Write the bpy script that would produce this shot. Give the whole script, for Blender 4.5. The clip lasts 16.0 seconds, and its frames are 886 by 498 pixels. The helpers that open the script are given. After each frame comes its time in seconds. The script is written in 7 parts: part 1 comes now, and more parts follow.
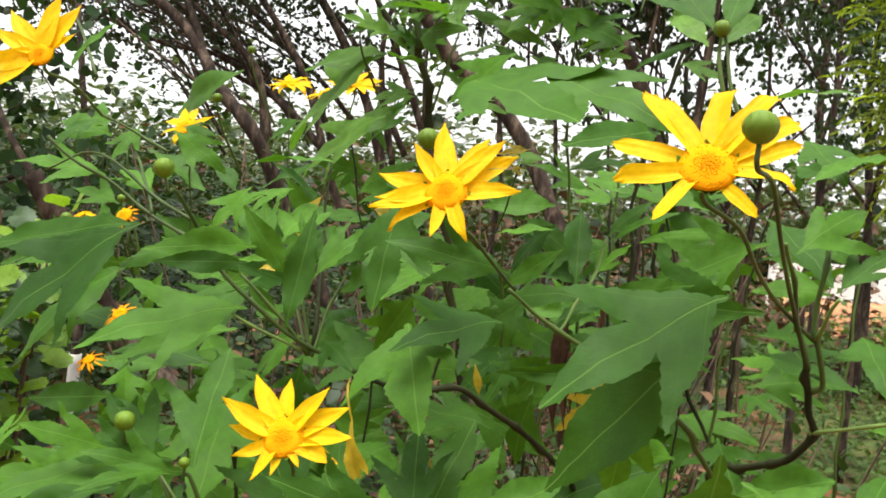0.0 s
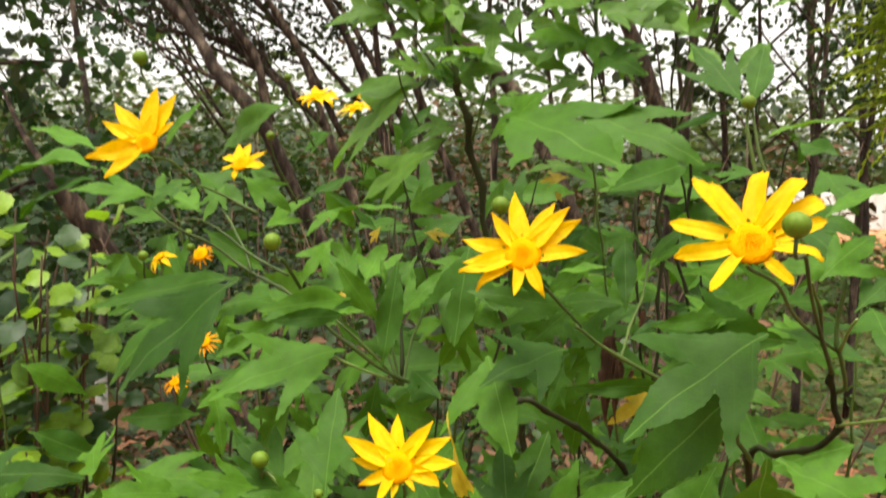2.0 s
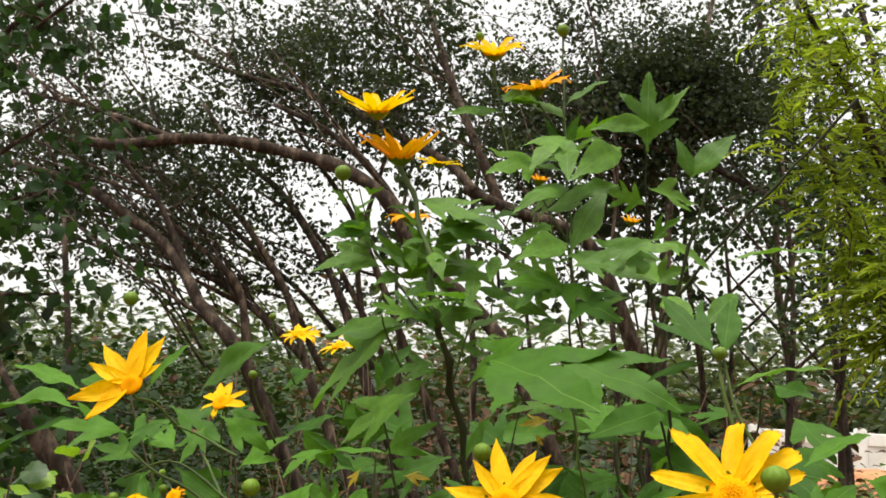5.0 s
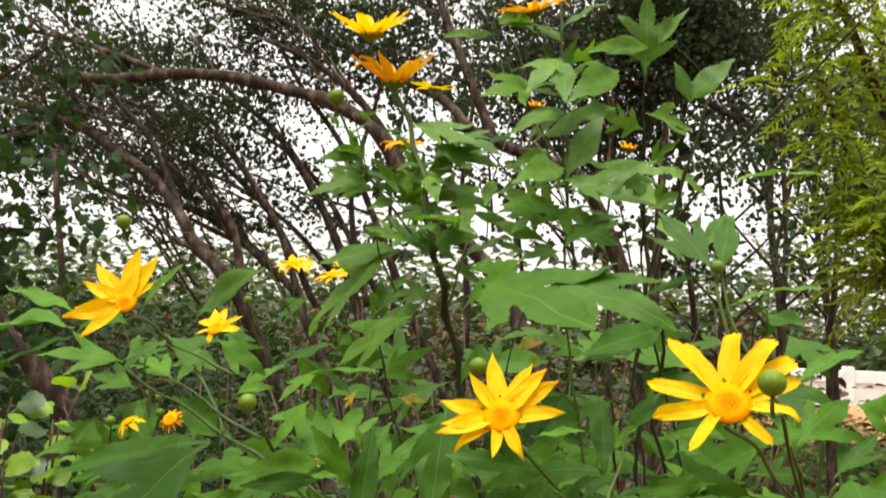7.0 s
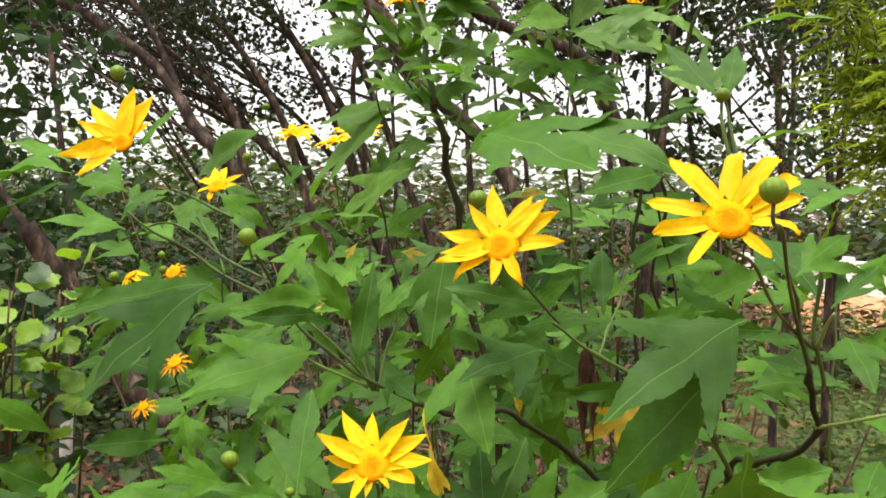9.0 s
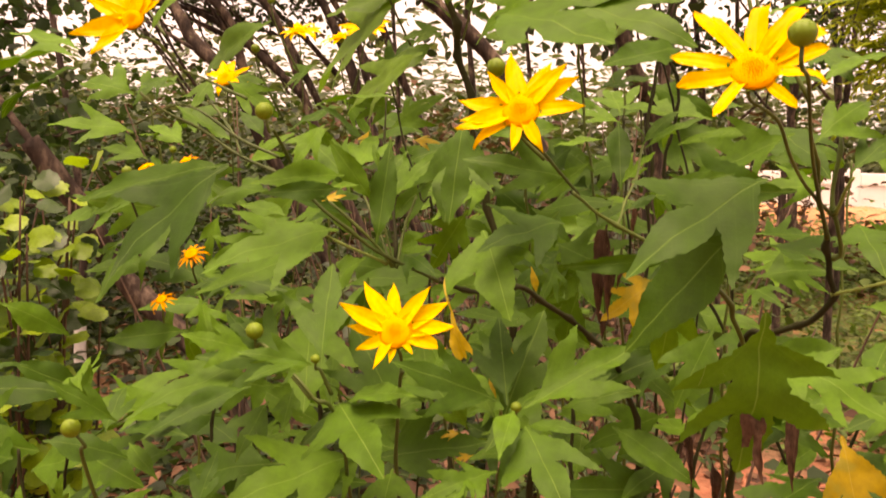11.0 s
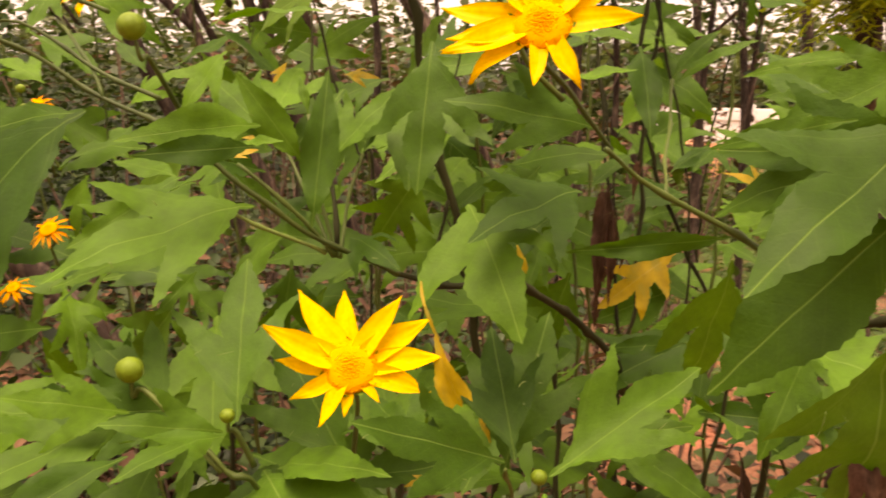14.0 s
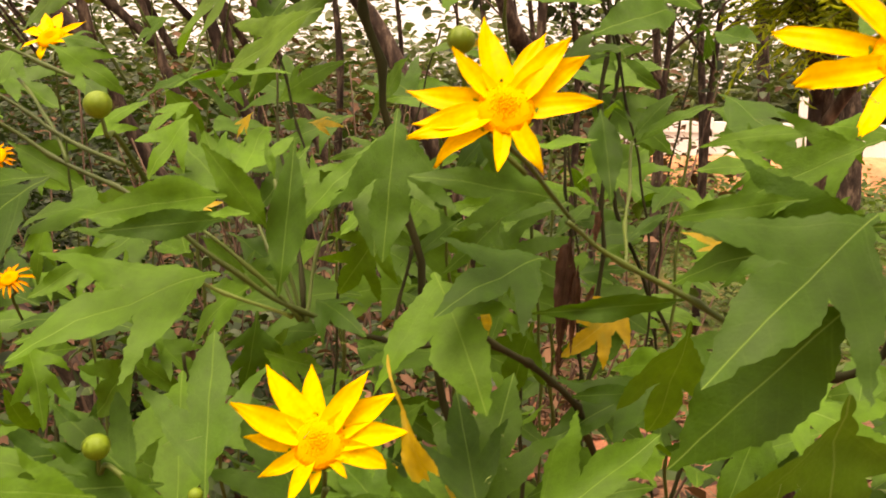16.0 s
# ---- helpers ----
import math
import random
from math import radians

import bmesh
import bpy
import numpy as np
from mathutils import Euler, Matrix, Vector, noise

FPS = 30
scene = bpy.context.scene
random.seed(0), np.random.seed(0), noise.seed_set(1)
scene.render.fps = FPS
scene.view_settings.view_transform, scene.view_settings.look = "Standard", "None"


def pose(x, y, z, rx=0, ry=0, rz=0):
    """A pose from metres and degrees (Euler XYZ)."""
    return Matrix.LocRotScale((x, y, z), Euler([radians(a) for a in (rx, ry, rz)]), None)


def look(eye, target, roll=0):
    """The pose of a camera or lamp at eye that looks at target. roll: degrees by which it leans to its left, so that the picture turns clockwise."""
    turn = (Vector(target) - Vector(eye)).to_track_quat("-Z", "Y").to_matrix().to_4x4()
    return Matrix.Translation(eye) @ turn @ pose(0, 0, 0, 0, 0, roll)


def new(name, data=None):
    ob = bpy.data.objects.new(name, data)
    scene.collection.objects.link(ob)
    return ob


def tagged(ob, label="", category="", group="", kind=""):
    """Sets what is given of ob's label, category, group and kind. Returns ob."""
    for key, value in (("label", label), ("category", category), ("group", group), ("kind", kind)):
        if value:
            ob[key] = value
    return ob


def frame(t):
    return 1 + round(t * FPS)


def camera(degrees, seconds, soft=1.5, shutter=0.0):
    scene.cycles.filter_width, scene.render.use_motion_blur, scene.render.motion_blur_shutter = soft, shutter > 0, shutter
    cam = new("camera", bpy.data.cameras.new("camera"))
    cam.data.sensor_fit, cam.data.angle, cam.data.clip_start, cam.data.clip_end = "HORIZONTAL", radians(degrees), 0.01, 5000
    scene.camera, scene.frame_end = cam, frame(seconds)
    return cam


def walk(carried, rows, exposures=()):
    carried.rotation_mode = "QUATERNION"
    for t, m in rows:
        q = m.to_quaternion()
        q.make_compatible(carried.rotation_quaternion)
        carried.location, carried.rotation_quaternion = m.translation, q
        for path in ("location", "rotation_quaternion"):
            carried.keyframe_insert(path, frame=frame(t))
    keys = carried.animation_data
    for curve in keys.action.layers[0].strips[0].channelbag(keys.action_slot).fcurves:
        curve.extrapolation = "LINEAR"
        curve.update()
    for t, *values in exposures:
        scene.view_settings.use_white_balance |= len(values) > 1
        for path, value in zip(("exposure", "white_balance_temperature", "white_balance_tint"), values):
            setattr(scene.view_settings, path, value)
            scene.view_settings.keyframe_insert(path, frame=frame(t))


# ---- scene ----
cam = camera(53.2, 16.0, 1.75, 0.5)
PATH = [
    (0, (0.113, 0.161, 1.38), (-0.292, 2.118, 1.288), 5.9),
    (0.5, (0.1, 0.15, 1.396), (-0.304, 2.1, 1.21), 3.9),
    (1, (0.086, 0.139, 1.416), (-0.315, 2.075, 1.12), 3.4),
    (1.5, (0.077, 0.102, 1.447), (-0.32, 2.041, 1.159), 2.4),
    (2, (0.071, 0.057, 1.454), (-0.32, 2.008, 1.256), 1.8),
    (2.5, (0.076, 0.022, 1.457), (-0.321, 1.981, 1.493), 2.0),
    (3, (0.078, 0.019, 1.461), (-0.325, 1.968, 1.659), 2.1),
    (3.5, (0.07, 0.028, 1.462), (-0.319, 1.974, 1.706), 2.2),
    (4, (0.069, 0.032, 1.463), (-0.313, 1.974, 1.743), 2.5),
    (4.2, (0.07, 0.034, 1.463), (-0.309, 1.975, 1.76), 2.5),
    (6.3, (0.071, 0.043, 1.464), (-0.268, 1.985, 1.798), 2.4),
    (6.5, (0.071, 0.042, 1.458), (-0.27, 1.988, 1.767), 2.4),
    (7, (0.068, 0.049, 1.445), (-0.275, 2.01, 1.638), 2.3),
    (7.5, (0.066, 0.055, 1.435), (-0.278, 2.022, 1.546), 2.3),
    (8, (0.065, 0.064, 1.417), (-0.277, 2.035, 1.449), 2.4),
    (8.2, (0.065, 0.063, 1.411), (-0.277, 2.033, 1.422), 2.3),
    (10.3, (0.084, 0.056, 1.386), (-0.261, 2.022, 1.265), 2.2),
    (10.5, (0.079, 0.057, 1.38), (-0.269, 2.021, 1.241), 2.0),
    (11, (0.061, 0.053, 1.363), (-0.281, 2.011, 1.136), 1.4),
    (11.5, (0.062, 0.057, 1.352), (-0.26, 2.01, 1.063), 1.1),
    (12, (0.04, 0.088, 1.345), (-0.265, 2.03, 0.978), 0.7),
    (12.5, (0.02, 0.155, 1.352), (-0.267, 2.096, 0.965), 0.2),
    (13, (0.006, 0.227, 1.362), (-0.263, 2.17, 0.973), 0.3),
    (13.5, (-0.0, 0.256, 1.361), (-0.26, 2.203, 0.987), 0.6),
    (14, (-0.013, 0.27, 1.361), (-0.134, 2.234, 1.003), 1.1),
    (14.5, (-0.015, 0.264, 1.365), (-0.045, 2.235, 1.026), 1.4),
    (15, (-0.02, 0.26, 1.37), (-0.065, 2.23, 1.036), 1.0),
    (15.5, (-0.027, 0.267, 1.375), (-0.075, 2.238, 1.04), 1.2),
    (16, (-0.015, 0.268, 1.394), (-0.053, 2.24, 1.06), 1.3),
]
walk(cam, [(t, look(eye, target, roll)) for t, eye, target, roll in PATH],
     exposures=[(0.0, 1.65, 6500, 10), (0.5, 1.70, 7300, 15), (0.95, 1.73, 11800, 46), (1.2, 1.73, 11500, 38), (1.55, 1.79, 8900, 16), (2.0, 1.61, 7000, 10), (2.5, 1.61, 6800, 10), (3.0, 1.52, 6800, 9), (3.5, 1.35, 6800, 9), (4.0, 1.23, 6700, 9), (6.5, 1.32, 6900, 10),
                (7.0, 1.47, 6900, 11), (8.0, 1.65, 6600, 16), (10.5, 1.67, 7000, 9), (11.05, 1.68, 10500, 46), (12.5, 1.98, 15500, 74), (13.0, 1.96, 15500, 74), (13.55, 1.70, 10300, 47), (14.5, 1.67, 9400, 32), (15.0, 1.65, 8300, 17), (15.45, 1.69, 9700, 38), (16.0, 1.73, 9500, 32)])

# ---- sky and sun: a bright overcast day ----
world = bpy.data.worlds.new("overcast_sky")
scene.world = world
world.use_nodes = True
wn, wl = world.node_tree.nodes, world.node_tree.links
sky = wn.new("ShaderNodeTexSky")
sky.sky_type, sky.sun_disc = "NISHITA", False
sky.sun_elevation, sky.sun_rotation, sky.dust_density, sky.ozone_density = radians(80), radians(194), 4.0, 0.5
grey = wn.new("ShaderNodeHueSaturation")
grey.inputs["Saturation"].default_value = 0.22
wl.new(sky.outputs[0], grey.inputs["Color"])
cloud = wn.new("ShaderNodeMix")
cloud.data_type = "RGBA"
cloud.inputs[0].default_value = 0.6
cloud.inputs[7].default_value = (4.3, 4.3, 4.2, 1)
wl.new(grey.outputs[0], cloud.inputs[6])
wl.new(cloud.outputs[2], wn["Background"].inputs[0])
wn["Background"].inputs[1].default_value = 0.121
sun = new("sun", bpy.data.lights.new("sun", "SUN"))
sun.data.energy, sun.data.angle, sun.data.color = 2.08, radians(35), (1.0, 0.97, 0.92)
sun.matrix_world = look((0, 0, 0), (0.10, 0.16, -1))
from mathutils.geometry import delaunay_2d_cdt


# ---- materials ----
def material(name, rough=0.6, spec=0.35):
    m = bpy.data.materials.new(name)
    m.use_nodes = True
    b = m.node_tree.nodes["Principled BSDF"]
    b.inputs["Roughness"].default_value = rough
    b.inputs["Specular IOR Level"].default_value = spec
    return m, m.node_tree.nodes, m.node_tree.links, b


def ramp(nodes, links, fac, stops):
    r = nodes.new("ShaderNodeValToRGB")
    e = r.color_ramp.elements
    while len(e) < len(stops):
        e.new(0.5)
    for k, (p, c) in zip(e, stops):
        k.position, k.color = p, (*c, 1)
    links.new(fac, r.inputs[0])
    return r.outputs[0]


def noise_tex(nodes, links, scale, detail=4, rough=0.6, coord="Object", stretch=None):
    tc = nodes.new("ShaderNodeTexCoord")
    n = nodes.new("ShaderNodeTexNoise")
    n.inputs["Scale"].default_value, n.inputs["Detail"].default_value, n.inputs["Roughness"].default_value = scale, detail, rough
    if stretch:
        mp = nodes.new("ShaderNodeMapping")
        mp.inputs["Scale"].default_value = stretch
        links.new(tc.outputs[coord], mp.inputs[0])
        links.new(mp.outputs[0], n.inputs[0])
    else:
        links.new(tc.outputs[coord], n.inputs[0])
    return n.outputs["Fac"]


def mix(nodes, links, fac, a, b, kind="MIX"):
    n = nodes.new("ShaderNodeMix")
    n.data_type, n.blend_type = "RGBA", kind
    for v, i in ((fac, 0), (a, 6), (b, 7)):
        if isinstance(v, (int, float)):
            n.inputs[i].default_value = v
        elif isinstance(v, tuple):
            n.inputs[i].default_value = (*v, 1)
        else:
            links.new(v, n.inputs[i])
    return n.outputs[2]


def math_node(nodes, links, op, a, b=0.0, clamp=False):
    n = nodes.new("ShaderNodeMath")
    n.operation, n.use_clamp = op, clamp
    for v, i in ((a, 0), (b, 1)):
        if isinstance(v, (int, float)):
            n.inputs[i].default_value = v
        else:
            links.new(v, n.inputs[i])
    return n.outputs[0]


def bump(nodes, links, bsdf, height, strength=0.3, distance=0.002):
    b = nodes.new("ShaderNodeBump")
    b.inputs["Strength"].default_value, b.inputs["Distance"].default_value = strength, distance
    links.new(height, b.inputs["Height"])
    links.new(b.outputs[0], bsdf.inputs["Normal"])


def translucent(nodes, links, bsdf, colour, share):
    t = nodes.new("ShaderNodeBsdfTranslucent")
    links.new(colour, t.inputs[0])
    mx = nodes.new("ShaderNodeMixShader")
    mx.inputs[0].default_value = share
    links.new(bsdf.outputs[0], mx.inputs[1])
    links.new(t.outputs[0], mx.inputs[2])
    links.new(mx.outputs[0], nodes["Material Output"].inputs[0])


def leaf_material(name, dark, light, vein, share=0.3, rough=0.5, island=False, blotch=None, spec=0.3, mottle=(0.72, 1.2), sere=None):
    """A leaf blade: the hue varies from leaf to leaf, with pale ribs read from the blade's own UV map."""
    m, nodes, links, b = material(name, rough, spec)
    info = nodes.new("ShaderNodeNewGeometry" if island else "ShaderNodeObjectInfo")
    rnd = info.outputs["Random Per Island"] if island else info.outputs["Random"]
    col = mix(nodes, links, rnd, dark, light) if not sere else ramp(nodes, links, rnd, [(0, dark), (0.90, light), (0.96, sere)])
    spots = ramp(nodes, links, noise_tex(nodes, links, 9 if not island else 5, 5, 0.65), [(0.35, (mottle[0],) * 3), (0.7, (mottle[1],) * 3)])
    col = mix(nodes, links, 1.0, col, spots, "MULTIPLY")
    if blotch:
        patch = ramp(nodes, links, noise_tex(nodes, links, 6, 3, 0.5), [(0.55, (0, 0, 0)), (0.68, (1, 1, 1))])
        col = mix(nodes, links, patch, col, blotch)
    if vein:
        uv = nodes.new("ShaderNodeTexCoord")
        sep = nodes.new("ShaderNodeSeparateXYZ")
        links.new(uv.outputs["UV"], sep.inputs[0])
        x, y = sep.outputs[0], math_node(nodes, links, "ABSOLUTE", math_node(nodes, links, "SUBTRACT", sep.outputs[1], 0.5))
        rib = math_node(nodes, links, "SUBTRACT", 1.0, math_node(nodes, links, "DIVIDE", y, 0.006), True)
        side = math_node(nodes, links, "ABSOLUTE", math_node(nodes, links, "SUBTRACT", math_node(nodes, links, "SUBTRACT", x, 0.13), math_node(nodes, links, "MULTIPLY", y, 1.0)))
        side = math_node(nodes, links, "SUBTRACT", 1.0, math_node(nodes, links, "DIVIDE", side, 0.008), True)
        comb = math_node(nodes, links, "FRACT", math_node(nodes, links, "MULTIPLY", math_node(nodes, links, "SUBTRACT", x, math_node(nodes, links, "MULTIPLY", y, 0.9)), 9.0))
        comb = math_node(nodes, links, "ABSOLUTE", math_node(nodes, links, "SUBTRACT", comb, 0.5))
        comb = math_node(nodes, links, "MULTIPLY", math_node(nodes, links, "SUBTRACT", 1.0, math_node(nodes, links, "DIVIDE", comb, 0.05), True), 0.09)
        ribs = math_node(nodes, links, "MAXIMUM", math_node(nodes, links, "MAXIMUM", rib, math_node(nodes, links, "MULTIPLY", side, 0.2)), comb)
        col = mix(nodes, links, math_node(nodes, links, "MULTIPLY", ribs, 0.62), col, vein)
        height = math_node(nodes, links, "ADD", math_node(nodes, links, "MULTIPLY", ribs, -0.6), math_node(nodes, links, "MULTIPLY", noise_tex(nodes, links, 60, 3), 0.5))
        bump(nodes, links, b, height, 0.35, 0.002)
    links.new(col, b.inputs["Base Color"])
    translucent(nodes, links, b, mix(nodes, links, 0.5, col, (min(1, light[0] * 1.7), min(1, light[1] * 1.9), light[2] * 0.8)), share)
    return m


def plain_material(name, stops, scale, rough=0.7, stretch=None, bump_by=0.4, dist=0.004, spec=0.25, rand=0.0, detail=6):
    m, nodes, links, b = material(name, rough, spec)
    f = noise_tex(nodes, links, scale, detail, 0.65, "Object", stretch)
    col = ramp(nodes, links, f, stops)
    if rand:
        info = nodes.new("ShaderNodeObjectInfo")
        col = mix(nodes, links, 1.0, col, ramp(nodes, links, info.outputs["Random"], [(0, (1 - rand,) * 3), (1, (1 + rand,) * 3)]), "MULTIPLY")
    links.new(col, b.inputs["Base Color"])
    bump(nodes, links, b, noise_tex(nodes, links, scale * 3, 5, 0.7, "Object", stretch), bump_by, dist)
    return m


LEAF = leaf_material("sunflower_leaf", (0.017, 0.060, 0.0035), (0.062, 0.164, 0.008), (0.15, 0.27, 0.05), 0.2, rough=0.58, spec=0.16, mottle=(0.78, 1.16))
# lighter copy of sunflower_leaf for the tall shrub; open-sky brightness is in its colour
LEAF_SKYLIT = leaf_material("skylit_leaf", (0.046, 0.120, 0.010), (0.098, 0.215, 0.018), (0.17, 0.29, 0.07), 0.32, rough=0.55, spec=0.24, mottle=(0.7, 1.25))
LEAF_YELLOW = leaf_material("yellowed_leaf", (0.31, 0.225, 0.008), (0.40, 0.285, 0.010), (0.38, 0.31, 0.06), 0.3, blotch=(0.22, 0.20, 0.02))
LEAF_BROWN = leaf_material("withered_leaf", (0.055, 0.030, 0.020), (0.115, 0.062, 0.038), (0.15, 0.10, 0.06), 0.12, 0.9, spec=0.1, mottle=(0.5, 1.3))
STEM = plain_material("green_stem", [(0.3, (0.024, 0.048, 0.008)), (0.7, (0.066, 0.104, 0.016))], 14, 0.55, (1, 1, 0.3), 0.25, 0.001, rand=0.2)
STEM_DARK = plain_material("dark_stem", [(0.3, (0.010, 0.013, 0.005)), (0.7, (0.034, 0.038, 0.014))], 18, 0.75, (1, 1, 0.3), 0.4, 0.001, spec=0.1, rand=0.2)
PETIOLE = plain_material("petiole_green", [(0.3, (0.09, 0.15, 0.03)), (0.7, (0.17, 0.25, 0.06))], 12, 0.5, None, 0.1, 0.0005)
BUD = plain_material("bud_green", [(0.3, (0.05, 0.115, 0.005)), (0.7, (0.15, 0.235, 0.012))], 45, 0.5, None, 0.3, 0.0006, rand=0.15)
PETAL = leaf_material("yellow_petal", (0.80, 0.43, 0.002), (0.84, 0.50, 0.003), None, 0.3, 0.6, spec=0.12, mottle=(0.82, 1.08))
PETAL_OLD = leaf_material("orange_petal", (0.74, 0.25, 0.004), (0.82, 0.37, 0.005), None, 0.2, 0.6, spec=0.12, mottle=(0.85, 1.05))
DISC = plain_material("flower_disc", [(0.3, (0.62, 0.23, 0.002)), (0.7, (0.80, 0.36, 0.003))], 260, 0.85, None, 0.2, 0.0006, spec=0.05)


# ---- mesh helpers ----
def mesh_of(bm, name, mat, smooth=True):
    me = bpy.data.meshes.new(name)
    for f in bm.faces:
        f.smooth = smooth
    bm.to_mesh(me)
    bm.free()
    me.materials.append(mat)
    return me


def part(name, data, mat, parent, label=""):
    me = data if isinstance(data, bpy.types.Mesh) else mesh_of(data, name, mat)
    ob = new(name, me)
    ob.parent = parent
    if label:
        ob["label"] = label
    return ob


def thing(name, at, label, category, group="", kind=""):
    ob = new(name)
    ob.location = at
    ob.empty_display_size = 0.05
    return tagged(ob, label, category, group, kind)


def spline(points, steps=5):
    """Catmull-Rom through the points."""
    p = [Vector(q) for q in points]
    p = [p[0] * 2 - p[1]] + p + [p[-1] * 2 - p[-2]]
    out = []
    for i in range(1, len(p) - 2):
        a, b, c, d = p[i - 1:i + 3]
        for s in range(steps):
            t = s / steps
            out.append(0.5 * ((2 * b) + (c - a) * t + (2 * a - 5 * b + 4 * c - d) * t * t + (3 * b - a - 3 * c + d) * t ** 3))
    return out + [p[-2]]


def tube(bm, pts, r0, r1, sides=7, wobble=0.0, joints=0.0):
    """A tapered tube; joints: the distance between the swollen nodes, at which a stem also kinks a little."""
    rings, n = [], len(pts)
    if joints:
        length = sum((b - a).length for a, b in zip(pts, pts[1:]))
        m = max(n, min(90, int(length / 0.011)))
        pts = [pts[min(n - 2, int(i * (n - 1) / m))].lerp(pts[min(n - 2, int(i * (n - 1) / m)) + 1], i * (n - 1) / m - min(n - 2, int(i * (n - 1) / m))) for i in range(m + 1)]
        n, gone, last = len(pts), 0.0, pts[0]
        rads = []
        kinked = []
        for i, p in enumerate(pts):
            gone += (p - last).length
            last = p
            q = gone / joints
            near = abs(q - round(q)) * joints
            r = r0 + (r1 - r0) * i / (n - 1)
            rads.append(r * (1 + 0.55 * max(0.0, 1 - near / 0.007)))
            zig = (abs((q % 2) - 1) - 0.5) * 2.2 * r * min(1, i / 3, (n - 1 - i) / 3)
            kinked.append(p + Vector((zig, 0, 0.3 * zig)))
        pts = kinked
    side = Vector((1, 0.2, 0.1))
    for i, p in enumerate(pts):
        d = (pts[min(i + 1, n - 1)] - pts[max(i - 1, 0)]).normalized()
        side = (side - d * side.dot(d)).normalized()
        up = d.cross(side)
        r = rads[i] if joints else r0 + (r1 - r0) * i / max(1, n - 1)
        if wobble:
            r *= 1 + wobble * noise.noise(p * 9)
        rings.append([bm.verts.new(p + (side * math.cos(a) + up * math.sin(a)) * r) for a in (k * 2 * math.pi / sides for k in range(sides))])
    for a, b in zip(rings, rings[1:]):
        for k in range(sides):
            bm.faces.new((a[k], a[(k + 1) % sides], b[(k + 1) % sides], b[k]))
    bm.faces.new(rings[0][::-1])
    bm.faces.new(rings[-1])


# ---- the sunflower's leaf: three or five lobes, toothed, bent and folded ----
LOBES = {
    "five": [(0.0, 0.010), (0.10, 0.020), (0.18, 0.07), (0.24, 0.17), (0.31, 0.28), (0.45, 0.43), (0.42, 0.28), (0.385, 0.125), (0.47, 0.17), (0.58, 0.27), (0.77, 0.40), (0.70, 0.25), (0.60, 0.085), (0.69, 0.115), (0.78, 0.105), (0.90, 0.05)],
    "three": [(0.0, 0.010), (0.09, 0.022), (0.18, 0.09), (0.26, 0.19), (0.37, 0.30), (0.51, 0.38), (0.66, 0.47), (0.59, 0.30), (0.475, 0.105), (0.56, 0.145), (0.66, 0.155), (0.78, 0.12), (0.90, 0.05)],
    "wedge": [(0.0, 0.010), (0.22, 0.014), (0.44, 0.022), (0.56, 0.06), (0.70, 0.15), (0.86, 0.23), (0.97, 0.19), (0.93, 0.07)],
    "one": [(0.0, 0.010), (0.08, 0.025), (0.18, 0.09), (0.30, 0.17), (0.42, 0.21), (0.55, 0.20), (0.68, 0.15), (0.80, 0.09), (0.91, 0.035)],
}


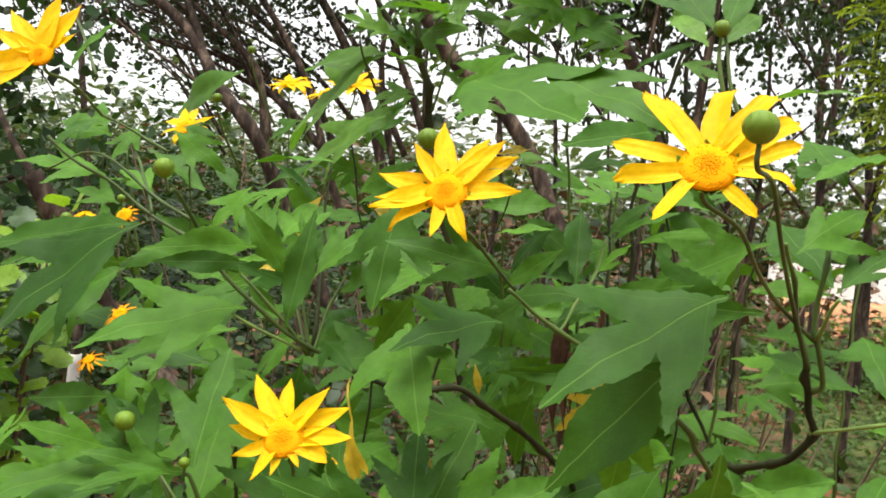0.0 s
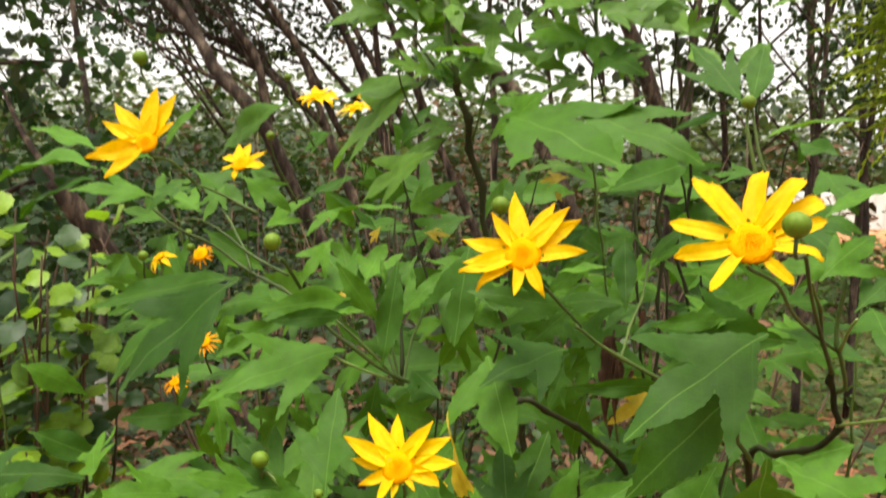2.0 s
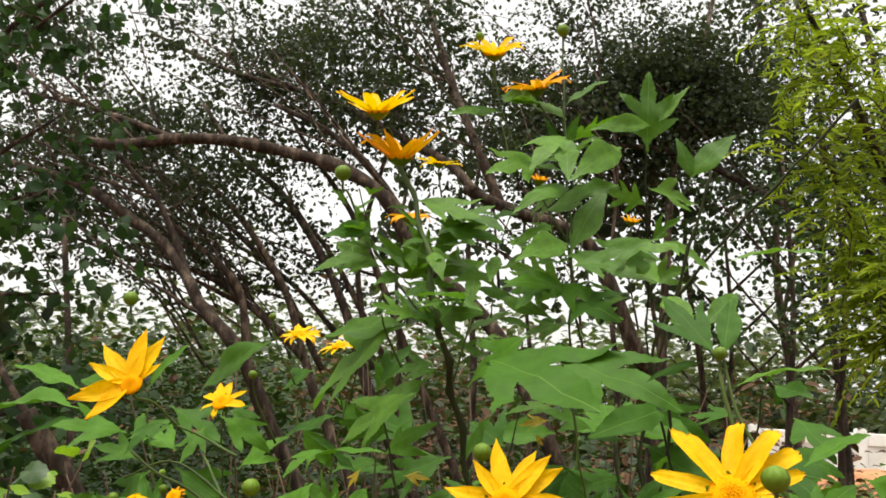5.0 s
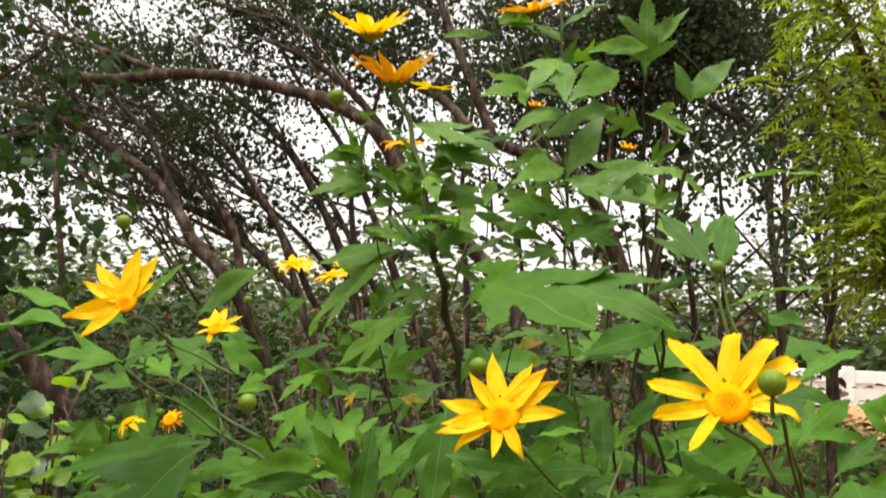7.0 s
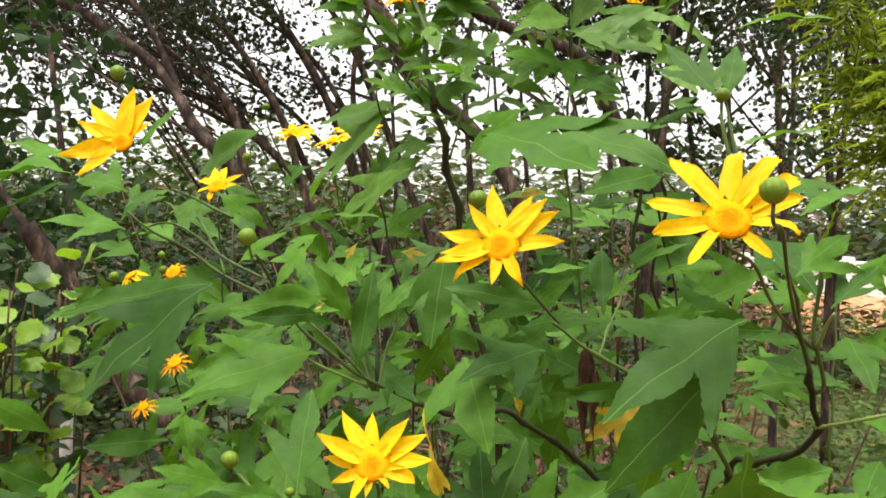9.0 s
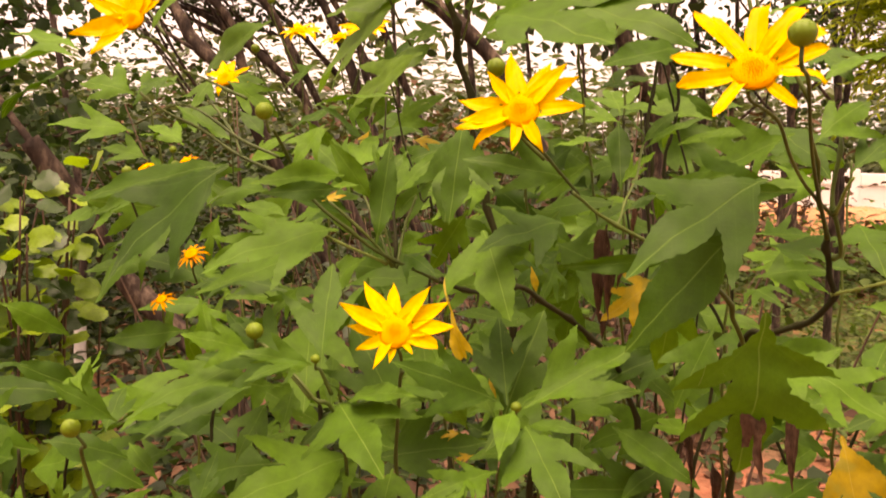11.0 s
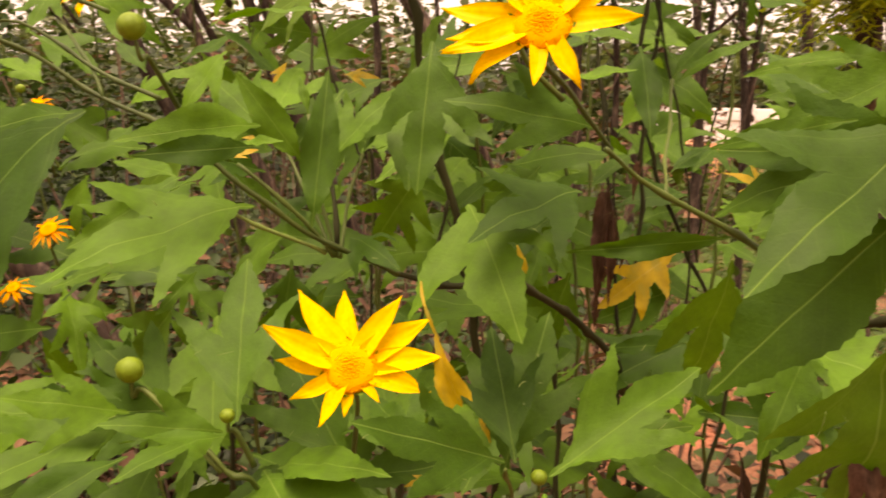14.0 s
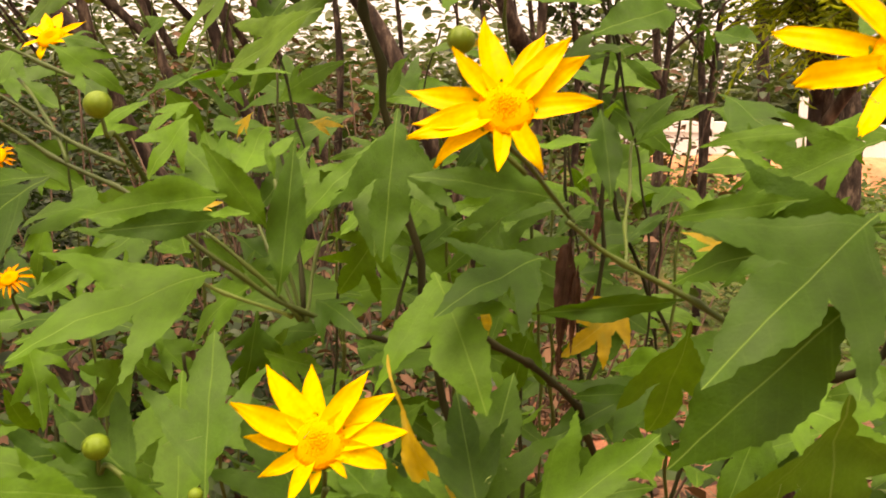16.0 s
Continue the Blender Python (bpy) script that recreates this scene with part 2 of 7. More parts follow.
def leaf_mesh(name, kind, droop, fold, wave, seed, mat, grid=0.085, teeth=0.007, rough=0.05):
    rng = random.Random(seed)
    sides = []
    for s in (1, -1):
        full, ahead = rng.uniform(0.78, 1.18), rng.uniform(-0.05, 0.05)
        line = [(x + (rng.uniform(-0.015, 0.015) + ahead * min(1, y * 2.5)) * (0.05 < x), y * full * rng.uniform(0.92, 1.08)) for x, y in LOBES[kind]] + [(1.0, 0.0)]
        fine = []
        for (x0, y0), (x1, y1) in zip(line, line[1:]):
            n = max(1, round(math.hypot(x1 - x0, y1 - y0) / 0.032))
            for k in range(n):
                t = k / n
                bulge = 0.012 * math.sin(math.pi * t)
                off = teeth * (rng.uniform(0.5, 1.5) if len(fine) % 2 else -0.5) * (x0 > 0.12)
                fine.append((x0 + (x1 - x0) * t - off * 0.3, s * max(0.004, y0 + (y1 - y0) * t + bulge + off)))
        sides.append(fine)
    ring = sides[0] + [(1.0, 0.0)] + sides[1][::-1]
    pts = [Vector(p) for p in ring]
    n = len(pts)
    inner = [Vector((grid * (i + 0.5), 0.0)) for i in range(int(1 / grid))]
    for i in range(int(1 / grid)):
        for j in range(1, 6):
            for s in (1, -1):
                inner.append(Vector((grid * (i + 0.5 + 0.5 * (j % 2)), s * grid * j * 0.9)))
    verts, _, faces, _, _, _ = delaunay_2d_cdt(pts + inner, [], [list(range(n))], 1, 1e-5)
    ph = rng.uniform(0, 6)
    shaped = []
    for v in verts:
        x, y = v
        z = -droop * x * x + fold * abs(y) * (1 - 0.4 * x) - droop * 0.8 * abs(y) ** 1.5
        z += wave * (math.sin(9 * x + ph + 4 * y) * abs(y) * 1.6 + 0.4 * math.sin(5 * x - ph) * y)
        z += rough * (noise.noise(Vector((x * 3.2, y * 3.2, seed))) + 0.5 * noise.noise(Vector((x * 8, y * 8, seed + 9)))) * min(1, 5 * x)
        shaped.append(Vector((x, y, z)))
    tip = Vector((1, 0, -droop + 0.0))
    ang, size = math.atan2(tip.z, tip.x), tip.length
    turn = Matrix.Rotation(ang, 3, "Y")
    me = bpy.data.meshes.new(name)
    me.from_pydata([turn @ v / size for v in shaped], [], [list(f) for f in faces])
    uv = me.uv_layers.new(name="blade")
    for lp in me.loops:
        x, y = verts[lp.vertex_index]
        uv.data[lp.index].uv = (x, y + 0.5)
    for p in me.polygons:
        p.use_smooth = True
    me.materials.append(mat)
    return me


def leaf_set(tag, mat):
    out = {}
    for kind in LOBES:
        out[kind] = [leaf_mesh(f"{tag}_{kind}", kind, d, f, w, 31 * i + len(kind), mat) for i, (d, f, w) in enumerate(((0.12, 0.16, 0.05), (0.28, 0.24, 0.08), (0.45, 0.10, 0.12), (0.05, 0.35, 0.07)))]
    return out


def withered_set():
    """Dead leaves, shrunken and curled in on themselves."""
    return {kind: [leaf_mesh(f"brown_leaf_{kind}", kind, d, f, w, 51 * i + len(kind), LEAF_BROWN, rough=0.22) for i, (d, f, w) in enumerate(((0.5, 0.9, 0.25), (0.6, 1.1, 0.3), (0.7, 1.3, 0.35), (0.4, 0.8, 0.3)))] for kind in LOBES}


LEAVES = {"green": leaf_set("leaf", LEAF), "young": leaf_set("skylit_leaf", LEAF_SKYLIT), "yellow": leaf_set("yellow_leaf", LEAF_YELLOW), "brown": withered_set()}
NODES = {}


def leaf(plant, base, tip, roll=0.0, wide=1.0, kind="three", shape=0, hue="green", petiole=True, root=None):
    """A leaf from its base to its tip, on a stalk that springs from the plant's nearest stem."""
    b, t = Vector(base), Vector(tip)
    x = (t - b).normalized()
    size = (t - b).length
    z = Vector((0, -0.72, 0.70))
    z = (z - x * z.dot(x)).normalized()
    m = Matrix((x, z.cross(x), z)).transposed()
    m = m @ Matrix.Rotation(radians(roll), 3, "X")
    ob = part("leaf", LEAVES[hue][kind][shape % 4], None, plant, {"yellow": "yellowed leaf", "brown": "brown withered leaf"}.get(hue, ""))
    ob.matrix_local = Matrix.Translation(b - plant.location) @ m.to_4x4() @ Matrix.Diagonal((size, size * wide * 0.86, size, 1))
    if petiole:
        r = Vector(root) if root else min(NODES[plant.name], key=lambda q: (q - (b - x * 0.05 - Vector((0, 0, 0.02)))).length)
        if (r - b).length > 0.13 and not root:
            r = b + (r - b).normalized() * 0.13
        mid = (r + b) / 2 + Vector((0, 0, 0.12 * (r - b).length)) - x * 0.1 * (r - b).length
        bm = bmesh.new()
        inv = ob.matrix_local.inverted()
        tube(bm, [q - plant.location for q in spline([r, mid, b, b + x * size * 0.10], 3)], 0.0019, 0.0011, 5)
        bmesh.ops.transform(bm, matrix=inv, verts=bm.verts)
        part("petiole", bm, PETIOLE, ob)
    return ob


def stem(plant, points, r0, r1, mat=None, name="branch", joints=0.045):
    pts = spline(points, 5)
    NODES.setdefault(plant.name, []).extend(pts)
    bm = bmesh.new()
    tube(bm, [p - plant.location for p in pts], r0 * 0.41, r1 * 0.53, 7, 0.15, joints)
    return part(name, bm, mat or STEM, plant)


# ---- flower heads and buds ----
PROFILES = {
    "lance": ((0, 0.15), (0.18, 0.18), (0.40, 0.185), (0.60, 0.15), (0.80, 0.09), (0.94, 0.045), (1, 0.014)),
    "finger": ((0, 0.10), (0.2, 0.13), (0.5, 0.142), (0.78, 0.128), (0.92, 0.10), (1, 0.045)),
    "spoon": ((0, 0.10), (0.25, 0.15), (0.5, 0.18), (0.72, 0.17), (0.88, 0.10), (1, 0.02)),
}


def at(table, u):
    for (u0, v0), (u1, v1) in zip(table, table[1:]):
        if u <= u1:
            return v0 + (v1 - v0) * (u - u0) / (u1 - u0)
    return table[-1][1]


def petal_mesh(name, mat, form, curl, cup, seed, hook=0.0, twist=0.0):
    """A ray petal, one long, with two grooves, an uneven edge, a notched tip and a curl."""
    rng = random.Random(seed)
    bm = bmesh.new()
    n, w = 15, 9
    rows = []
    for i in range(n):
        u = i / (n - 1)
        half = at(PROFILES[form], u) * (1 + 0.05 * math.sin(11 * u + seed))
        tip = max(0.0, u - 0.72)
        row = []
        for j in range(w):
            v = j / (w - 1) * 2 - 1
            z = -curl * u * u - hook * tip * tip * 6 + 0.5 * cup * (v * v) * half * (1 - 0.5 * u) - 0.010 * math.cos(v * 2.5 * math.pi) * (1 - 0.4 * u)
            z += 0.02 * math.sin(8 * u + 2 * v + seed) * u + 0.6 * twist * v * half * u
            x = u - 0.03 * v * v * u - (0.025 * math.cos(v * 2 * math.pi) if i == n - 1 else 0) - hook * tip * tip * 1.5
            row.append(bm.verts.new((x, v * half + 0.05 * math.sin(2.6 * u + seed * 1.9) * u, z)))
        rows.append(row)
    for a, b in zip(rows, rows[1:]):
        for j in range(w - 1):
            bm.faces.new((a[j], a[j + 1], b[j + 1], b[j]))
    for v in bm.verts:
        v.co.z += 0.002 * rng.uniform(-1, 1)
    return mesh_of(bm, name, mat)


# 0, 1: pointed; 2: hooked; 3, 4: finger-like; 5: spoon-shaped; 6: folded and short-tipped
SHAPES = (("lance", 0.06, 0.5, 0.0, 0.3), ("lance", -0.06, 0.8, 0.0, -0.5), ("lance", 0.06, 0.6, 0.3, 0.4), ("finger", 0.04, 0.6, 0.0, 0.5), ("finger", -0.08, 0.9, 0.4, -0.5), ("spoon", 0.05, 0.7, 0.2, 0.4), ("spoon", 0.10, 1.1, 0.5, -0.3))
PETALS = {h: [petal_mesh("petal", m, f, c, k, s, hk, tw) for s, (f, c, k, hk, tw) in enumerate(SHAPES)] for h, m in (("fresh", PETAL), ("old", PETAL_OLD))}


def disc_mesh():
    """The domed centre with its many small florets."""
    bm = bmesh.new()
    golden = math.pi * (3 - 5 ** 0.5)
    rng = random.Random(4)
    for i in range(420):
        q = ((i + 0.5) / 420) ** 0.5
        a = i * golden
        c = Vector((math.cos(a) * q * 0.95, math.sin(a) * q * 0.95, 0.30 * (1 - q * q)))
        up = Vector((math.cos(a) * q * 0.6, math.sin(a) * q * 0.6, 1)).normalized()
        c += Vector((rng.uniform(-1, 1), rng.uniform(-1, 1), 0)) * 0.035
        up = (up + Vector((rng.uniform(-1, 1), rng.uniform(-1, 1), 0)) * 0.25).normalized()
        tall = rng.uniform(0.02, 0.05) + rng.uniform(0, 0.07) * (q > 0.78)
        s1 = up.cross(Vector((0, 1, 0.3))).normalized()
        s2 = up.cross(s1)
        low = [bm.verts.new(c + (s1 * x + s2 * y) * 0.050) for x, y in ((1, 0), (0, 1), (-1, 0), (0, -1))]
        high = [bm.verts.new(c + up * tall + (s1 * x + s2 * y) * 0.032) for x, y in ((1, 0), (0, 1), (-1, 0), (0, -1))]
        for k in range(4):
            bm.faces.new((low[k], low[(k + 1) % 4], high[(k + 1) % 4], high[k]))
        bm.faces.new(high)
    base = bmesh.ops.create_uvsphere(bm, u_segments=18, v_segments=8, radius=1.0)
    for v in base["verts"]:
        v.co.z = v.co.z * 0.28 if v.co.z > 0 else v.co.z * 0.25
    return mesh_of(bm, "disc", DISC)


def calyx_mesh():
    """The green cup of bracts under a flower."""
    bm = bmesh.new()
    rings = []
    for z, r in ((-0.95, 0.28), (-0.7, 0.50), (-0.35, 0.86), (-0.08, 1.02), (0.02, 0.92)):
        rings.append([bm.verts.new((math.cos(k * math.pi / 8) * r * (1 + 0.05 * (k % 2)), math.sin(k * math.pi / 8) * r * (1 + 0.05 * (k % 2)), z)) for k in range(16)])
    for a, b in zip(rings, rings[1:]):
        for k in range(16):
            bm.faces.new((a[k], a[(k + 1) % 16], b[(k + 1) % 16], b[k]))
    for k in range(11):
        a = k * 2 * math.pi / 11
        d, s = Vector((math.cos(a), math.sin(a), 0)), Vector((-math.sin(a), math.cos(a), 0))
        p = [d * 0.7 + s * 0.2 + Vector((0, 0, -0.5)), d * 0.7 - s * 0.2 + Vector((0, 0, -0.5)), d * 1.14 - s * 0.24 + Vector((0, 0, -0.1)), d * 1.28 + Vector((0, 0, 0.28)), d * 1.14 + s * 0.24 + Vector((0, 0, -0.1))]
        bm.faces.new([bm.verts.new(q) for q in p])
    return mesh_of(bm, "calyx", BUD)


DISC_MESH, CALYX_MESH = disc_mesh(), calyx_mesh()


def facing(z, hint=Vector((0, 0, 1))):
    z = Vector(z).normalized()
    x = hint.cross(z)
    x = (x if x.length > 1e-3 else Vector((1, 0, 0))).normalized()
    return Matrix((x, z.cross(x), z)).transposed()


def flower(plant, centre, normal, rays, disc=0.0125, hue="fresh", stalk=None, wide=1.0, lift=3, forms=(0, 1, 5, 2, 0, 6)):
    """A flower head. rays: pairs of an angle (from the head's right, towards its top) and a petal's reach."""
    rot = facing(normal)
    head = new("flower")
    head.parent = plant
    head.matrix_local = Matrix.Translation(Vector(centre) - plant.location) @ rot.to_4x4()
    for i, (a, reach) in enumerate(rays):
        p = part("petal", PETALS[hue][forms[(i * 3 + int(a)) % len(forms)]], None, head)
        start = disc * 0.66
        size = max(0.01, reach * 1.02 - start)
        p.matrix_local = Matrix.Rotation(radians(a), 4, "Z") @ Matrix.Translation((start, 0, 0.001 * (i % 3) - 0.001)) @ Matrix.Rotation(radians(-lift + 5 * math.sin(i * 2.4)), 4, "Y") @ Matrix.Rotation(radians(14 * math.sin(i * 1.7)), 4, "X") @ Matrix.Diagonal((size, size * 1.08 * wide, size, 1))
    d = part("disc", DISC_MESH, None, head, "golden orange disc of florets")
    d.matrix_local = Matrix.Diagonal((disc, disc, disc, 1))
    c = part("calyx", CALYX_MESH, None, head, "green cup of bracts")
    c.matrix_local = Matrix.Translation((0, 0, -0.001)) @ Matrix.Diagonal((disc * 0.9, disc * 0.9, disc * 0.7, 1))
    if stalk:
        n = Vector(normal).normalized()
        c0 = Vector(centre)
        stem(plant, [c0 - n * disc * 0.6, c0 - n * disc * 1.3 + Vector((0, 0, -0.006))] + [Vector(q) for q in stalk], 0.0034, 0.0024, name="flower_stalk", joints=0.0)
    return head


def bud_mesh():
    bm = bmesh.new()
    bmesh.ops.create_uvsphere(bm, u_segments=24, v_segments=14, radius=1.0)
    for v in bm.verts:
        a = math.atan2(v.co.y, v.co.x)
        z = v.co.z
        r = 1 + 0.03 * math.cos(8 * a) * (1 - abs(z)) - 0.10 * max(0, z) ** 3
        v.co = Vector((v.co.x * r, v.co.y * r, z * 0.92 if z > 0 else z * 1.05))
    for k in range(9):
        a = k * 2 * math.pi / 9
        rows = []
        for i in range(6):
            u = i / 5
            th = -1.2 + 2.1 * u
            half = 0.36 * math.sin(math.pi * min(1, u * 0.72 + 0.28)) * (1 - u ** 4 * 0.9)
            q = []
            for s in (-1, 0, 1):
                aa = a + s * half / max(0.35, math.cos(th))
                rr = 1.02 + 0.012 * (s == 0) + 0.02 * (k % 2)
                q.append(bm.verts.new((math.cos(aa) * math.cos(th) * rr, math.sin(aa) * math.cos(th) * rr, math.sin(th) * rr * 0.98)))
            rows.append(q)
        for p, q in zip(rows, rows[1:]):
            for j in (0, 1):
                bm.faces.new((p[j], p[j + 1], q[j + 1], q[j]))
    return mesh_of(bm, "bud", BUD)


BUD_MESH = bud_mesh()


def bud(plant, centre, radius, stalk, lean=(0, -0.2, 1)):
    ob = part("bud", BUD_MESH, None, plant, "round green flower bud")
    n = Vector(lean).normalized()
    ob.matrix_local = Matrix.Translation(Vector(centre) - plant.location) @ facing(n).to_4x4() @ Matrix.Diagonal((radius * 0.92, radius * 0.92, radius * 0.92, 1))
    if stalk:
        c0 = Vector(centre)
        stem(plant, [c0 - n * radius * 0.8, c0 - n * radius * 2.2] + [Vector(q) for q in stalk], max(0.0020, radius * 0.34), 0.0030, name="bud_stalk", joints=0.0)
    return ob


def leafy(plant, seed, count, top, low=0.5, small=0.085, large=0.15, high=9.0, hue="green"):
    """Alternate leaves up the stem, held out and drooping."""
    rng = random.Random(seed * 17 + 5)
    nodes_ = [q for q in NODES[plant.name] if top * low < q.z < high]
    turn = rng.uniform(0, 6)
    for i in range(count):
        q = nodes_[min(len(nodes_) - 1, int(len(nodes_) * (i + rng.random()) / count))]
        turn += 2.4 + rng.uniform(-0.4, 0.4)
        out = Vector((math.cos(turn), math.sin(turn) * 0.75, rng.uniform(0.0, 0.5))).normalized()
        size = rng.uniform(small, large)
        base = q + out * rng.uniform(0.25, 0.45) * size
        tip = base + (out + Vector((0, -0.1, -rng.uniform(0.1, 0.9)))).normalized() * size
        leaf(plant, base, tip, rng.uniform(-25, 25), rng.uniform(0.85, 1.15), rng.choice(("three", "three", "five", "one")), rng.randrange(4), hue, root=q)


# ---- ground, bank and far wall ----
def soil_material():
    m, nodes, links, b = material("red_soil", 0.95, 0.1)
    big, fine = noise_tex(nodes, links, 1.3, 5, 0.6), noise_tex(nodes, links, 22, 8, 0.75)
    soil = ramp(nodes, links, fine, [(0.3, (0.18, 0.062, 0.034)), (0.55, (0.35, 0.135, 0.075)), (0.75, (0.42, 0.20, 0.115))])
    litter = ramp(nodes, links, noise_tex(nodes, links, 40, 6, 0.8), [(0.35, (0.06, 0.035, 0.022)), (0.6, (0.20, 0.12, 0.07)), (0.8, (0.30, 0.21, 0.12))])
    moss = ramp(nodes, links, noise_tex(nodes, links, 55, 6, 0.8), [(0.3, (0.03, 0.05, 0.015)), (0.75, (0.11, 0.15, 0.04))])
    col = mix(nodes, links, ramp(nodes, links, big, [(0.40, (0, 0, 0)), (0.54, (1, 1, 1))]), soil, litter)
    col = mix(nodes, links, ramp(nodes, links, noise_tex(nodes, links, 0.9, 4, 0.6, "Object", (1.3, 1, 1)), [(0.36, (0, 0, 0)), (0.52, (0.85, 0.85, 0.85))]), col, moss)
    tc = nodes.new("ShaderNodeTexCoord")
    sep = nodes.new("ShaderNodeSeparateXYZ")
    links.new(tc.outputs["Object"], sep.inputs[0])
    beyond = math_node(nodes, links, "DIVIDE", math_node(nodes, links, "SUBTRACT", math_node(nodes, links, "ADD", sep.outputs[1], math_node(nodes, links, "MULTIPLY", big, 2.0)), 5.0), 1.2, True)
    col = mix(nodes, links, beyond, mix(nodes, links, ramp(nodes, links, big, [(0.42, (0, 0, 0)), (0.56, (0.85, 0.85, 0.85))]), soil, litter), col)
    links.new(col, b.inputs["Base Color"])
    bump(nodes, links, b, fine, 0.8, 0.02)
    return m


SOIL = soil_material()
bm = bmesh.new()
ticks = [-150, -60, -25, -12] + [-8 + 0.4 * i for i in range(41)] + [12, 25, 60, 150]
rows = []
for y in ticks:
    rows.append([bm.verts.new((x, y + 4, 0.05 * noise.noise(Vector((x * 0.7, y * 0.7, 0))) if max(abs(x), abs(y)) < 20 else 0.0)) for x in ticks])
for a, b in zip(rows, rows[1:]):
    for k in range(len(a) - 1):
        bm.faces.new((a[k], a[k + 1], b[k + 1], b[k]))
ground = new("ground", mesh_of(bm, "ground", SOIL))
tagged(ground, "red earth ground with leaf litter and green moss", "ground", kind="structure")

BANK = plain_material("earth_bank", [(0.3, (0.34, 0.14, 0.07)), (0.55, (0.50, 0.24, 0.12)), (0.8, (0.55, 0.32, 0.18))], 3, 0.95, None, 0.8, 0.05)
bm = bmesh.new()
rows = []
for i in range(50):
    x = 2.6 + i * 0.3
    rows.append([bm.verts.new((x, 14.6 + d + 0.15 * noise.noise(Vector((x, d, 3))), z + 0.07 * noise.noise(Vector((x * 1.5, d, z * 4))))) for d, z in ((0, -0.1), (0.15, 0.22), (0.35, 0.50), (0.9, 0.56), (1.6, 0.3), (2.0, -0.1))])
for a, b in zip(rows, rows[1:]):
    for k in range(5):
        bm.faces.new((a[k], b[k], b[k + 1], a[k + 1]))
tagged(new("bank", mesh_of(bm, "bank", BANK)), "low bank of bare orange earth", "bank", kind="structure")

WHITE = plain_material("whitewash", [(0.3, (0.70, 0.70, 0.68)), (0.7, (0.84, 0.84, 0.83))], 2.5, 0.8, None, 0.2, 0.01)
wall = thing("wall_far", (5.0, 18.0, 0), "low whitewashed boundary wall with square posts far behind", "wall", kind="structure")


def box(bm, x0, x1, y0, y1, z0, z1, soft=0.0):
    g = bmesh.ops.create_cube(bm, size=1.0)
    for v in g["verts"]:
        v.co = Vector((x0 + (v.co.x + 0.5) * (x1 - x0), y0 + (v.co.y + 0.5) * (y1 - y0), z0 + (v.co.z + 0.5) * (z1 - z0)))
    if soft:
        bmesh.ops.bevel(bm, geom=list({e for v in g["verts"] for e in v.link_edges}), offset=soft, segments=2, affect="EDGES")


for i in range(1, 8):
    x = 1.0 + 1.9 * i - 5
    bm = bmesh.new()
    box(bm, x + 0.09, x + 1.81, -0.10, 0.10, 0.0, 0.84, 0.01)
    part("panel", mesh_of(bm, "panel", WHITE, False), None, wall)
    bm = bmesh.new()
    box(bm, x + 0.09, x + 1.81, -0.13, 0.13, 0.84, 1.08, 0.02)
    part("coping", mesh_of(bm, "coping", WHITE, False), None, wall)
    bm = bmesh.new()
    box(bm, x - 0.09, x + 0.09, -0.14, 0.14, 0.0, 1.6 if i == 3 else 1.16, 0.02)
    part("post", mesh_of(bm, "post", WHITE, False), None, wall)

# ---- trees ----
BARK = plain_material("bark", [(0.30, (0.012, 0.008, 0.006)), (0.5, (0.045, 0.030, 0.021)), (0.72, (0.19, 0.14, 0.10))], 22, 0.9, (1, 1, 0.35), 0.9, 0.01, rand=0.25)
CANOPY = leaf_material("canopy_leaf", (0.011, 0.019, 0.010), (0.046, 0.062, 0.026), None, 0.3, 0.62, True, spec=0.2)
BUSH = leaf_material("bush_leaf", (0.009, 0.023, 0.006), (0.036, 0.074, 0.012), None, 0.22, 0.55, True)
WEED = leaf_material("weed_leaf", (0.030, 0.066, 0.012), (0.095, 0.165, 0.03), None, 0.3, 0.6, True)
FAR = leaf_material("far_leaf", (0.030, 0.050, 0.020), (0.100, 0.125, 0.045), None, 0.25, 0.6, True)
FEATHER = leaf_material("feathery_leaf", (0.035, 0.095, 0.010), (0.36, 0.44, 0.025), None, 0.5, 0.5, True)
DRY = plain_material("dry_stalk", [(0.3, (0.035, 0.022, 0.015)), (0.7, (0.12, 0.075, 0.048))], 12, 0.85, None, 0.3, 0.002)
BOUGHS = {}


def limb(tree, points, r0, r1, name="limb"):
    pts = spline(points, 6)
    BOUGHS.setdefault(tree.name, []).append((pts, r0, r1))
    bm = bmesh.new()
    tube(bm, [p - tree.location for p in pts], r0, r1, 10, 0.25)
    return part(name, bm, BARK, tree)


def small_leaf(verts, faces, at, along, up, size, width=0.36):
    """A pointed leaf of four faces, folded along its rib."""
    side = along.cross(up)
    if side.length < 1e-4:
        side = Vector((1, 0, 0))
    side.normalize()
    nrm = side.cross(along)
    k = len(verts)
    w = size * width
    for u, s, h in ((0, 0, 0), (0.3, 1, 0.10), (0.7, 0.8, 0.06), (1, 0, -0.12), (0.7, -0.8, 0.06), (0.3, -1, 0.10), (0.5, 0, 0.0)):
        verts.append(at + along * size * u + side * w * s + nrm * size * h)
    faces.extend(((k, k + 1, k + 6), (k + 1, k + 2, k + 6), (k + 2, k + 3, k + 6), (k + 3, k + 4, k + 6), (k + 4, k + 5, k + 6), (k + 5, k, k + 6)))


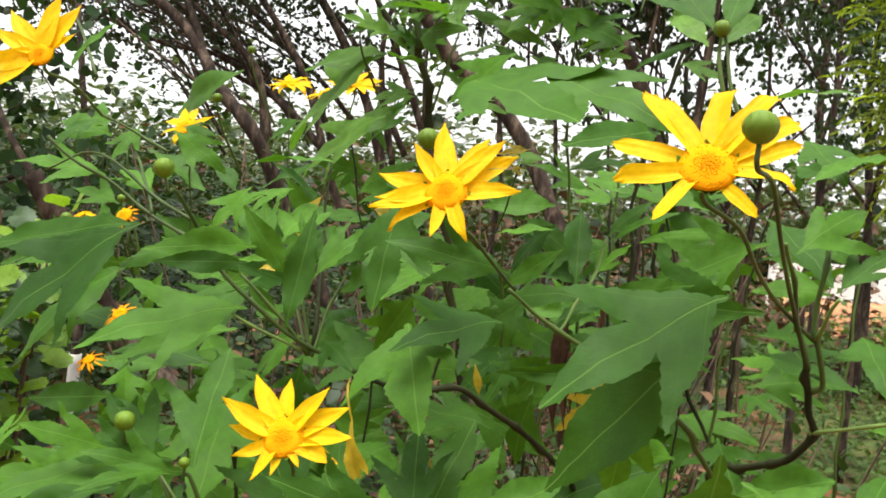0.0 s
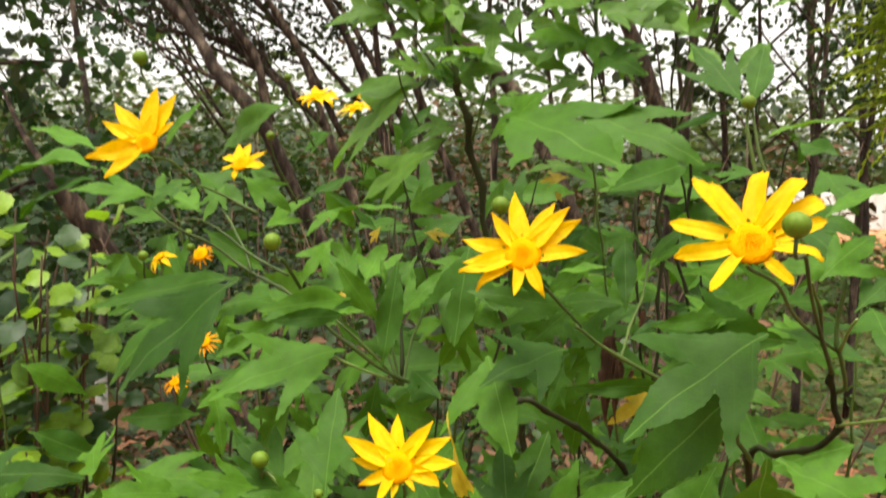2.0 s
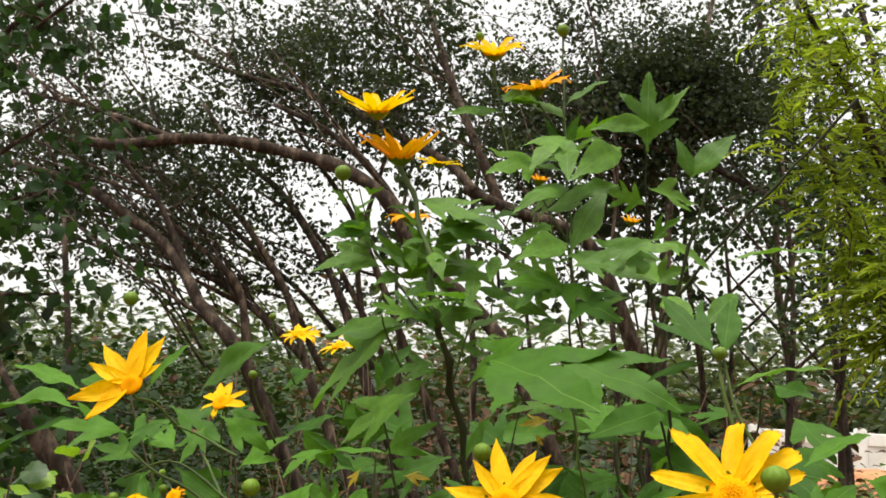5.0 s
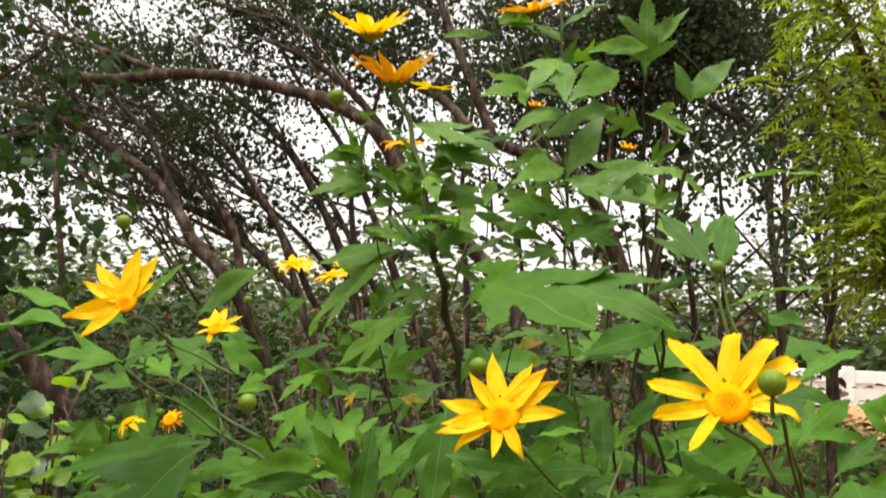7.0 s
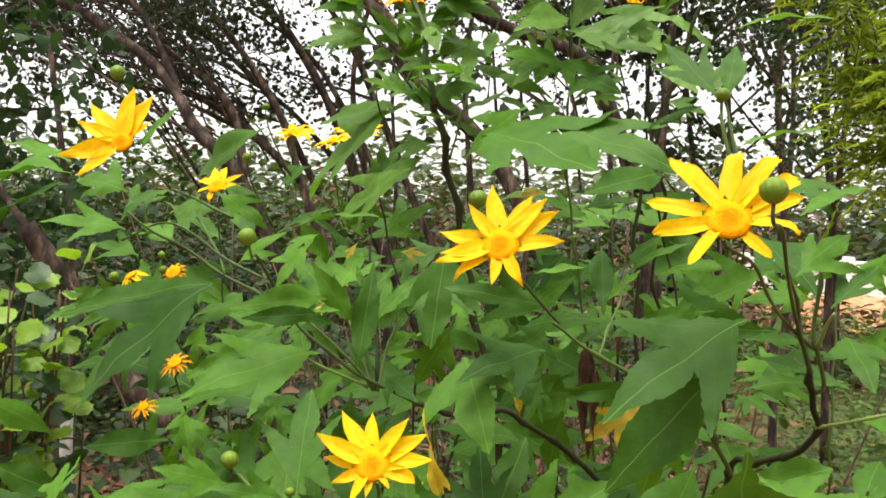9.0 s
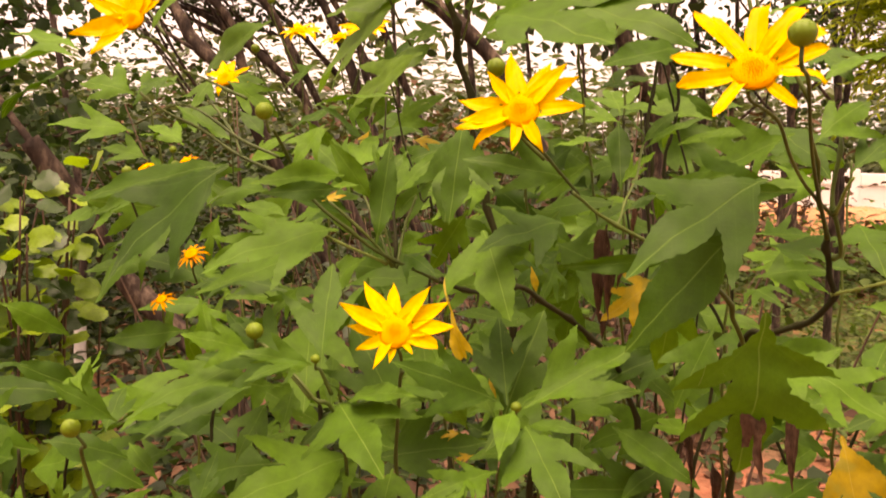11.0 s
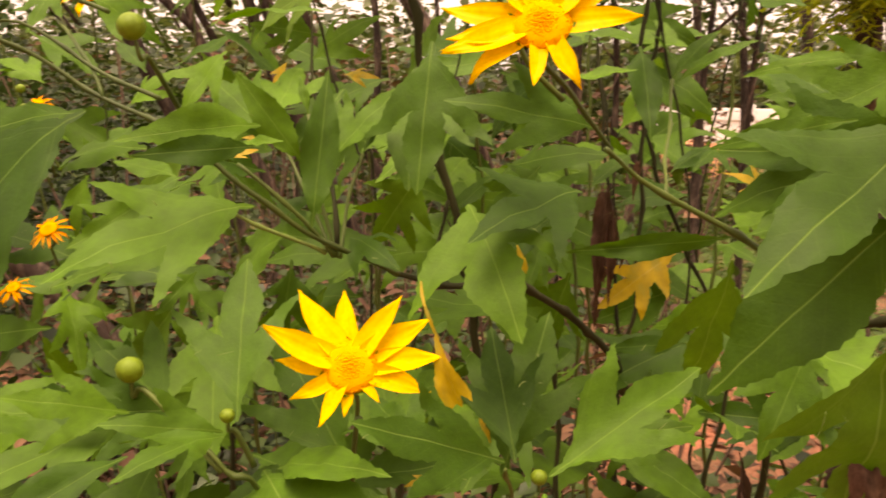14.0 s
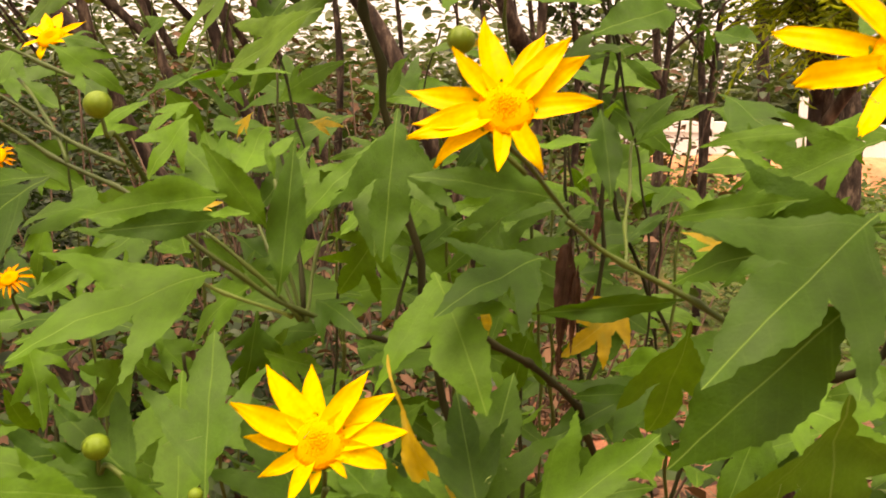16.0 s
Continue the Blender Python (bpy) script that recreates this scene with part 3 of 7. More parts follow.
def tiny_leaf(verts, faces, at, along, up, size):
    """A small pointed leaf of two faces, folded along its rib."""
    side = along.cross(up)
    side = side.normalized() if side.length > 1e-4 else Vector((1, 0, 0))
    nrm = side.cross(along)
    k = len(verts)
    for u, w, h in ((0, 0, 0), (0.42, 0.26, 0.10), (1, 0, -0.05), (0.42, -0.26, 0.10)):
        verts.append(at + along * size * u + side * size * w + nrm * size * h)
    faces.extend(((k, k + 1, k + 2), (k, k + 2, k + 3)))


def leaf_cloud(name, verts, faces, mat, parent=None, at=Vector((0, 0, 0))):
    me = bpy.data.meshes.new(name)
    me.from_pydata([v - at for v in verts], [], faces)
    for p in me.polygons:
        p.use_smooth = True
    me.materials.append(mat)
    ob = new(name, me)
    if parent:
        ob.parent = parent
    else:
        ob.location = at
    return ob


def rand_dir(rng, flat=1.0):
    return Vector((rng.gauss(0, 1), rng.gauss(0, 1), rng.gauss(0, 1) * flat)).normalized()


def crown(tree, rng, clumps, size, spread, count, low=0.0, mat=None, first=0.35, tight=0.42, gaps=-1.0, back=0.0):
    """Twigs that spring from the outer part of the limbs, each with a loose clump of small leaves."""
    verts, faces = [], []
    bm = bmesh.new()
    limbs = BOUGHS[tree.name]
    for _ in range(clumps):
        pts, r0, r1 = rng.choice(limbs)
        p = pts[min(len(pts) - 1, int(len(pts) * rng.uniform(first, 1.0)))]
        c = p + rand_dir(rng, 0.8) * rng.uniform(0.2, 1) * spread
        c.y = p.y + back + (c.y - p.y) * (1 - 0.5 * bool(back))
        if c.z < low + rng.random() * 0.7 or noise.noise(c * 1.5 + Vector((3.1, 0, 1.7))) < gaps:
            continue
        mid = (p + c) / 2 + rand_dir(rng) * spread * 0.15
        tube(bm, [q - tree.location for q in spline([p, mid, c], 3)], 0.0034, 0.001, 3)
        axis = (c - p).normalized()
        for _ in range(count):
            d = (axis * 0.4 + rand_dir(rng)).normalized()
            q = c + rand_dir(rng, 0.7) * rng.uniform(0, 1) * spread * tight
            away = (d + Vector((0, 0, -0.35))).normalized()
            if size < 0.025:
                tiny_leaf(verts, faces, q, away, rand_dir(rng), size * rng.uniform(0.7, 1.3))
            else:
                small_leaf(verts, faces, q, away, rand_dir(rng), size * rng.uniform(0.7, 1.3))
    part("twig_tangle", bm, BARK, tree)["kind"] = "stuff"
    leaf_cloud("crown", verts, faces, mat or CANOPY, tree, tree.location)["kind"] = "stuff"



tree_arched = thing("tree", (0.350, 5.300, 0.000), "leaning tree with long arched grey-brown limbs and small dark leaves", "tree", "leaning grey-brown trees")
limb(tree_arched, [(0.350, 5.300, 0.000), (0.349, 5.200, 1.462), (0.231, 5.000, 1.763), (0.073, 4.900, 2.152), (-0.080, 4.800, 2.352), (-0.410, 4.700, 2.454), (-0.676, 4.600, 2.555)], 0.055, 0.026, "trunk")
limb(tree_arched, [(0.300, 5.200, 0.000), (-0.134, 4.600, 1.107), (-0.468, 4.600, 1.775), (-0.885, 4.500, 2.169), (-1.058, 4.400, 2.463), (-1.312, 4.400, 2.624), (-1.568, 4.400, 2.700), (-1.883, 4.300, 2.746), (-2.208, 4.300, 2.760), (-2.477, 4.200, 2.702), (-2.747, 4.200, 2.737)], 0.042, 0.03, "limb")
limb(tree_arched, [(-0.901, 4.500, 2.231), (-0.984, 4.500, 2.392), (-1.175, 4.600, 2.643), (-1.363, 4.700, 2.824), (-1.596, 4.800, 2.992), (-1.901, 4.900, 3.150)], 0.032, 0.014, "limb")
limb(tree_arched, [(-0.614, 4.600, 2.536), (-0.759, 4.700, 2.705), (-0.958, 4.800, 2.837), (-1.272, 4.900, 3.030), (-1.514, 5.000, 3.170), (-1.879, 5.100, 3.326), (-2.381, 5.200, 3.504), (-2.968, 5.300, 3.810)], 0.030, 0.012, "limb")
limb(tree_arched, [(-0.488, 4.700, 2.485), (-0.674, 4.700, 2.930), (-0.779, 4.800, 3.162), (-0.951, 5.000, 3.626), (-1.120, 5.200, 4.133)], 0.03, 0.016, "limb")
limb(tree_arched, [(1.171, 5.400, 2.603), (0.953, 5.420, 2.742), (0.761, 5.440, 2.861), (0.563, 5.450, 2.966), (0.362, 5.450, 3.014), (0.158, 5.400, 3.012), (-0.042, 5.300, 2.911)], 0.026, 0.010, "limb")
limb(tree_arched, [(-2.208, 4.300, 2.760), (-2.484, 4.300, 2.865), (-2.869, 4.400, 3.003), (-3.313, 4.500, 3.115)], 0.02, 0.01, "limb")

tree_left = thing("tree", (-0.900, 4.600, 0.000), "leaning multi-stemmed tree with brown trunks and dark small leaves", "tree", "leaning grey-brown trees")
limb(tree_left, [(-0.900, 4.600, 0.000), (-1.523, 4.400, 1.153), (-1.720, 4.250, 1.624), (-1.949, 4.250, 1.855), (-2.019, 4.250, 1.970), (-2.146, 4.300, 2.120), (-2.285, 4.300, 2.238), (-2.431, 4.300, 2.331), (-2.593, 4.300, 2.435), (-2.818, 4.300, 2.540), (-3.096, 4.300, 2.616), (-3.487, 4.300, 2.714)], 0.040, 0.020, "trunk")
limb(tree_left, [(-2.024, 4.260, 1.971), (-2.138, 4.300, 2.189), (-2.278, 4.300, 2.429), (-2.407, 4.300, 2.551), (-2.513, 4.280, 2.669)], 0.020, 0.014, "limb")
limb(tree_left, [(-0.800, 4.900, 0.000), (-1.415, 4.800, 1.261), (-1.570, 4.800, 1.629), (-1.733, 4.800, 2.042), (-2.080, 4.800, 2.503), (-2.466, 4.800, 2.814), (-2.871, 5.000, 3.169)], 0.03, 0.012, "limb")
limb(tree_left, [(-0.500, 5.100, 0.000), (-1.180, 5.000, 1.331), (-1.377, 5.000, 1.842), (-1.574, 5.000, 2.240), (-1.847, 5.000, 2.617), (-2.158, 5.000, 2.867), (-2.410, 5.000, 3.197)], 0.034, 0.014, "limb")
limb(tree_left, [(-1.213, 5.200, 1.660), (-1.527, 5.200, 2.202), (-1.764, 5.200, 2.483), (-2.116, 5.200, 2.700)], 0.02, 0.01, "limb")
limb(tree_left, [(-1.570, 4.800, 1.629), (-1.858, 4.800, 1.877), (-2.223, 4.800, 2.099), (-2.624, 4.800, 2.160), (-3.204, 4.800, 2.360)], 0.025, 0.01, "limb")
limb(tree_left, [(-1.812, 4.600, 1.502), (-1.868, 4.600, 1.870), (-1.917, 4.600, 2.009), (-2.052, 4.600, 2.148), (-2.193, 4.600, 2.242), (-2.355, 4.600, 2.369)], 0.026, 0.012, "limb")
limb(tree_left, [(-1.564, 5.100, 1.577), (-1.926, 5.100, 2.181), (-2.609, 5.100, 2.714), (-2.976, 5.100, 2.864)], 0.02, 0.01, "limb")
limb(tree_left, [(-1.563, 5.400, 1.799), (-1.884, 5.400, 2.116), (-2.290, 5.400, 2.370), (-2.872, 5.400, 2.594)], 0.018, 0.01, "limb")
limb(tree_left, [(-0.300, 5.400, 0.000), (-1.041, 5.400, 1.537), (-1.285, 5.400, 2.092), (-1.535, 5.400, 2.599), (-1.869, 5.400, 3.052), (-2.180, 5.500, 3.562)], 0.028, 0.012, "limb")
limb(tree_left, [(-1.227, 5.000, 1.586), (-1.337, 5.000, 2.042), (-1.339, 5.000, 2.378), (-1.250, 5.100, 2.851), (-1.192, 5.200, 3.350)], 0.02, 0.01, "limb")
limb(tree_left, [(-2.192, 5.305, 2.032), (-2.366, 5.305, 2.304), (-2.790, 5.405, 2.546)], 0.0071, 0.003, "limb")
limb(tree_left, [(-2.503, 5.493, 1.686), (-2.860, 5.493, 2.056), (-3.491, 5.593, 2.376)], 0.0085, 0.003, "limb")
limb(tree_left, [(-1.970, 4.760, 1.921), (-2.185, 4.760, 2.204), (-2.554, 4.860, 2.458)], 0.0121, 0.003, "limb")
limb(tree_left, [(-2.761, 5.769, 1.973), (-3.219, 5.769, 2.527), (-3.962, 5.869, 3.019)], 0.0099, 0.003, "limb")
limb(tree_left, [(-1.664, 4.823, 1.639), (-1.880, 4.823, 1.965), (-2.388, 4.923, 2.246)], 0.0062, 0.003, "limb")
limb(tree_left, [(-2.469, 5.456, 1.577), (-2.919, 5.456, 2.086), (-3.823, 5.556, 2.530)], 0.0106, 0.003, "limb")
limb(tree_left, [(-1.786, 4.850, 1.744), (-2.189, 4.850, 2.309), (-2.962, 4.950, 2.817)], 0.0056, 0.003, "limb")
limb(tree_left, [(-2.471, 5.298, 1.948), (-2.784, 5.298, 2.411), (-3.401, 5.398, 2.824)], 0.0078, 0.003, "limb")
limb(tree_left, [(-2.617, 5.904, 1.979), (-2.875, 5.904, 2.372), (-3.508, 6.004, 2.716)], 0.0071, 0.003, "limb")
limb(tree_left, [(-1.831, 4.698, 1.637), (-1.953, 4.698, 2.001), (-2.348, 4.798, 2.315)], 0.0086, 0.003, "limb")
limb(tree_left, [(-2.469, 5.263, 1.639), (-2.888, 5.263, 2.163), (-3.626, 5.363, 2.624)], 0.0081, 0.003, "limb")
limb(tree_left, [(-2.537, 5.523, 1.700), (-2.925, 5.523, 2.228), (-3.636, 5.623, 2.692)], 0.0115, 0.003, "limb")
limb(tree_left, [(-2.453, 4.947, 1.898), (-2.739, 4.947, 2.337), (-3.359, 5.047, 2.730)], 0.0087, 0.003, "limb")
limb(tree_arched, [(0.479, 5.645, 2.328), (0.064, 5.645, 2.960), (-0.580, 5.745, 3.537)], 0.0106, 0.003, "limb")
limb(tree_arched, [(0.210, 5.664, 2.402), (0.440, 5.664, 2.897), (0.562, 5.764, 3.329)], 0.006, 0.003, "limb")
limb(tree_arched, [(-0.655, 6.199, 2.178), (-0.737, 6.199, 2.959), (-0.897, 6.299, 3.643)], 0.0119, 0.003, "limb")
limb(tree_arched, [(0.333, 5.724, 2.319), (0.369, 5.724, 2.933), (0.365, 5.824, 3.473)], 0.0072, 0.003, "limb")
limb(tree_arched, [(-0.043, 5.524, 1.664), (-0.134, 5.524, 2.266), (-0.446, 5.624, 2.788)], 0.0104, 0.003, "limb")
limb(tree_arched, [(0.105, 5.808, 2.039), (0.172, 5.808, 2.717), (0.180, 5.908, 3.305)], 0.0084, 0.003, "limb")
limb(tree_arched, [(0.281, 5.632, 1.905), (0.185, 5.632, 2.362), (0.043, 5.732, 2.760)], 0.0072, 0.003, "limb")
limb(tree_arched, [(0.111, 5.213, 2.319), (0.134, 5.213, 2.916), (0.005, 5.313, 3.449)], 0.0122, 0.003, "limb")

tree_right = thing("tree", (0.450, 5.450, 0.000), "slim dark tree with a dense crown of small leaves", "tree", "leaning grey-brown trees")
limb(tree_right, [(0.450, 5.450, 0.000), (0.430, 5.420, 0.900), (0.407, 5.400, 1.562), (0.435, 5.400, 2.331), (0.489, 5.500, 2.946), (0.649, 5.600, 3.597), (0.778, 5.800, 4.218)], 0.036, 0.015, "trunk")
limb(tree_right, [(0.488, 5.500, 2.949), (0.587, 5.550, 3.184), (0.776, 5.600, 3.414), (0.994, 5.700, 3.629)], 0.016, 0.008, "limb")
limb(tree_right, [(0.488, 5.500, 2.949), (0.361, 5.500, 3.243), (0.289, 5.500, 3.461), (0.253, 5.600, 3.758)], 0.014, 0.007, "limb")
limb(tree_right, [(0.587, 5.550, 3.184), (0.469, 5.600, 3.384), (0.508, 5.700, 3.642)], 0.012, 0.006, "limb")

tree_stump = thing("tree", (-1.350, 3.200, 0.000), "short leaning rough brown trunk among leaves", "tree", "leaning grey-brown trees")
limb(tree_stump, [(-1.100, 2.900, 0.000), (-1.150, 2.850, 0.500), (-1.520, 2.800, 0.897), (-1.581, 2.700, 1.096), (-1.648, 2.650, 1.224), (-1.721, 2.600, 1.357)], 0.042, 0.036, "trunk")
limb(tree_stump, [(-1.700, 2.615, 1.32), (-1.86, 2.66, 1.48), (-2.06, 2.8, 1.66)], 0.014, 0.006, "limb")

tree_middle = thing("tree", (1.200, 7.500, 0.000), "slim brown tree standing upright in the clearing", "tree", "leaning grey-brown trees")
limb(tree_middle, [(1.678, 8.000, 0.000), (1.690, 8.000, 0.835), (1.620, 8.000, 1.794), (1.534, 8.000, 2.713), (1.619, 8.300, 4.130), (1.300, 8.000, 5.659)], 0.05, 0.020000000000000004, "trunk")
limb(tree_middle, [(1.582, 8.000, 2.258), (1.741, 8.000, 2.986), (2.109, 8.400, 3.946)], 0.020000000000000004, 0.0075, "limb")
limb(tree_middle, [(1.534, 8.000, 2.713), (1.195, 8.000, 3.593), (1.008, 8.000, 4.524)], 0.020000000000000004, 0.0075, "limb")

tree_slim = thing("tree", (2.190, 8.500, 0.000), "slim brown tree standing upright in the clearing", "tree", "leaning grey-brown trees")
limb(tree_slim, [(2.190, 8.500, 0.000), (2.205, 8.500, 0.809), (2.122, 8.500, 1.828), (2.023, 8.500, 2.806), (2.111, 8.800, 4.306), (1.748, 8.500, 5.939)], 0.045, 0.018, "trunk")
limb(tree_slim, [(2.077, 8.500, 2.322), (2.241, 8.500, 3.096), (2.636, 8.900, 4.109)], 0.018, 0.00675, "limb")
limb(tree_slim, [(2.023, 8.500, 2.806), (1.655, 8.500, 3.741), (1.448, 8.500, 4.731)], 0.018, 0.00675, "limb")

tree_pale = thing("tree", (3.592, 11.000, 0.000), "pale-barked slim tree far behind", "tree", "leaning grey-brown trees")
limb(tree_pale, [(3.592, 11.000, 0.000), (3.614, 11.000, 0.649), (3.492, 11.000, 1.975), (3.348, 11.000, 3.248), (3.439, 11.300, 5.169), (2.943, 11.000, 7.325)], 0.09, 0.036, "trunk")
limb(tree_pale, [(3.426, 11.000, 2.618), (3.627, 11.000, 3.625), (4.116, 11.400, 4.907)], 0.036, 0.0135, "limb")
limb(tree_pale, [(3.348, 11.000, 3.248), (2.855, 11.000, 4.465), (2.572, 11.000, 5.754)], 0.036, 0.0135, "limb")

tree_dark = thing("tree", (3.969, 9.500, 0.000), "thick dark-brown tree trunk in the clearing", "tree", "leaning grey-brown trees")
limb(tree_dark, [(3.969, 9.500, 0.000), (3.992, 9.500, 0.774), (3.868, 9.500, 1.913), (3.728, 9.500, 3.005), (3.820, 9.800, 4.668), (3.324, 9.500, 6.504)], 0.13, 0.052000000000000005, "trunk")
limb(tree_dark, [(3.803, 9.500, 2.464), (3.961, 9.500, 3.328), (4.422, 9.900, 4.446)], 0.052000000000000005, 0.0195, "limb")
limb(tree_dark, [(3.728, 9.500, 3.005), (3.288, 9.500, 4.049), (3.027, 9.500, 5.155)], 0.052000000000000005, 0.0195, "limb")

tree_thin = thing("tree", (-0.200, 6.400, 0.000), "thin brown sapling with few leaves", "tree", "leaning grey-brown trees")
limb(tree_thin, [(-1.690, 7.500, 0.000), (-1.690, 7.500, 0.741), (-1.652, 7.500, 1.650), (-1.719, 7.500, 2.730), (-1.566, 7.500, 3.840)], 0.03, 0.010499999999999999, "trunk")
limb(tree_thin, [(-1.251, 9.000, 0.000), (-1.251, 9.000, 0.632), (-1.222, 9.000, 1.727), (-1.323, 9.000, 3.028), (-1.159, 9.000, 4.366)], 0.05, 0.017499999999999998, "trunk")
limb(tree_thin, [(-0.494, 7.000, 0.000), (-0.494, 7.000, 0.812), (-0.481, 7.000, 1.655), (-0.571, 7.000, 2.657), (-0.457, 7.000, 3.686)], 0.025, 0.008749999999999999, "trunk")
limb(tree_thin, [(0.516, 7.000, 0.000), (0.516, 7.000, 0.838), (0.507, 7.000, 1.678), (0.392, 7.000, 2.676), (0.479, 7.000, 3.703)], 0.03, 0.010499999999999999, "trunk")
limb(tree_thin, [(0.201, 9.000, 0.000), (0.201, 9.000, 0.669), (0.199, 9.000, 1.760), (0.062, 9.000, 3.056), (0.188, 9.000, 4.389)], 0.04, 0.013999999999999999, "trunk")
limb(tree_thin, [(0.710, 6.000, 0.000), (0.710, 6.000, 0.923), (0.697, 6.000, 1.637), (0.593, 6.000, 2.487), (0.660, 6.000, 3.360)], 0.03, 0.010499999999999999, "trunk")



def shoots(tree, rng, count, lean, low, high):
    """Long thin shoots that spring from the limbs and slant away together."""
    bm = bmesh.new()
    limbs = list(BOUGHS[tree.name])
    for _ in range(count):
        pts, r0, r1 = rng.choice(limbs)
        p = pts[int(len(pts) * rng.uniform(0.15, 0.95))]
        if not low < p.z < high:
            continue
        d = (Vector(lean) + rand_dir(rng) * 0.45).normalized()
        long = rng.uniform(0.5, 1.5)
        line = spline([p, p + d * long * 0.5 + rand_dir(rng) * 0.06, p + (d + Vector((-0.12, 0, 0.05))) * long], 4)
        r = rng.uniform(0.004, 0.012)
        tube(bm, [q - tree.location for q in line], r, 0.002, 5, 0.2)
        BOUGHS[tree.name].append((line, r, 0.002))
    part("branch_tangle", bm, BARK, tree)["kind"] = "stuff"


rng = random.Random(11)
shoots(tree_left, rng, 60, (-0.74, 0.05, 0.60), 1.7, 3.3)
shoots(tree_arched, rng, 80, (-0.55, 0.10, 0.70), 1.6, 3.6)
crown(tree_arched, rng, 220, 0.029, 0.6, 104, 2.2, first=0.2, tight=0.46, gaps=-0.09, back=0.25)
crown(tree_arched, rng, 320, 0.029, 0.65, 104, 2.5, first=0.3, tight=0.46, gaps=-0.09, back=0.35)
crown(tree_arched, rng, 260, 0.030, 1.0, 104, 3.0, first=0.45, tight=0.36, gaps=-0.09, back=0.20)
crown(tree_left, rng, 230, 0.030, 1.0, 104, 2.9, first=0.5, tight=0.36, gaps=-0.09, back=0.20)
crown(tree_right, rng, 150, 0.029, 0.5, 120, 2.45, first=0.3, tight=0.5)
crown(tree_left, rng, 370, 0.029, 0.6, 104, 1.95, first=0.15, tight=0.46, gaps=-0.09, back=0.20)
crown(tree_left, rng, 440, 0.029, 0.7, 104, 2.4, first=0.4, tight=0.46, gaps=-0.09, back=0.30)
crown(tree_stump, rng, 24, 0.06, 0.45, 12, 1.5)
for t, clumps in ((tree_middle, 170), (tree_slim, 150), (tree_pale, 80), (tree_dark, 60)):
    crown(t, rng, clumps, 0.055, 1.1, 30, 2.6)
crown(tree_thin, rng, 160, 0.09, 0.7, 14, 1.7)

# ---- the feathery tree with drooping yellow-green sprays ----
feather = thing("feathery_tree", (1.15, 3.1, 0), "feathery tree with drooping yellow-green sprays of fine leaves", "tree")
limb(feather, [(1.15, 3.1, 0), (1.12, 3.08, 1.0), (1.05, 3.05, 2.0), (1.02, 3.0, 3.2)], 0.05, 0.025, "trunk")
limb(feather, [(1.08, 3.06, 1.5), (0.9, 2.95, 1.9), (0.72, 2.85, 2.3)], 0.02, 0.008)
limb(feather, [(1.05, 3.05, 2.0), (0.85, 2.9, 2.4), (0.66, 2.8, 2.75)], 0.02, 0.008)
limb(feather, [(1.08, 3.06, 1.3), (1.2, 2.8, 1.7), (1.25, 2.7, 2.0)], 0.02, 0.008)
limb(feather, [(1.05, 3.05, 1.9), (1.2, 2.9, 2.3), (1.3, 2.7, 2.7)], 0.02, 0.008)
limb(feather, [(1.1, 3.06, 1.6), (1.25, 2.9, 1.75), (1.45, 2.8, 1.8)], 0.018, 0.007)
limb(feather, [(1.08, 3.06, 1.4), (0.95, 2.9, 1.7), (0.85, 2.85, 1.9)], 0.018, 0.007)
limb(feather, [(1.06, 3.05, 1.5), (1.0, 2.9, 1.65), (0.98, 2.75, 1.75)], 0.015, 0.006)
limb(feather, [(1.06, 3.05, 1.7), (1.02, 2.9, 1.9), (1.1, 2.75, 2.05)], 0.015, 0.006)
verts, faces = [], []
bm = bmesh.new()
for i in range(720):
    pts, _, _ = rng.choice(BOUGHS[feather.name])
    p = pts[int(len(pts) * rng.uniform(0.45, 0.999))] + rand_dir(rng) * 0.10
    d = (rand_dir(rng, 0.5) + Vector((-0.1, -0.3, 0.15))).normalized()
    if p.z < 1.58:
        continue
    n = rng.randint(7, 11)
    length = rng.uniform(0.10, 0.24)
    line = [p + d * length * k / n + Vector((0, 0, -0.35 * length * (k / n) ** 2)) for k in range(n + 1)]
    tube(bm, [q - feather.location for q in line[::3]], 0.0022, 0.001, 4)
    side = d.cross(Vector((0, 0, 1))).normalized()
    for k in range(1, n + 1):
        a = (line[k] - line[k - 1]).normalized()
        for s in (1, -1):
            small_leaf(verts, faces, line[k], (a * 0.75 + side * s * 0.8 + rand_dir(rng) * 0.2 + Vector((0, 0, -0.1))).normalized(), rand_dir(rng), rng.uniform(0.028, 0.055), 0.085)
part("twig_tangle", bm, BARK, feather)["kind"] = "stuff"
leaf_cloud("crown", verts, faces, FEATHER, feather, feather.location)["kind"] = "stuff"

# ---- round-leaved bush at the side ----
ROUND = leaf_material("round_leaf", (0.09, 0.19, 0.012), (0.20, 0.33, 0.02), (0.26, 0.36, 0.08), 0.35, 0.4)
# round_leaf again, with the shade inside the bush put into its colour
ROUND_SHADED = leaf_material("shaded_round_leaf", (0.014, 0.040, 0.012), (0.040, 0.085, 0.022), (0.07, 0.12, 0.04), 0.3, 0.4)


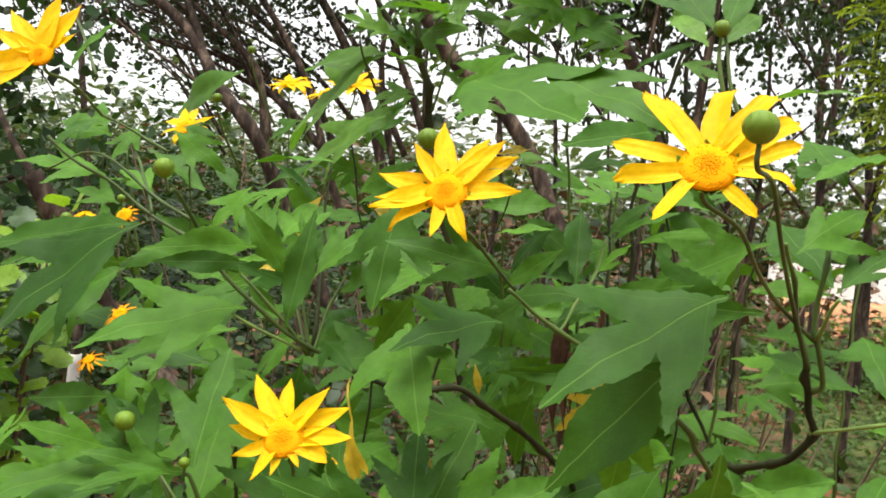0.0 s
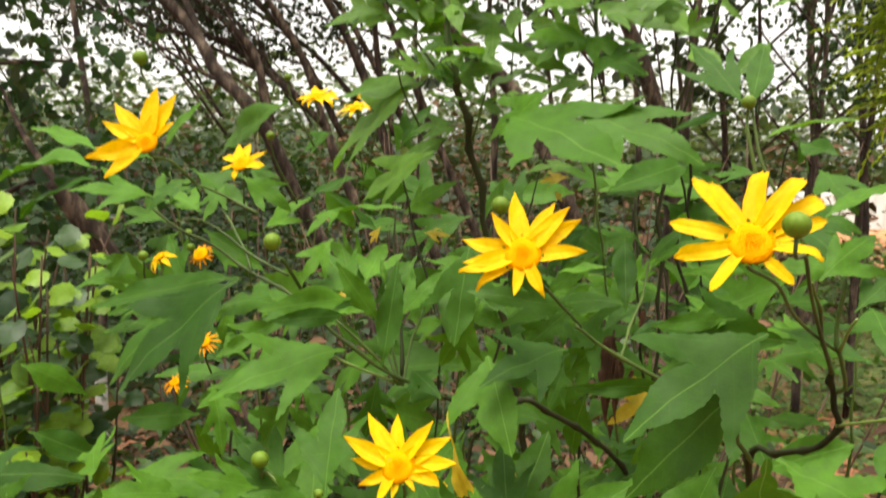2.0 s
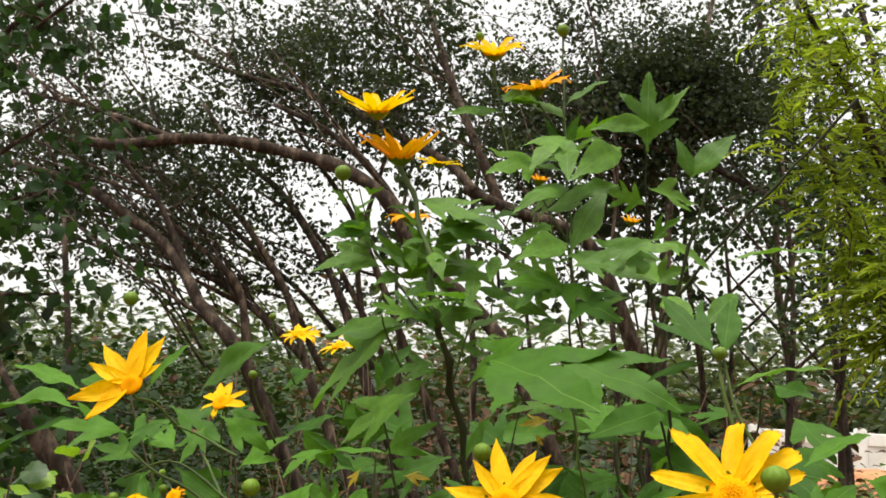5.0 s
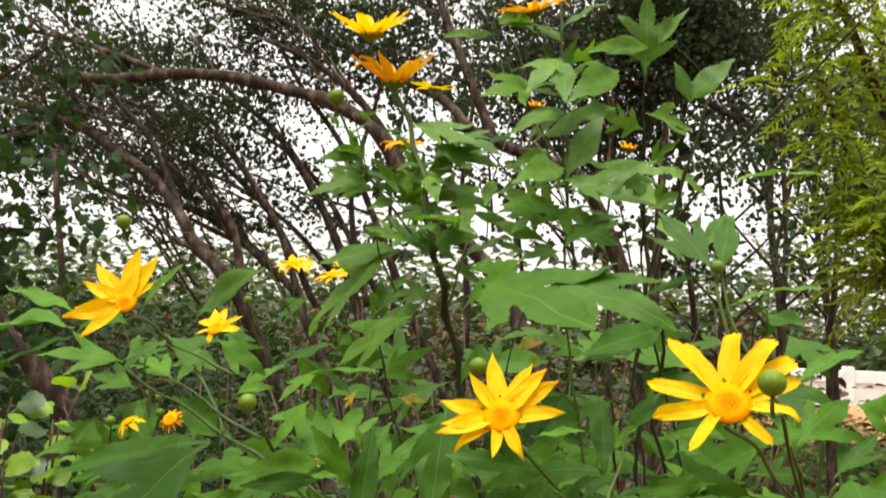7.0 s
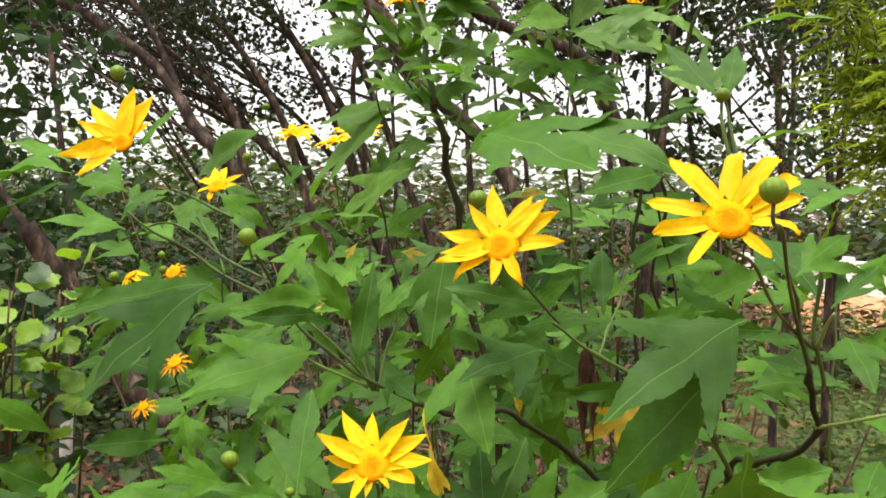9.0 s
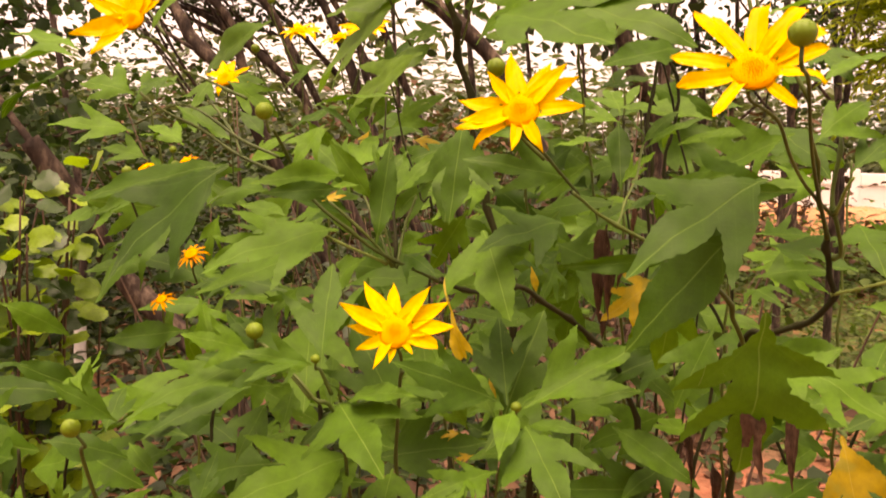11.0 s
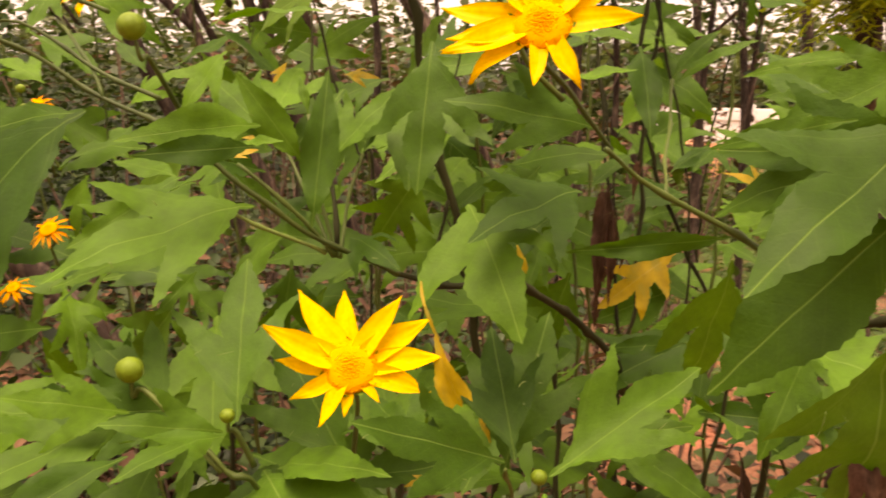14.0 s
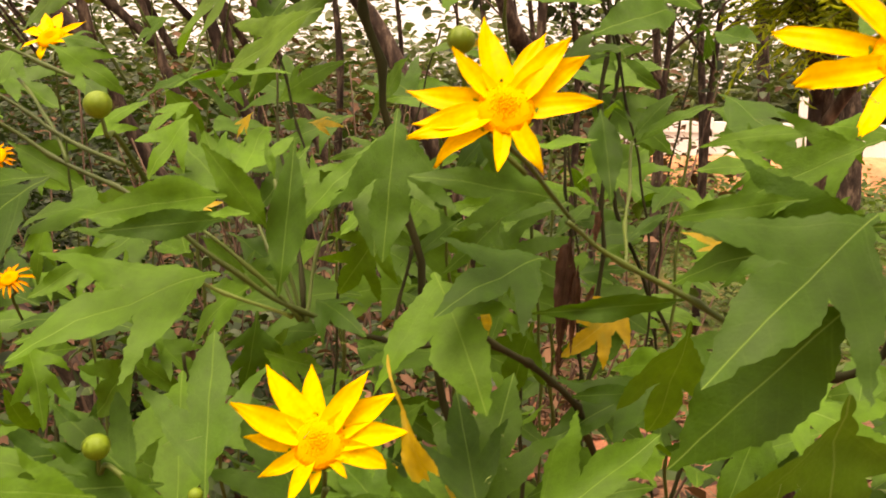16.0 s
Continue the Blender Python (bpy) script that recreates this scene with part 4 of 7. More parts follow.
def round_leaf_mesh(name, mat, seed):
    bm = bmesh.new()
    uv = bm.loops.layers.uv.new("blade")
    mid = bm.verts.new((0.5, 0, 0.05))
    ring = []
    for k in range(22):
        a = 2 * math.pi * k / 22
        r = 0.5 * (1 + 0.05 * math.cos(11 * a)) * (0.86 if k == 11 else 1)
        x, y = 0.5 + r * math.cos(a), r * math.sin(a) * 0.88
        ring.append(bm.verts.new((x, y, 0.10 * abs(y) - 0.12 * x * x + 0.05 * math.sin(3 * a + seed))))
    for k in range(22):
        f = bm.faces.new((mid, ring[k], ring[(k + 1) % 22]))
        for lp in f.loops:
            lp[uv].uv = (lp.vert.co.x, lp.vert.co.y + 0.5)
    return mesh_of(bm, name, mat)


ROUND_SET = [round_leaf_mesh("round_leaf", ROUND, s) for s in range(3)]
ROUND_SHADED_SET = [round_leaf_mesh("round_leaf", ROUND_SHADED, s) for s in range(3)]
roundbush = thing("round_leaved_bush", (-1.15, 1.75, 0), "bush with round scalloped yellow-green leaves", "bush")
for i in range(44):
    top = Vector((-1.02 + rng.uniform(-0.32, 0.06), 1.62 + rng.uniform(-0.2, 0.2), rng.uniform(0.78, 1.34)))
    foot = Vector((-1.2 + rng.uniform(-0.08, 0.08), 1.75 + rng.uniform(-0.06, 0.06), 0))
    pts = spline([foot, (foot + top) / 2 + Vector((rng.uniform(-0.1, 0.1), rng.uniform(-0.1, 0.1), 0.1)), top], 6)
    bm = bmesh.new()
    tube(bm, [p - roundbush.location for p in pts], 0.006, 0.002, 6)
    part("branch", bm, DRY, roundbush)
    for k in range(17):
        p = pts[min(len(pts) - 1, int(len(pts) * rng.uniform(0.3, 1)))]
        d = (rand_dir(rng, 0.4) + Vector((0.15, -0.3, 0.05))).normalized()
        s = rng.uniform(0.038, 0.068)
        z = (Vector((0, -0.5, 0.9)) + rand_dir(rng) * 0.5)
        z = (z - d * z.dot(d)).normalized()
        ob = part("leaf", rng.choice(ROUND_SET if k % 3 else ROUND_SHADED_SET), None, roundbush)
        ob.matrix_local = Matrix.Translation(p + d * 0.02 - roundbush.location) @ Matrix((d, z.cross(d), z)).transposed().to_4x4() @ Matrix.Scale(s, 4)


# ---- undergrowth, dry stalks and the far woods ----
def undergrowth(name, label, mat, count, area, size, tall, seed, width=0.36, leaves=14, category="undergrowth", clear=(), low=0.0):
    rng = random.Random(seed)
    verts, faces = [], []
    x0, x1, y0, y1 = area
    for _ in range(count):
        c = Vector((rng.uniform(x0, x1), rng.uniform(y0, y1), 0))
        if any((c.x - x) ** 2 + (c.y - y) ** 2 < r * r for x, y, r in clear):
            continue
        h = tall * (0.3 + 0.7 * rng.random() ** 1.5) * (0.7 + 0.6 * noise.noise(c * 0.6))
        lean = Vector((rng.uniform(-0.2, 0.2), rng.uniform(-0.2, 0.2), 1))
        for k in range(leaves):
            p = c + lean * h * (k + rng.random()) / leaves + Vector((rng.uniform(-1, 1), rng.uniform(-1, 1), 0)) * 0.12 * tall
            if p.z < low:
                continue
            d = (rand_dir(rng, 0.35) + Vector((0, 0, -0.05))).normalized()
            small_leaf(verts, faces, p, d, Vector((0, 0, 1)) + rand_dir(rng) * 0.5, size * rng.uniform(0.6, 1.3), width)
    return tagged(leaf_cloud(name, verts, faces, mat), label, category, kind="stuff")


LITTER = leaf_material("leaf_litter", (0.045, 0.022, 0.013), (0.15, 0.080, 0.042), None, 0.1, 0.9, True)
# bare patches of red soil: x, y, radius
BARE = ((-1.62, 2.8, 0.16), (0.75, 3.6, 0.5), (1.25, 3.6, 0.35), (0.55, 2.9, 0.3), (-2.44, 4.0, 0.28), (-2.2, 3.6, 0.16), (-1.95, 3.2, 0.14))
undergrowth("undergrowth", "dark green leafy undergrowth behind the shrubs", BUSH, 520, (-3.8, -0.4, 2.2, 4.8), 0.06, 1.4, 3, clear=BARE)
undergrowth("undergrowth", "green leafy undergrowth between the stems", BUSH, 210, (-1.3, 0.9, 1.75, 4.2), 0.055, 1.05, 4, clear=BARE)
undergrowth("weeds", "low green weeds over red soil", WEED, 2600, (-0.8, 5.4, 4.2, 12.5), 0.055, 0.42, 5, 0.3, 10, "weeds")
undergrowth("undergrowth", "green bushes behind in the clearing", BUSH, 420, (-7, 0.8, 4.6, 9), 0.10, 1.7, 6)
undergrowth("weeds", "sparse low weeds on the red soil", WEED, 380, (-1.2, 2.2, 1.9, 4.5), 0.05, 0.42, 15, 0.3, 9, "weeds", BARE)
undergrowth("undergrowth", "low green bushes before the white wall", WEED, 620, (0.8, 8.5, 9, 14.2), 0.10, 0.95, 16)
undergrowth("undergrowth", "tall green bushes beside the feathery tree", BUSH, 420, (1.3, 3.6, 4.3, 5.8), 0.06, 3.4, 19, low=1.45)
undergrowth("weeds", "low dark green weeds under the shrubs", BUSH, 260, (-2.6, 0.35, 1.5, 4.4), 0.055, 0.5, 41, 0.34, 12, "weeds", BARE)
undergrowth("dry_brush", "dry brown brush behind the shrubs", LITTER, 420, (-2.4, 0.7, 2.0, 5.2), 0.065, 1.1, 27, 0.22, 13, "brush", BARE)
undergrowth("undergrowth", "tall dark green bushes under the leaning trees", BUSH, 400, (-5.8, -2.0, 4.7, 6.6), 0.052, 2.85, 37, leaves=34)
undergrowth("far_woods", "dark green thicket far behind the leaning trees", BUSH, 420, (-15, -4.3, 9, 14), 0.12, 4.4, 39, 0.36, 34, "woods")
# out of view behind the camera; added to keep low sky light off the shrubs
undergrowth("woods_behind", "unseen green woods behind the camera, added to block low sky light", FAR, 900, (-20, 20, -15, -6), 0.36, 6.5, 18, 0.36, 26, "woods")
undergrowth("far_woods", "pale green far woods", FAR, 3400, (-26, 26, 19, 30), 0.30, 6.0, 8, 0.36, 22, "woods")
undergrowth("far_woods", "dry brown far brush between the trunks", LITTER, 360, (-13, 3, 8.5, 15), 0.13, 3.0, 45, 0.30, 26, "woods")
undergrowth("far_woods", "dark green far bushes", BUSH, 420, (-12, 0.8, 9, 15), 0.16, 2.7, 9, 0.36, 20, "woods")

# ---- leafy saplings beside the feathery tree ----
for x, y, tall, clumps in ((1.08, 5.2, 2.9, 60), (1.45, 5.6, 3.1, 70), (0.86, 6.0, 2.7, 34)):
    sapling = thing("tree", (x, y, 0), "leafy green sapling beside the feathery tree", "tree", "leafy saplings")
    limb(sapling, [(x, y, 0), (x - 0.02, y, tall * 0.4), (x + 0.02, y - 0.02, tall * 0.7), (x - 0.02, y, tall)], 0.026, 0.010, "trunk")
    for k in range(6):
        side = 1 if k % 2 else -1
        z = tall * (0.58 + 0.06 * k)
        limb(sapling, [(x, y - 0.01, z - 0.2), (x + side * 0.2, y - 0.1, z), (x + side * 0.38, y - 0.18, z + 0.2)], 0.011, 0.004)
    crown(sapling, rng, clumps, 0.036, 0.42, 24, 1.62, BUSH, 0.4)

# ---- slim dark tree with a whitewashed foot ----
LIME = plain_material("limewash", [(0.3, (0.42, 0.39, 0.35)), (0.7, (0.68, 0.66, 0.61))], 22, 0.9, (1, 1, 0.4), 0.6, 0.006)
limed = thing("tree", (-2.44, 4.0, 0), "slim dark tree with a whitewashed foot in the undergrowth", "tree", "leaning grey-brown trees")
limb(limed, [(-2.44, 4.0, 0), (-2.45, 4.0, 0.5), (-2.43, 4.02, 0.9), (-2.52, 4.05, 1.5), (-2.68, 4.1, 2.3)], 0.026, 0.014, "trunk")
bm = bmesh.new()
tube(bm, spline([Vector((0.004, 0, -0.02)), Vector((-0.012, 0, 0.25)), Vector((-0.008, 0, 0.49))], 5), 0.031, 0.029, 12, 0.2)
part("whitewash", bm, LIME, limed, "flaking whitewash on the foot")
crown(limed, rng, 14, 0.05, 0.4, 16, 1.3)

# ---- broad-leaved tree at the side ----
broad = thing("broad_leaved_tree", (-2.75, 3.1, 0), "tree with broad dark green leaves overhanging the path", "tree")
limb(broad, [(-2.75, 3.1, 0), (-2.7, 3.1, 1.0), (-2.6, 3.05, 2.0), (-2.5, 3.0, 3.4)], 0.05, 0.02, "trunk")
for ends in (((-2.2, 2.85, 2.6), (-1.72, 2.75, 2.9)), ((-2.2, 2.85, 2.2), (-1.85, 2.8, 2.4)), ((-2.2, 2.8, 1.7), (-1.75, 2.75, 1.75)), ((-2.1, 2.9, 1.3), (-1.6, 2.8, 1.4)), ((-2.1, 2.9, 2.85), (-1.45, 2.8, 3.1)), ((-2.2, 2.8, 2.0), (-1.8, 2.7, 2.1)), ((-2.1, 2.7, 1.1), (-1.7, 2.6, 1.15))):
    z = ends[0][2] - 0.35
    limb(broad, [(-2.65, 3.07, z), *ends], 0.016, 0.005)
BROAD = leaf_material("broad_leaf", (0.010, 0.028, 0.008), (0.034, 0.074, 0.020), None, 0.3, 0.6, True, spec=0.2)
crown(broad, rng, 158, 0.05, 0.42, 16, 0.6, BROAD, 0.4, 0.34, gaps=-0.25)

for _ in range(170):
    c = Vector((rng.uniform(-1.5, 0.5), rng.uniform(2.3, 6.5), 0))
    h = rng.uniform(0.6, 1.6)
    t = Vector((rng.uniform(-0.4, 0.4), rng.uniform(-0.3, 0.3), 1))
    bm = bmesh.new()
    tube(bm, spline([Vector((0, 0, -0.03)), t * h * 0.5 + rand_dir(rng) * 0.05, t * h], 3), rng.uniform(0.003, 0.008), 0.002, 5)
    ob = new("dry_stalk", mesh_of(bm, "dry_stalk", DRY))
    ob.location = c
    tagged(ob, "thin dry brown stalk standing in the undergrowth", "stalk", "dry stalks")

verts, faces = [], []
for _ in range(2600):
    p = Vector((rng.uniform(-2.5, 2.5), rng.uniform(1.2, 6.0), 0.06))
    p.z = 0.055 + 0.05 * noise.noise(Vector((p.x * 0.7, (p.y - 4) * 0.7, 0))) - 0.045
    small_leaf(verts, faces, p, rand_dir(rng, 0.12), Vector((0, 0, 1)) + rand_dir(rng) * 0.3, rng.uniform(0.04, 0.09), 0.3)
tagged(leaf_cloud("leaf_litter", verts, faces, LITTER), "dry brown fallen leaves on the soil", "leaf litter", kind="stuff")

# ---- the flowering shrubs ----
shrub_right = thing("sunflower_shrub", (0.480, 0.800, 0.000), "tall green sunflower shrub with large yellow flower and bud", "shrub", "mexican sunflower shrubs")
stem(shrub_right, [(0.260, 1.080, 0.000), (0.250, 1.050, 0.600), (0.210, 0.970, 1.000), (0.201, 0.900, 1.184), (0.211, 0.860, 1.205), (0.225, 0.840, 1.216), (0.238, 0.815, 1.228), (0.244, 0.800, 1.243), (0.247, 0.795, 1.255), (0.243, 0.790, 1.269), (0.242, 0.785, 1.285), (0.236, 0.775, 1.301)], 0.0078, 0.0046, STEM_DARK, "main_stem")
stem(shrub_right, [(0.243, 0.785, 1.284), (0.247, 0.780, 1.290), (0.242, 0.770, 1.314), (0.237, 0.770, 1.335), (0.238, 0.770, 1.365), (0.242, 0.780, 1.383)], 0.0046, 0.0028, STEM, "branch")
stem(shrub_right, [(0.236, 0.775, 1.301), (0.225, 0.750, 1.325), (0.213, 0.720, 1.351), (0.205, 0.700, 1.368), (0.200, 0.690, 1.380)], 0.004, 0.0024, STEM, "branch")
stem(shrub_right, [(0.247, 0.795, 1.254), (0.267, 0.780, 1.263), (0.294, 0.760, 1.276)], 0.0036, 0.0022, PETIOLE, "branch")
stem(shrub_right, [(0.238, 0.765, 1.321), (0.240, 0.750, 1.338), (0.243, 0.740, 1.349)], 0.0036, 0.002, PETIOLE, "branch")
bud(shrub_right, (0.161, 0.545, 1.427), 0.0080, [(0.175, 0.590, 1.406), (0.191, 0.650, 1.380), (0.209, 0.710, 1.351), (0.236, 0.775, 1.301)], (-0.05, -0.1, 1))
leaf(shrub_right, (0.179, 0.690, 1.255), (0.173, 0.730, 1.123), -22, 1.5, "five", 0, root=(0.237, 0.780, 1.251))
leaf(shrub_right, (0.237, 0.700, 1.168), (0.252, 0.680, 1.090), 0, 1.15, "three", 0, hue="yellow", root=(0.236, 0.760, 1.225))
leaf(shrub_right, (0.227, 0.800, 1.156), (0.227, 0.790, 1.091), 20, 0.5, "one", 2, hue="brown", root=(0.228, 0.815, 1.205))
leaf(shrub_right, (0.183, 0.950, 1.059), (0.190, 0.950, 1.002), 0, 0.5, "one", 1, hue="brown")
leaf(shrub_right, (0.092, 0.950, 1.254), (0.082, 0.950, 1.225), 0, 0.6, "one", 0, hue="brown")
flower(shrub_right, (0.146, 0.597, 1.412), (-0.060, -0.84, 0.54), [(21, 0.0441), (40, 0.0537), (58, 0.0529), (85, 0.0545), (119, 0.0455), (128, 0.0525), (162, 0.0477), (199, 0.0449), (234, 0.0384), (312, 0.0332), (349, 0.0406)], 0.0138, stalk=[(0.167, 0.630, 1.385), (0.184, 0.670, 1.363), (0.206, 0.720, 1.342), (0.237, 0.770, 1.319)], wide=0.92, lift=3, forms=(3, 4, 3))
leaf(shrub_right, (0.169, 0.660, 1.348), (0.079, 0.595, 1.287), 0, 1.0, "three", 1)
leaf(shrub_right, (0.150, 0.625, 1.318), (0.083, 0.655, 1.228), 5, 1.25, "one", 0)
leaf(shrub_right, (0.196, 0.720, 1.379), (0.129, 0.740, 1.342), 0, 1.0, "five", 3)
leaf(shrub_right, (0.192, 0.680, 1.340), (0.104, 0.760, 1.330), -35, 0.8, "three", 3)
leaf(shrub_right, (0.154, 0.700, 1.350), (0.098, 0.750, 1.332), -30, 0.6, "one", 0)
leaf(shrub_right, (0.186, 0.700, 1.338), (0.105, 0.760, 1.294), -10, 0.9, "three", 1)
leaf(shrub_right, (0.217, 0.750, 1.374), (0.267, 0.800, 1.407), 0, 0.9, "three", 2)
leaf(shrub_right, (0.243, 0.750, 1.352), (0.283, 0.780, 1.384), 0, 0.8, "three", 0)
leaf(shrub_right, (0.231, 0.850, 1.456), (0.253, 0.800, 1.422), 0, 1.0, "three", 1)
leaf(shrub_right, (0.175, 0.750, 1.380), (0.120, 0.780, 1.370), -20, 0.7, "one", 2)
leaf(shrub_right, (0.128, 0.800, 1.263), (0.119, 0.860, 1.167), -20, 0.8, "three", 1)
leaf(shrub_right, (0.186, 0.720, 1.179), (0.186, 0.700, 1.127), 30, 0.7, "three", 2, hue="brown")
leaf(shrub_right, (0.224, 0.780, 1.420), (0.285, 0.820, 1.446), -20, 0.7, "one", 1)
bud(shrub_right, (0.153, 0.702, 1.501), 0.0055, [(0.154, 0.700, 1.477), (0.164, 0.690, 1.434)], (0, -0.2, 1))
leaf(shrub_right, (0.152, 0.710, 1.498), (0.115, 0.760, 1.549), 0, 0.8, "three", 0)
leaf(shrub_right, (0.156, 0.710, 1.498), (0.169, 0.760, 1.547), 0, 0.7, "one", 1)
leaf(shrub_right, (0.142, 0.720, 1.495), (0.103, 0.750, 1.479), -20, 0.6, "one", 2)
stem(shrub_right, [(0.155, 0.705, 1.498), (0.164, 0.690, 1.458), (0.193, 0.670, 1.400)], 0.002, 0.003, None, "branch")

shrub_middle = thing("sunflower_shrub", (0.200, 1.020, 0.000), "leafy green sunflower shrub with long arching branch and yellow flowers", "shrub", "mexican sunflower shrubs")
stem(shrub_middle, [(0.200, 1.020, 0.000), (0.170, 1.000, 0.500), (0.117, 1.000, 1.033), (0.076, 0.950, 1.158), (0.034, 0.900, 1.203), (-0.003, 0.850, 1.238), (-0.036, 0.820, 1.237), (-0.073, 0.800, 1.248)], 0.009, 0.0034, STEM_DARK, "main_stem")
stem(shrub_middle, [(-0.073, 0.800, 1.248), (-0.107, 0.780, 1.268), (-0.130, 0.770, 1.281), (-0.160, 0.760, 1.306), (-0.180, 0.760, 1.325), (-0.212, 0.770, 1.339), (-0.245, 0.780, 1.352), (-0.279, 0.780, 1.372), (-0.306, 0.770, 1.386), (-0.333, 0.770, 1.404)], 0.004, 0.0022, STEM, "branch")
flower(shrub_middle, (-0.323, 0.740, 1.462), (0.1, -0.9, 0.42), [(43, 0.0291), (70, 0.0477), (86, 0.0488), (97, 0.0442), (132, 0.0477), (162, 0.0406), (186, 0.0441), (206, 0.0494), (235, 0.0442)], 0.0100, stalk=[(-0.316, 0.770, 1.446), (-0.308, 0.800, 1.426)], wide=0.92, lift=3, forms=(0, 1, 0, 1))
stem(shrub_middle, [(-0.308, 0.800, 1.426), (-0.281, 0.810, 1.415), (-0.248, 0.800, 1.402)], 0.0022, 0.0028, None, "branch")
stem(shrub_middle, [(-0.354, 0.800, 1.378), (-0.303, 0.790, 1.396), (-0.257, 0.790, 1.370), (-0.207, 0.770, 1.352)], 0.0018, 0.0026, None, "branch")
bud(shrub_middle, (-0.193, 0.700, 1.388), 0.0075, [(-0.190, 0.715, 1.372), (-0.185, 0.748, 1.342)], (-0.2, -0.2, 1))
bud(shrub_middle, (-0.451, 0.950, 1.556), 0.009, [(-0.415, 0.920, 1.512), (-0.356, 0.860, 1.464)], (-0.1, -0.1, 1))
stem(shrub_middle, [(-0.112, 0.780, 1.266), (-0.130, 0.800, 1.299), (-0.146, 0.820, 1.319)], 0.003, 0.002, None, "branch")
stem(shrub_middle, [(-0.245, 0.780, 1.352), (-0.264, 0.800, 1.377), (-0.306, 0.850, 1.401)], 0.0028, 0.002, None, "branch")
stem(shrub_middle, [(-0.147, 0.900, 1.413), (-0.141, 0.880, 1.357), (-0.124, 0.840, 1.327), (-0.109, 0.790, 1.267)], 0.002, 0.003, STEM_DARK, "branch")
leaf(shrub_middle, (-0.151, 0.760, 1.293), (-0.236, 0.680, 1.263), 0, 0.95, "three", 1)
leaf(shrub_middle, (-0.029, 0.755, 1.298), (0.001, 0.690, 1.238), 0, 1.35, "three", 2)
leaf(shrub_middle, (0.034, 0.770, 1.305), (-0.027, 0.700, 1.286), 0, 1.0, "three", 1)
leaf(shrub_middle, (-0.054, 0.800, 1.388), (-0.059, 0.765, 1.301), 0, 1.05, "three", 0)
leaf(shrub_middle, (-0.124, 0.765, 1.318), (-0.159, 0.755, 1.368), -15, 1.0, "one", 0)
leaf(shrub_middle, (-0.115, 0.745, 1.284), (-0.111, 0.775, 1.370), 20, 0.75, "one", 0)
leaf(shrub_middle, (-0.111, 0.780, 1.318), (-0.073, 0.800, 1.361), -10, 1.1, "three", 0)
leaf(shrub_middle, (-0.183, 0.820, 1.381), (-0.207, 0.800, 1.339), 0, 1.0, "three", 1)
leaf(shrub_middle, (-0.216, 0.860, 1.394), (-0.129, 0.860, 1.409), -35, 0.7, "one", 1)
leaf(shrub_middle, (-0.144, 0.750, 1.339), (-0.205, 0.700, 1.332), -30, 0.8, "one", 1)
leaf(shrub_middle, (-0.141, 0.730, 1.329), (-0.196, 0.700, 1.325), -40, 0.8, "one", 0)
leaf(shrub_middle, (-0.157, 0.740, 1.328), (-0.126, 0.730, 1.332), -10, 0.8, "one", 0)
leaf(shrub_middle, (-0.261, 0.790, 1.343), (-0.354, 0.745, 1.242), 0, 1.0, "three", 1)
leaf(shrub_middle, (-0.265, 0.800, 1.343), (-0.415, 0.800, 1.306), 0, 0.7, "one", 0)
leaf(shrub_middle, (-0.180, 0.820, 1.305), (-0.154, 0.830, 1.279), 0, 0.9, "one", 1)
leaf(shrub_middle, (0.126, 0.800, 1.277), (0.028, 0.800, 1.265), -50, 0.5, "one", 0)
leaf(shrub_middle, (-0.050, 0.700, 1.266), (-0.027, 0.665, 1.214), 38, 0.62, "wedge", 1, hue="yellow", petiole=False)
leaf(shrub_middle, (0.128, 0.960, 1.240), (0.068, 0.955, 1.192), -15, 1.15, "five", 0, hue="yellow")
leaf(shrub_middle, (0.131, 0.920, 1.176), (0.075, 0.950, 1.161), -20, 0.8, "one", 0)
leaf(shrub_middle, (-0.020, 0.750, 1.181), (-0.013, 0.740, 1.165), 0, 0.7, "one", 2, hue="yellow")
leaf(shrub_middle, (-0.016, 0.760, 1.220), (-0.002, 0.760, 1.197), 0, 0.5, "one", 2, hue="yellow")
leaf(shrub_middle, (0.007, 0.880, 1.229), (0.001, 0.880, 1.255), 0, 0.7, "one", 1, hue="yellow")
leaf(shrub_middle, (-0.159, 0.820, 1.321), (-0.188, 0.860, 1.370), 0, 1.0, "three", 0)
leaf(shrub_middle, (-0.228, 0.800, 1.321), (-0.317, 0.860, 1.299), 0, 0.9, "three", 2)
leaf(shrub_middle, (-0.103, 0.800, 1.270), (-0.067, 0.760, 1.258), 0, 0.9, "three", 2)
leaf(shrub_middle, (-0.406, 0.800, 1.437), (-0.576, 0.880, 1.418), 32, 0.5, "one", 1)
leaf(shrub_middle, (-0.409, 0.800, 1.427), (-0.527, 0.850, 1.382), 18, 0.6, "three", 1)
leaf(shrub_middle, (-0.471, 0.900, 1.454), (-0.586, 0.950, 1.477), 15, 0.6, "one", 0)
leaf(shrub_middle, (-0.334, 0.790, 1.457), (-0.302, 0.800, 1.500), -10, 0.8, "one", 1)
leaf(shrub_middle, (-0.350, 0.860, 1.426), (-0.374, 0.830, 1.395), 0, 1.1, "three", 2)
leaf(shrub_middle, (-0.308, 0.860, 1.424), (-0.316, 0.830, 1.390), 0, 1.0, "three", 0)
leaf(shrub_middle, (-0.346, 0.980, 1.430), (-0.293, 1.000, 1.392), 0, 1.0, "three", 1)
